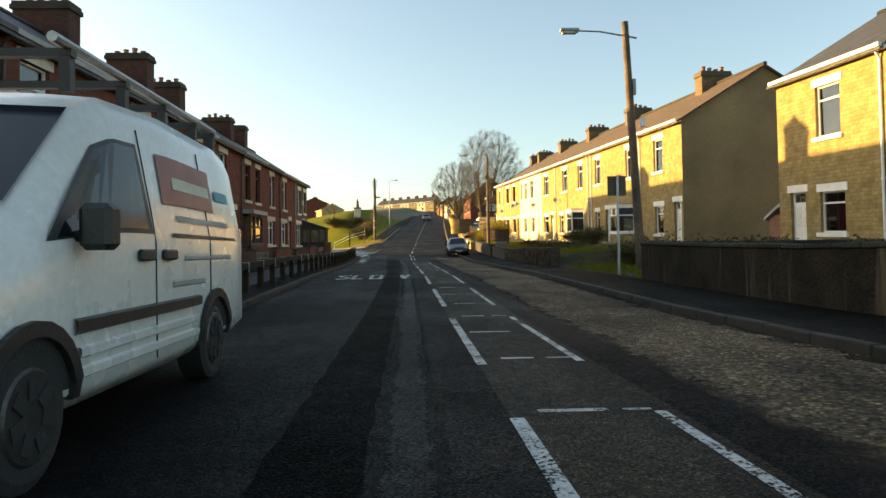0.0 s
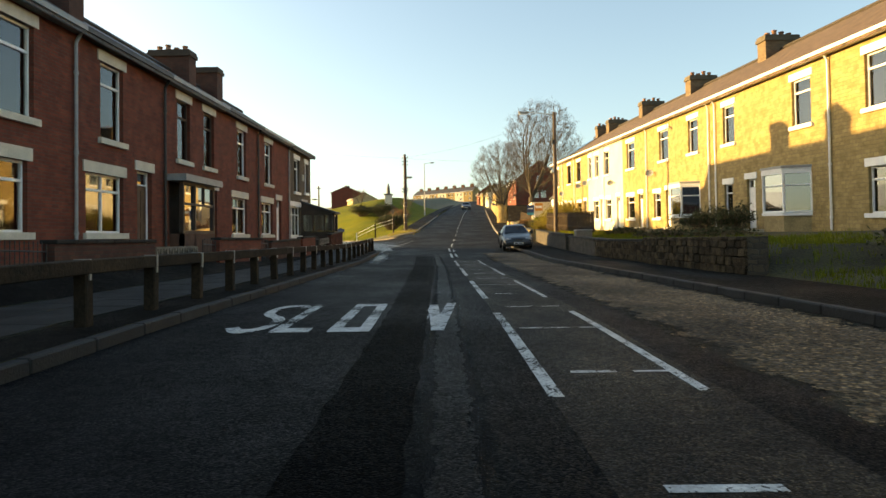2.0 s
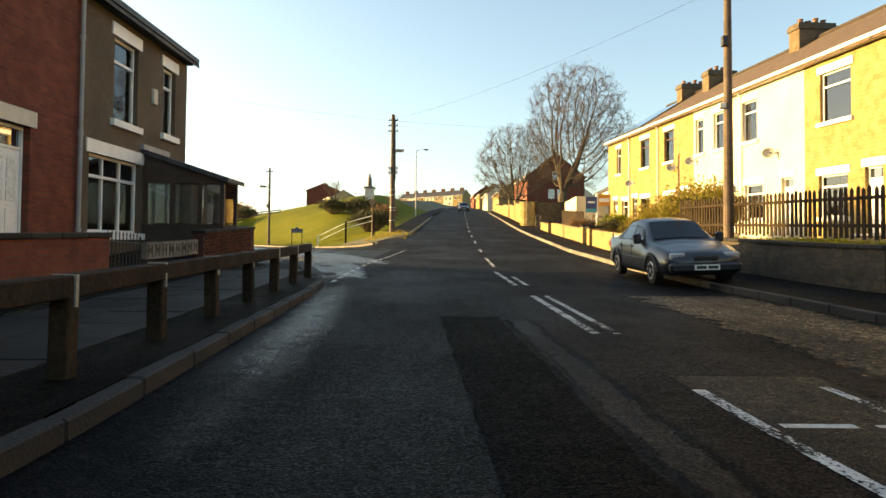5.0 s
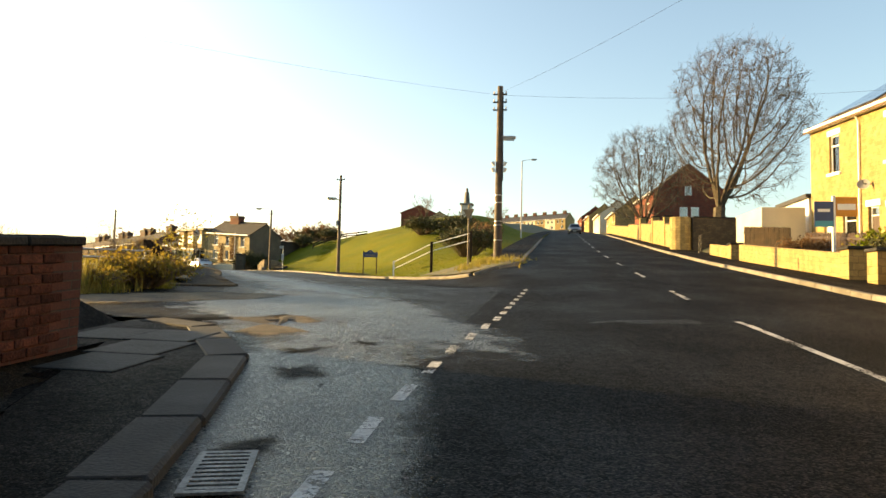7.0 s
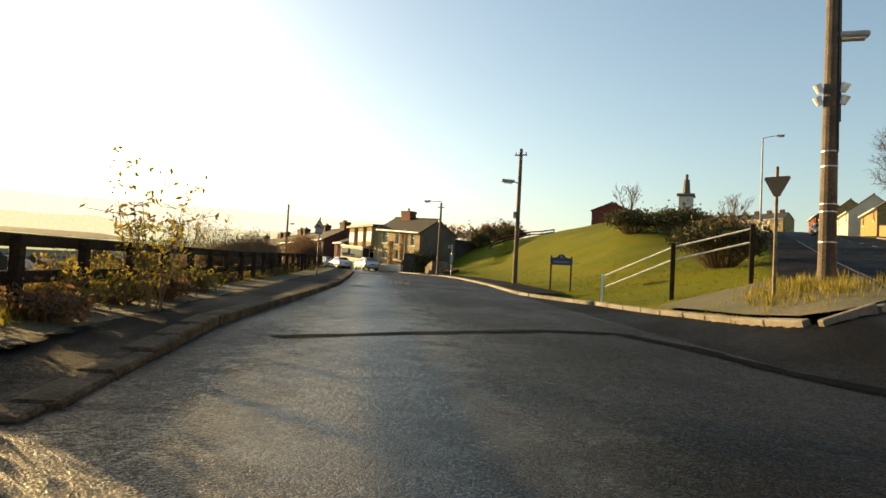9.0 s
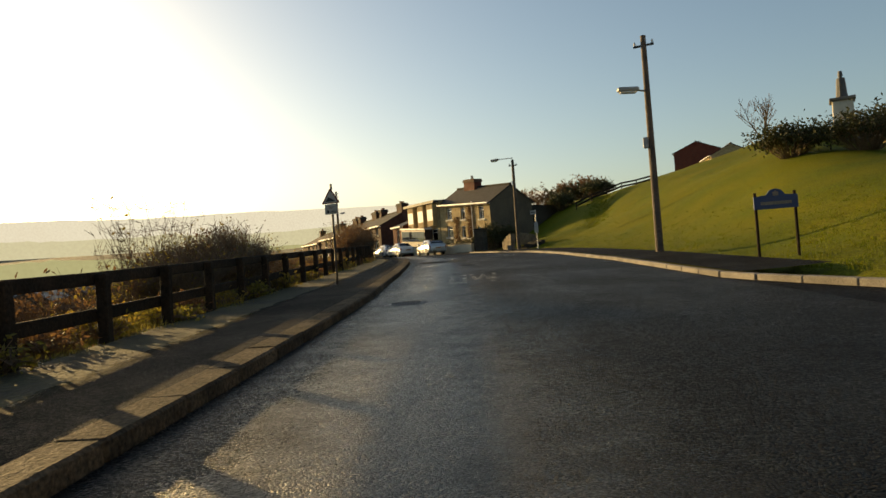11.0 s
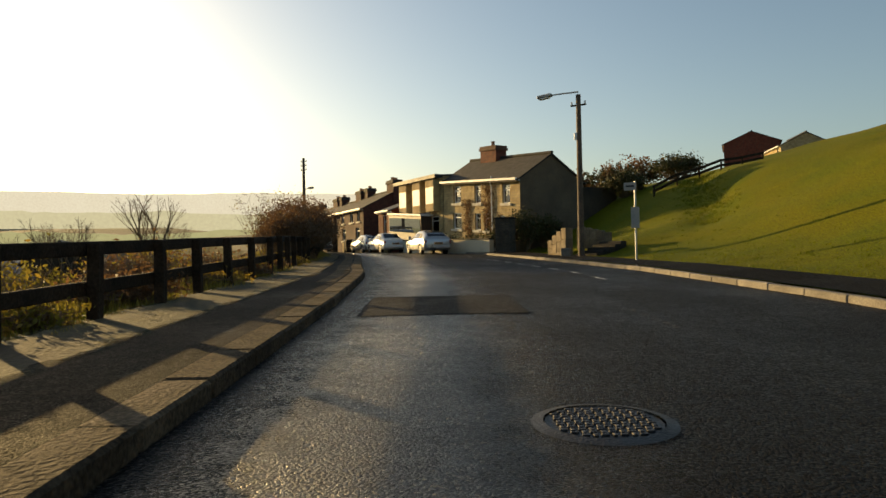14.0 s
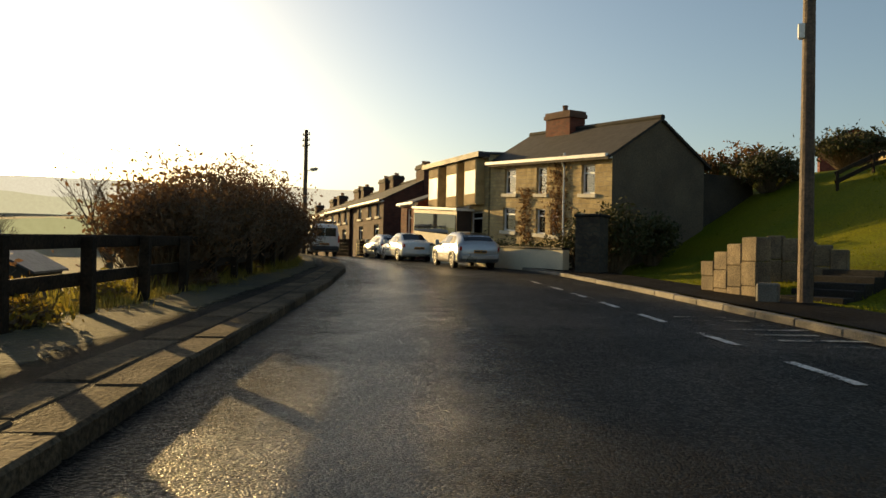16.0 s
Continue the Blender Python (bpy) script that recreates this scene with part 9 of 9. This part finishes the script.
# front walls, gate pier, hedge and drive below the stone houses
def wall_hf(pts_sd, h, material, label, base=6.1, t=0.25):
    P2 = [HF.p(s, 0, d) for s, d in pts_sd]
    return wall_run([(p.x, p.y) for p in P2], h, t, material, label, FLAG)


wall_hf([(9.4, 2.2), (5.6, 2.2), (-0.4, 2.2)], 0.75, RENDER_W, "low pale rendered garden wall")
wall_hf([(23.0, 0.9), (14.9, 0.9)], 0.85, OLDS, "low stone wall before the shops")
pier(-34.6, 115.9, 1.75, 0.75, STONE_WALL, "tall rough dark stone gate pier", FLAG)
for s, d, w, h in ((1.6, 1.2, 1.4, 1.0), (3.2, 1.2, 1.6, 0.9), (5.2, 1.2, 1.6, 0.9), (6.8, 1.2, 1.5, 1.0), (0.4, 1.0, 1.4, 1.9)):
    q = HF.p(s, 0, d)
    bush(q.x, q.y, w, w, h, "dark garden shrub before the stone houses", LEAF_DARK, 1500, 0.06, 70)
for s, d, w, h in ((-1.2, 0.9, 1.9, 2.3), (-0.9, -1.0, 1.5, 1.7), (-0.6, -7.2, 2.4, 1.5), (-1.6, -10.5, 3.0, 1.5)):
    q = HF.p(s, 0, d)
    bush(q.x, q.y, w, w, h, "tall dark hedge beside the gable", LEAF_DARK, 3200, 0.08, 160)

# stone steps up the green
STEP_STONE = mat("weathered step stone", (0.20, 0.150, 0.092), 0.9, vary=0.4, scale=3, grain=40, bump=0.6, color2=(0.12, 0.092, 0.06), per_object=0.2)
st = thing("stone_steps", "pale stepped stone walls beside steps up the green", "steps")


def stepped(a, b, tops, low):
    a, b = Vector(a), Vector(b)
    d = b - a
    n = len(tops)
    m = Matrix.Rotation(math.atan2(d.y, d.x), 4, "Z")
    for i, zt in enumerate(tops):
        p = a + d * i / n
        for k in range(3):
            z0, z1 = low + (zt - low) * k / 3, low + (zt - low) * (k + 1) / 3
            boxpart("wall_stone", (0.003, -0.15 + 0.01 * ((i + k) % 2), z0 + 0.003), (d.length / n - 0.003, 0.15, z1 - 0.003), STEP_STONE, st, Matrix.Translation((p.x, p.y, 0)) @ m, 0.015)


stepped((-30.1, 110.3), (-28.95, 109.15), (6.45, 6.63, 6.77, 6.88), 5.6)
stepped((-29.05, 110.5), (-27.75, 110.35), (6.95, 6.90, 6.84, 6.78, 6.70), 5.6)
for i in range(5):
    m = Matrix.Translation((-28.2 + 0.13 * i, 108.75 + 0.30 * i, 5.75)) @ Matrix.Rotation(radians(68), 4, "Z")
    boxpart("tread", (0, -0.5, -0.3), (0.34, 0.5, 0.16 + 0.11 * i), FLAG, st, m, 0.01)
# kerb block at the foot of the lamp
boxm = Matrix.Translation((-28.75, 108.2, terrain(-28.75, 108.2)))
kb = thing("stone_block", "rough pale stone block beside the lamp pole", "stone", boxm)
boxpart("block", (-0.16, -0.14, -0.1), (0.16, 0.14, 0.34), KERB, kb, None, 0.03)

# fence over the green
rail_fence([(-28.5 + 0.95 * i, 121.3 + 1.15 * i) for i in range(6)], 0.62, "timber_fence", "small dark post and rail fence on the green slope", (0.55, 0.28), 0.08, lambda x, y: terrain(x, y))

# statue on its pedestal
sz = terrain(-10.0, 112.0)
sp = thing("war_memorial", "dark stone statue on a tall stepped pedestal", "monument", Matrix.Translation((-10.0, 112.0, sz)))
for i, (w, z0, z1) in enumerate(((2.2, -0.3, 0.25), (1.7, 0.25, 0.55), (1.0, 0.55, 2.1), (1.25, 2.1, 2.28))):
    boxpart("pedestal_stage", (-w / 2, -w / 2, z0), (w / 2, w / 2, z1 - 0.002), CREAM if i == 2 else KERB, sp, None, 0.03)
bm = bmesh.new()
for a, b, r0, r1 in (((0, 0, 2.28), (0, 0, 2.95), 0.30, 0.24), ((0, 0, 2.95), (0, 0, 3.4), 0.25, 0.20), ((0, 0, 3.4), (0, 0, 3.52), 0.09, 0.09), ((0, 0, 3.5), (0, 0, 3.78), 0.13, 0.10)):
    bm_tube(bm, a, b, r0, r1, 10)
part("statue", bm, STONE_DARK := mat("dark bronze", (0.09, 0.085, 0.075), 0.6, vary=0.3, scale=4, grain=30, bump=0.3), sp)

# houses on the hill
hill, F1 = blockhouse("hill_house", "red brick gabled house on the hill with a slate roof", (-34.6, 199.5), 6, 9.0, 8.0, 24.4 - 1.7 - terrain(-31, 203), 24.4 - terrain(-31, 203), terrain(-31, 203), BRICK, SLATE_OLD, [(0.8, 1.8, 1.4, 2.6, {}), (4.4, 5.4, 1.4, 2.6, {})], chim=((7.6, 0.8, 1.2, 0.9, BRICK_DARK, 2),))
hill2, F2 = blockhouse("hill_house", "low stone bungalow on the hill", (-25.5, 179.0), 20, 7.0, 6.0, 20.4 - 1.5 - terrain(-23, 182), 20.4 - terrain(-23, 182), terrain(-23, 182), OLDS, SLATE_OLD, [(0.8, 1.6, 0.6, 1.3, {})])

# up the main road
rh, F3 = blockhouse("red_house", "large red brick house with white windows behind the trees", (10.3, 129.2), 3, 11.0, 8.2, 3.6, 6.8, 13.1, BRICK, TILE,
                    [(2.0, 3.2, 0.5, 1.7, {}), (6.5, 7.7, 0.5, 1.7, {}), (2.2, 3.0, 2.5, 3.5, {}), (6.7, 7.5, 2.5, 3.5, {})])


def gable_window(fr, house, d0, d1, h0, h1):
    """White framed window in the gable end that faces down the road."""
    for name, a, b, c, e, out, m in (("gable_window", d0, d1, h0, h1, 0.05, WHITE), ("gable_pane", d0 - 0.08, d1 + 0.08, h0 + 0.08, h1 - 0.08, 0.07, GLASS)):
        fr.piece(name, -out, -0.003, c, e, b, a, m, house)


hang(F3, rh, lambda: [gable_window(F3, rh, *q) for q in ((-3.0, -3.9, 0.4, 1.7), (-4.3, -5.2, 0.4, 1.7), (-3.6, -4.4, 3.1, 4.2))])
for i, (x, y, w, m) in enumerate(((8.2, 150, 9, STONE), (15.5, 156, 9, BRICK), (7.4, 166, 9, RENDER_W), (6.8, 182, 9, STONE), (22, 165, 8, RENDER_W), (6.4, 198, 9, BRICK))):
    blockhouse("far_house", "gabled houses further up the hill", (x, y), 2, w, 6.0, 2.7, 5.0, terrain(x, y) + 0.6, m, TILE, [(1.0, 2.0, 1.4, 2.4, {}), (w - 2.2, w - 1.2, 1.4, 2.4, {})])
g0, g1 = Vector((-26.0, 330.0)), Vector((8.0, 326.0))
for i in range(7):
    p = g1 + Vector((-0.82, 0.57)) * 5.05 * i
    blockhouse("far_house", "cream terraced house at the top of the road", (p.x, p.y), 55, 5.0, 7.0, 4.6, 7.0, 31.8, RENDER_W if i % 2 else STONE, SLATE, [(1.0, 2.0, 2.8, 4.0, {}), (3.0, 4.0, 2.8, 4.0, {}), (1.0, 2.2, 0.6, 1.8, {})], chim=((2.5, 1.6, 0.8, 1.2, BRICK_DARK, 3),))
# added out of view: its shadow carries on past the terrace end
blockhouse("unseen_shade_house", "unseen brick house added to shade the junction road", (-23.3, 50.6), 0, 6.6, 6.0, 6.6, 8.6, 3.2, BRICK_DARK, SLATE)
wb = thing("yard_building", "small white rendered yard building", "outhouse")
bm = bmesh.new()
bm_box(bm, (7.6, 82.3, 6.6), (9.6, 86.5, 8.5))
part("wall", bm, RENDER_W, wb)
bm = bmesh.new()
bm_box(bm, (10.4, 84.0, 6.6), (14.5, 88.0, 9.2))
part("wall", bm, WHITE, wb, "white rendered shed")
bm = bmesh.new()
bm_box(bm, (10.2, 83.8, 9.21), (14.7, 88.2, 9.4))
part("roof", bm, SLATE, wb)
car_at(on_road(1.9, 143.0, 180.0), "small dark car far up the main road", CAR_GREY)


# far hills: plain ridges, distance haze painted in as a pale glow of their own
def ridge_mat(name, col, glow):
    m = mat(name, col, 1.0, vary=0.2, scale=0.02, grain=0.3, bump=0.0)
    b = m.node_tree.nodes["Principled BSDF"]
    # emission stands in for haze, paler on the farther ridges
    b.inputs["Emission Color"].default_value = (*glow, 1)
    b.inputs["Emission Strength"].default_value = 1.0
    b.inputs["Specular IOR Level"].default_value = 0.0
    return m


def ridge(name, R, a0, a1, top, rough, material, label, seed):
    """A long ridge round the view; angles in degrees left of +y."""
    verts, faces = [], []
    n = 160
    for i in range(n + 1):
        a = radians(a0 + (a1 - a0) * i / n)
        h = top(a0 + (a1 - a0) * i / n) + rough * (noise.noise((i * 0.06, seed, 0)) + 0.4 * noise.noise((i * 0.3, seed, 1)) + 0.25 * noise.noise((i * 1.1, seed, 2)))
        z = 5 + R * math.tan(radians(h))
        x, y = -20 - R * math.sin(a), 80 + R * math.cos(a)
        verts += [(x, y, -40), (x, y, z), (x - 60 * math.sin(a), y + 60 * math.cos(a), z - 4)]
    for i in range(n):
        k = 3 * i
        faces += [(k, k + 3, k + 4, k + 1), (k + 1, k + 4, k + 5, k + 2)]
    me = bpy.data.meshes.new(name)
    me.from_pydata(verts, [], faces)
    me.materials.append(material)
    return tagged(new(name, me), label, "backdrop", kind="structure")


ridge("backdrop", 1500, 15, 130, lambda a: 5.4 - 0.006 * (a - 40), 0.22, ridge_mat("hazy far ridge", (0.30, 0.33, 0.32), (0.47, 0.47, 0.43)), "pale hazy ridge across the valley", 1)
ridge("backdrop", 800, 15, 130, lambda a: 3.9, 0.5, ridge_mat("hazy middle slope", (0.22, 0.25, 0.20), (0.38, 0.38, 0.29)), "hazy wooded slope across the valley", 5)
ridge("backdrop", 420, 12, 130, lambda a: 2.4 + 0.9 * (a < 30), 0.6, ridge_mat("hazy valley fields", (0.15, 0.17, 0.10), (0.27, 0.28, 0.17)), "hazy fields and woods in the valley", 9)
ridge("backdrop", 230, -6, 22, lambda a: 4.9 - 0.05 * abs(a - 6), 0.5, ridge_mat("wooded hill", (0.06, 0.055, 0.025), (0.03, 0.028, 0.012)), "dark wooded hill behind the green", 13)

# scrub behind the green and valley trees
for i in range(16):
    a = 20 + 3.2 * i
    x, y = -36 - 1.6 * i + 3 * math.sin(i * 2.2), 140 + 4.5 * i + 4 * math.cos(i * 1.7)
    bush(x, y, 7, 6, 2.6 + 0.8 * math.sin(i), "brown winter scrub on the hillside", LEAF_DRY if i % 3 else LEAF_DARK, 1500, 0.16, 80, base=max(terrain(x, y), 5.5 + 0.03 * (y - 120)), seed=i)
for i, (x, y, h, b) in enumerate(((-65.8, 119, 7.0, 4.4), (-60.5, 109, 5.0, 3.8), (-66, 112, 4.5, 3.8), (-72, 125, 5.5, 4.0), (-80, 118, 6.0, 3.0))):
    bare_tree(x, y, h, 0.7, "bare tree in the hazy valley", 0.2, 60 + i, b, 4, 4)
for i in range(9):
    x, y = -58 - 5.0 * i, 98 + 7 * math.sin(i * 1.3) + 2 * i
    blockhouse("valley_house", "small hazy house roofs in the valley", (x, y), 40 + 12 * math.sin(i), 6, 6, 2.2, 3.9, terrain(x, y) + 0.3, RENDER_GREY, SLATE, [(1.0, 1.8, 0.6, 1.6, {})])


# overhead wires
def wire(a, b, sag, label="thin black overhead wire"):
    a, b = Vector(a), Vector(b)
    n, rad = 16, 0.0045
    bm = bmesh.new()
    side = (b - a).cross(Vector((0, 0, 1))).normalized()
    rings = []
    for i in range(n + 1):
        p = a.lerp(b, i / n) - Vector((0, 0, sag * 4 * (i / n) * (1 - i / n)))
        rings.append([bm.verts.new(p + side * rad * math.cos(k * 2.094) + Vector((0, 0, rad * math.sin(k * 2.094)))) for k in range(3)])
    for r0, r1 in zip(rings, rings[1:]):
        for k in range(3):
            bm.faces.new((r0[k], r0[(k + 1) % 3], r1[(k + 1) % 3], r1[k]))
    return solid("overhead_wire", bm, BLACKP, label, "wire", "overhead wires")


wire((-4.75, 74.68, 12.1), (5.63, 53.1, 10.9), 0.4)
wire((-4.75, 74.68, 12.0), (-26.0, 60.0, 12.6), 0.5)
wire((-4.75, 74.68, 12.0), (11.5, 72.0, 11.3), 0.3)


# ---- single stones and bricks of the walls beside the road ----
def rubble_mesh(seed):
    """One rough, roughly squared stone of unit length and height, its face towards -x."""
    r = random.Random(seed)
    bm = bmesh.new()
    bm_box(bm, (-0.5, -0.5, -0.5), (0.5, 0.5, 0.5), None, 0.0)
    bmesh.ops.bevel(bm, geom=list(bm.edges), offset=0.12, segments=1, affect="EDGES")
    for v in bm.verts:
        v.co += Vector((r.uniform(-0.10, 0.10), r.uniform(-0.07, 0.07), r.uniform(-0.08, 0.08)))
    return mesh_of("stone", bm, RUBBLE)


RUBBLE_ME = [rubble_mesh(i) for i in range(7)]
rub = random.Random(31)


def stone_face(wall, y0, y1, off, height, course):
    """Rubble stones in uneven courses on the road side of a wall."""
    z = -0.02
    while z < height - 0.05:
        h = min(course * rub.uniform(0.8, 1.25), height - z)
        y = y0 - rub.uniform(0, 0.15)
        while y < y1:
            w = rub.uniform(0.20, 0.46)
            if y + w > y1:
                w = max(0.12, y1 - y)
            cy = max(y + w / 2, y0 + w / 2)
            ob = new("stone", rub.choice(RUBBLE_ME))
            ob.parent = wall
            x = axis(cy) + off
            slope = (land(x, cy + 0.3) - land(x, cy - 0.3)) / 0.6
            ob.matrix_world = Matrix.Translation((x + rub.uniform(-0.008, 0.012), cy, land(x, cy) + z + h / 2)) @ Matrix.Rotation(math.atan(slope), 4, "X") @ Matrix.Diagonal((0.09, (w - 0.012) * 1.0, h - 0.010, 1))
            y += w
        z += h


stone_face(WALL_A, 27.0, 33.4, 5.5 - 0.2, 0.85, 0.15)
stone_face(WALL_B, 33.6, 40.5, 5.75 - 0.175, 0.72, 0.16)

brick_bm = bmesh.new()
bm_box(brick_bm, (-0.02, -0.1075, -0.0325), (0.02, 0.1075, 0.0325), None, 0.005)
BRICK_ME = mesh_of("brick", brick_bm, BRICK_PIECE)
for row in range(11):
    for k in range(15):
        y = 49.42 + 0.2275 * (k + 0.5 * (row % 2))
        ob = new("brick", BRICK_ME)
        ob.parent = WALL_C
        x = GX_L + 0.105
        ob.matrix_world = Matrix.Translation((x + rub.uniform(-0.002, 0.003), y, land(x, y) + 0.125 + 0.0755 * row)) @ Matrix.Rotation(math.atan((land(x, y + 0.3) - land(x, y - 0.3)) / 0.6), 4, "X")
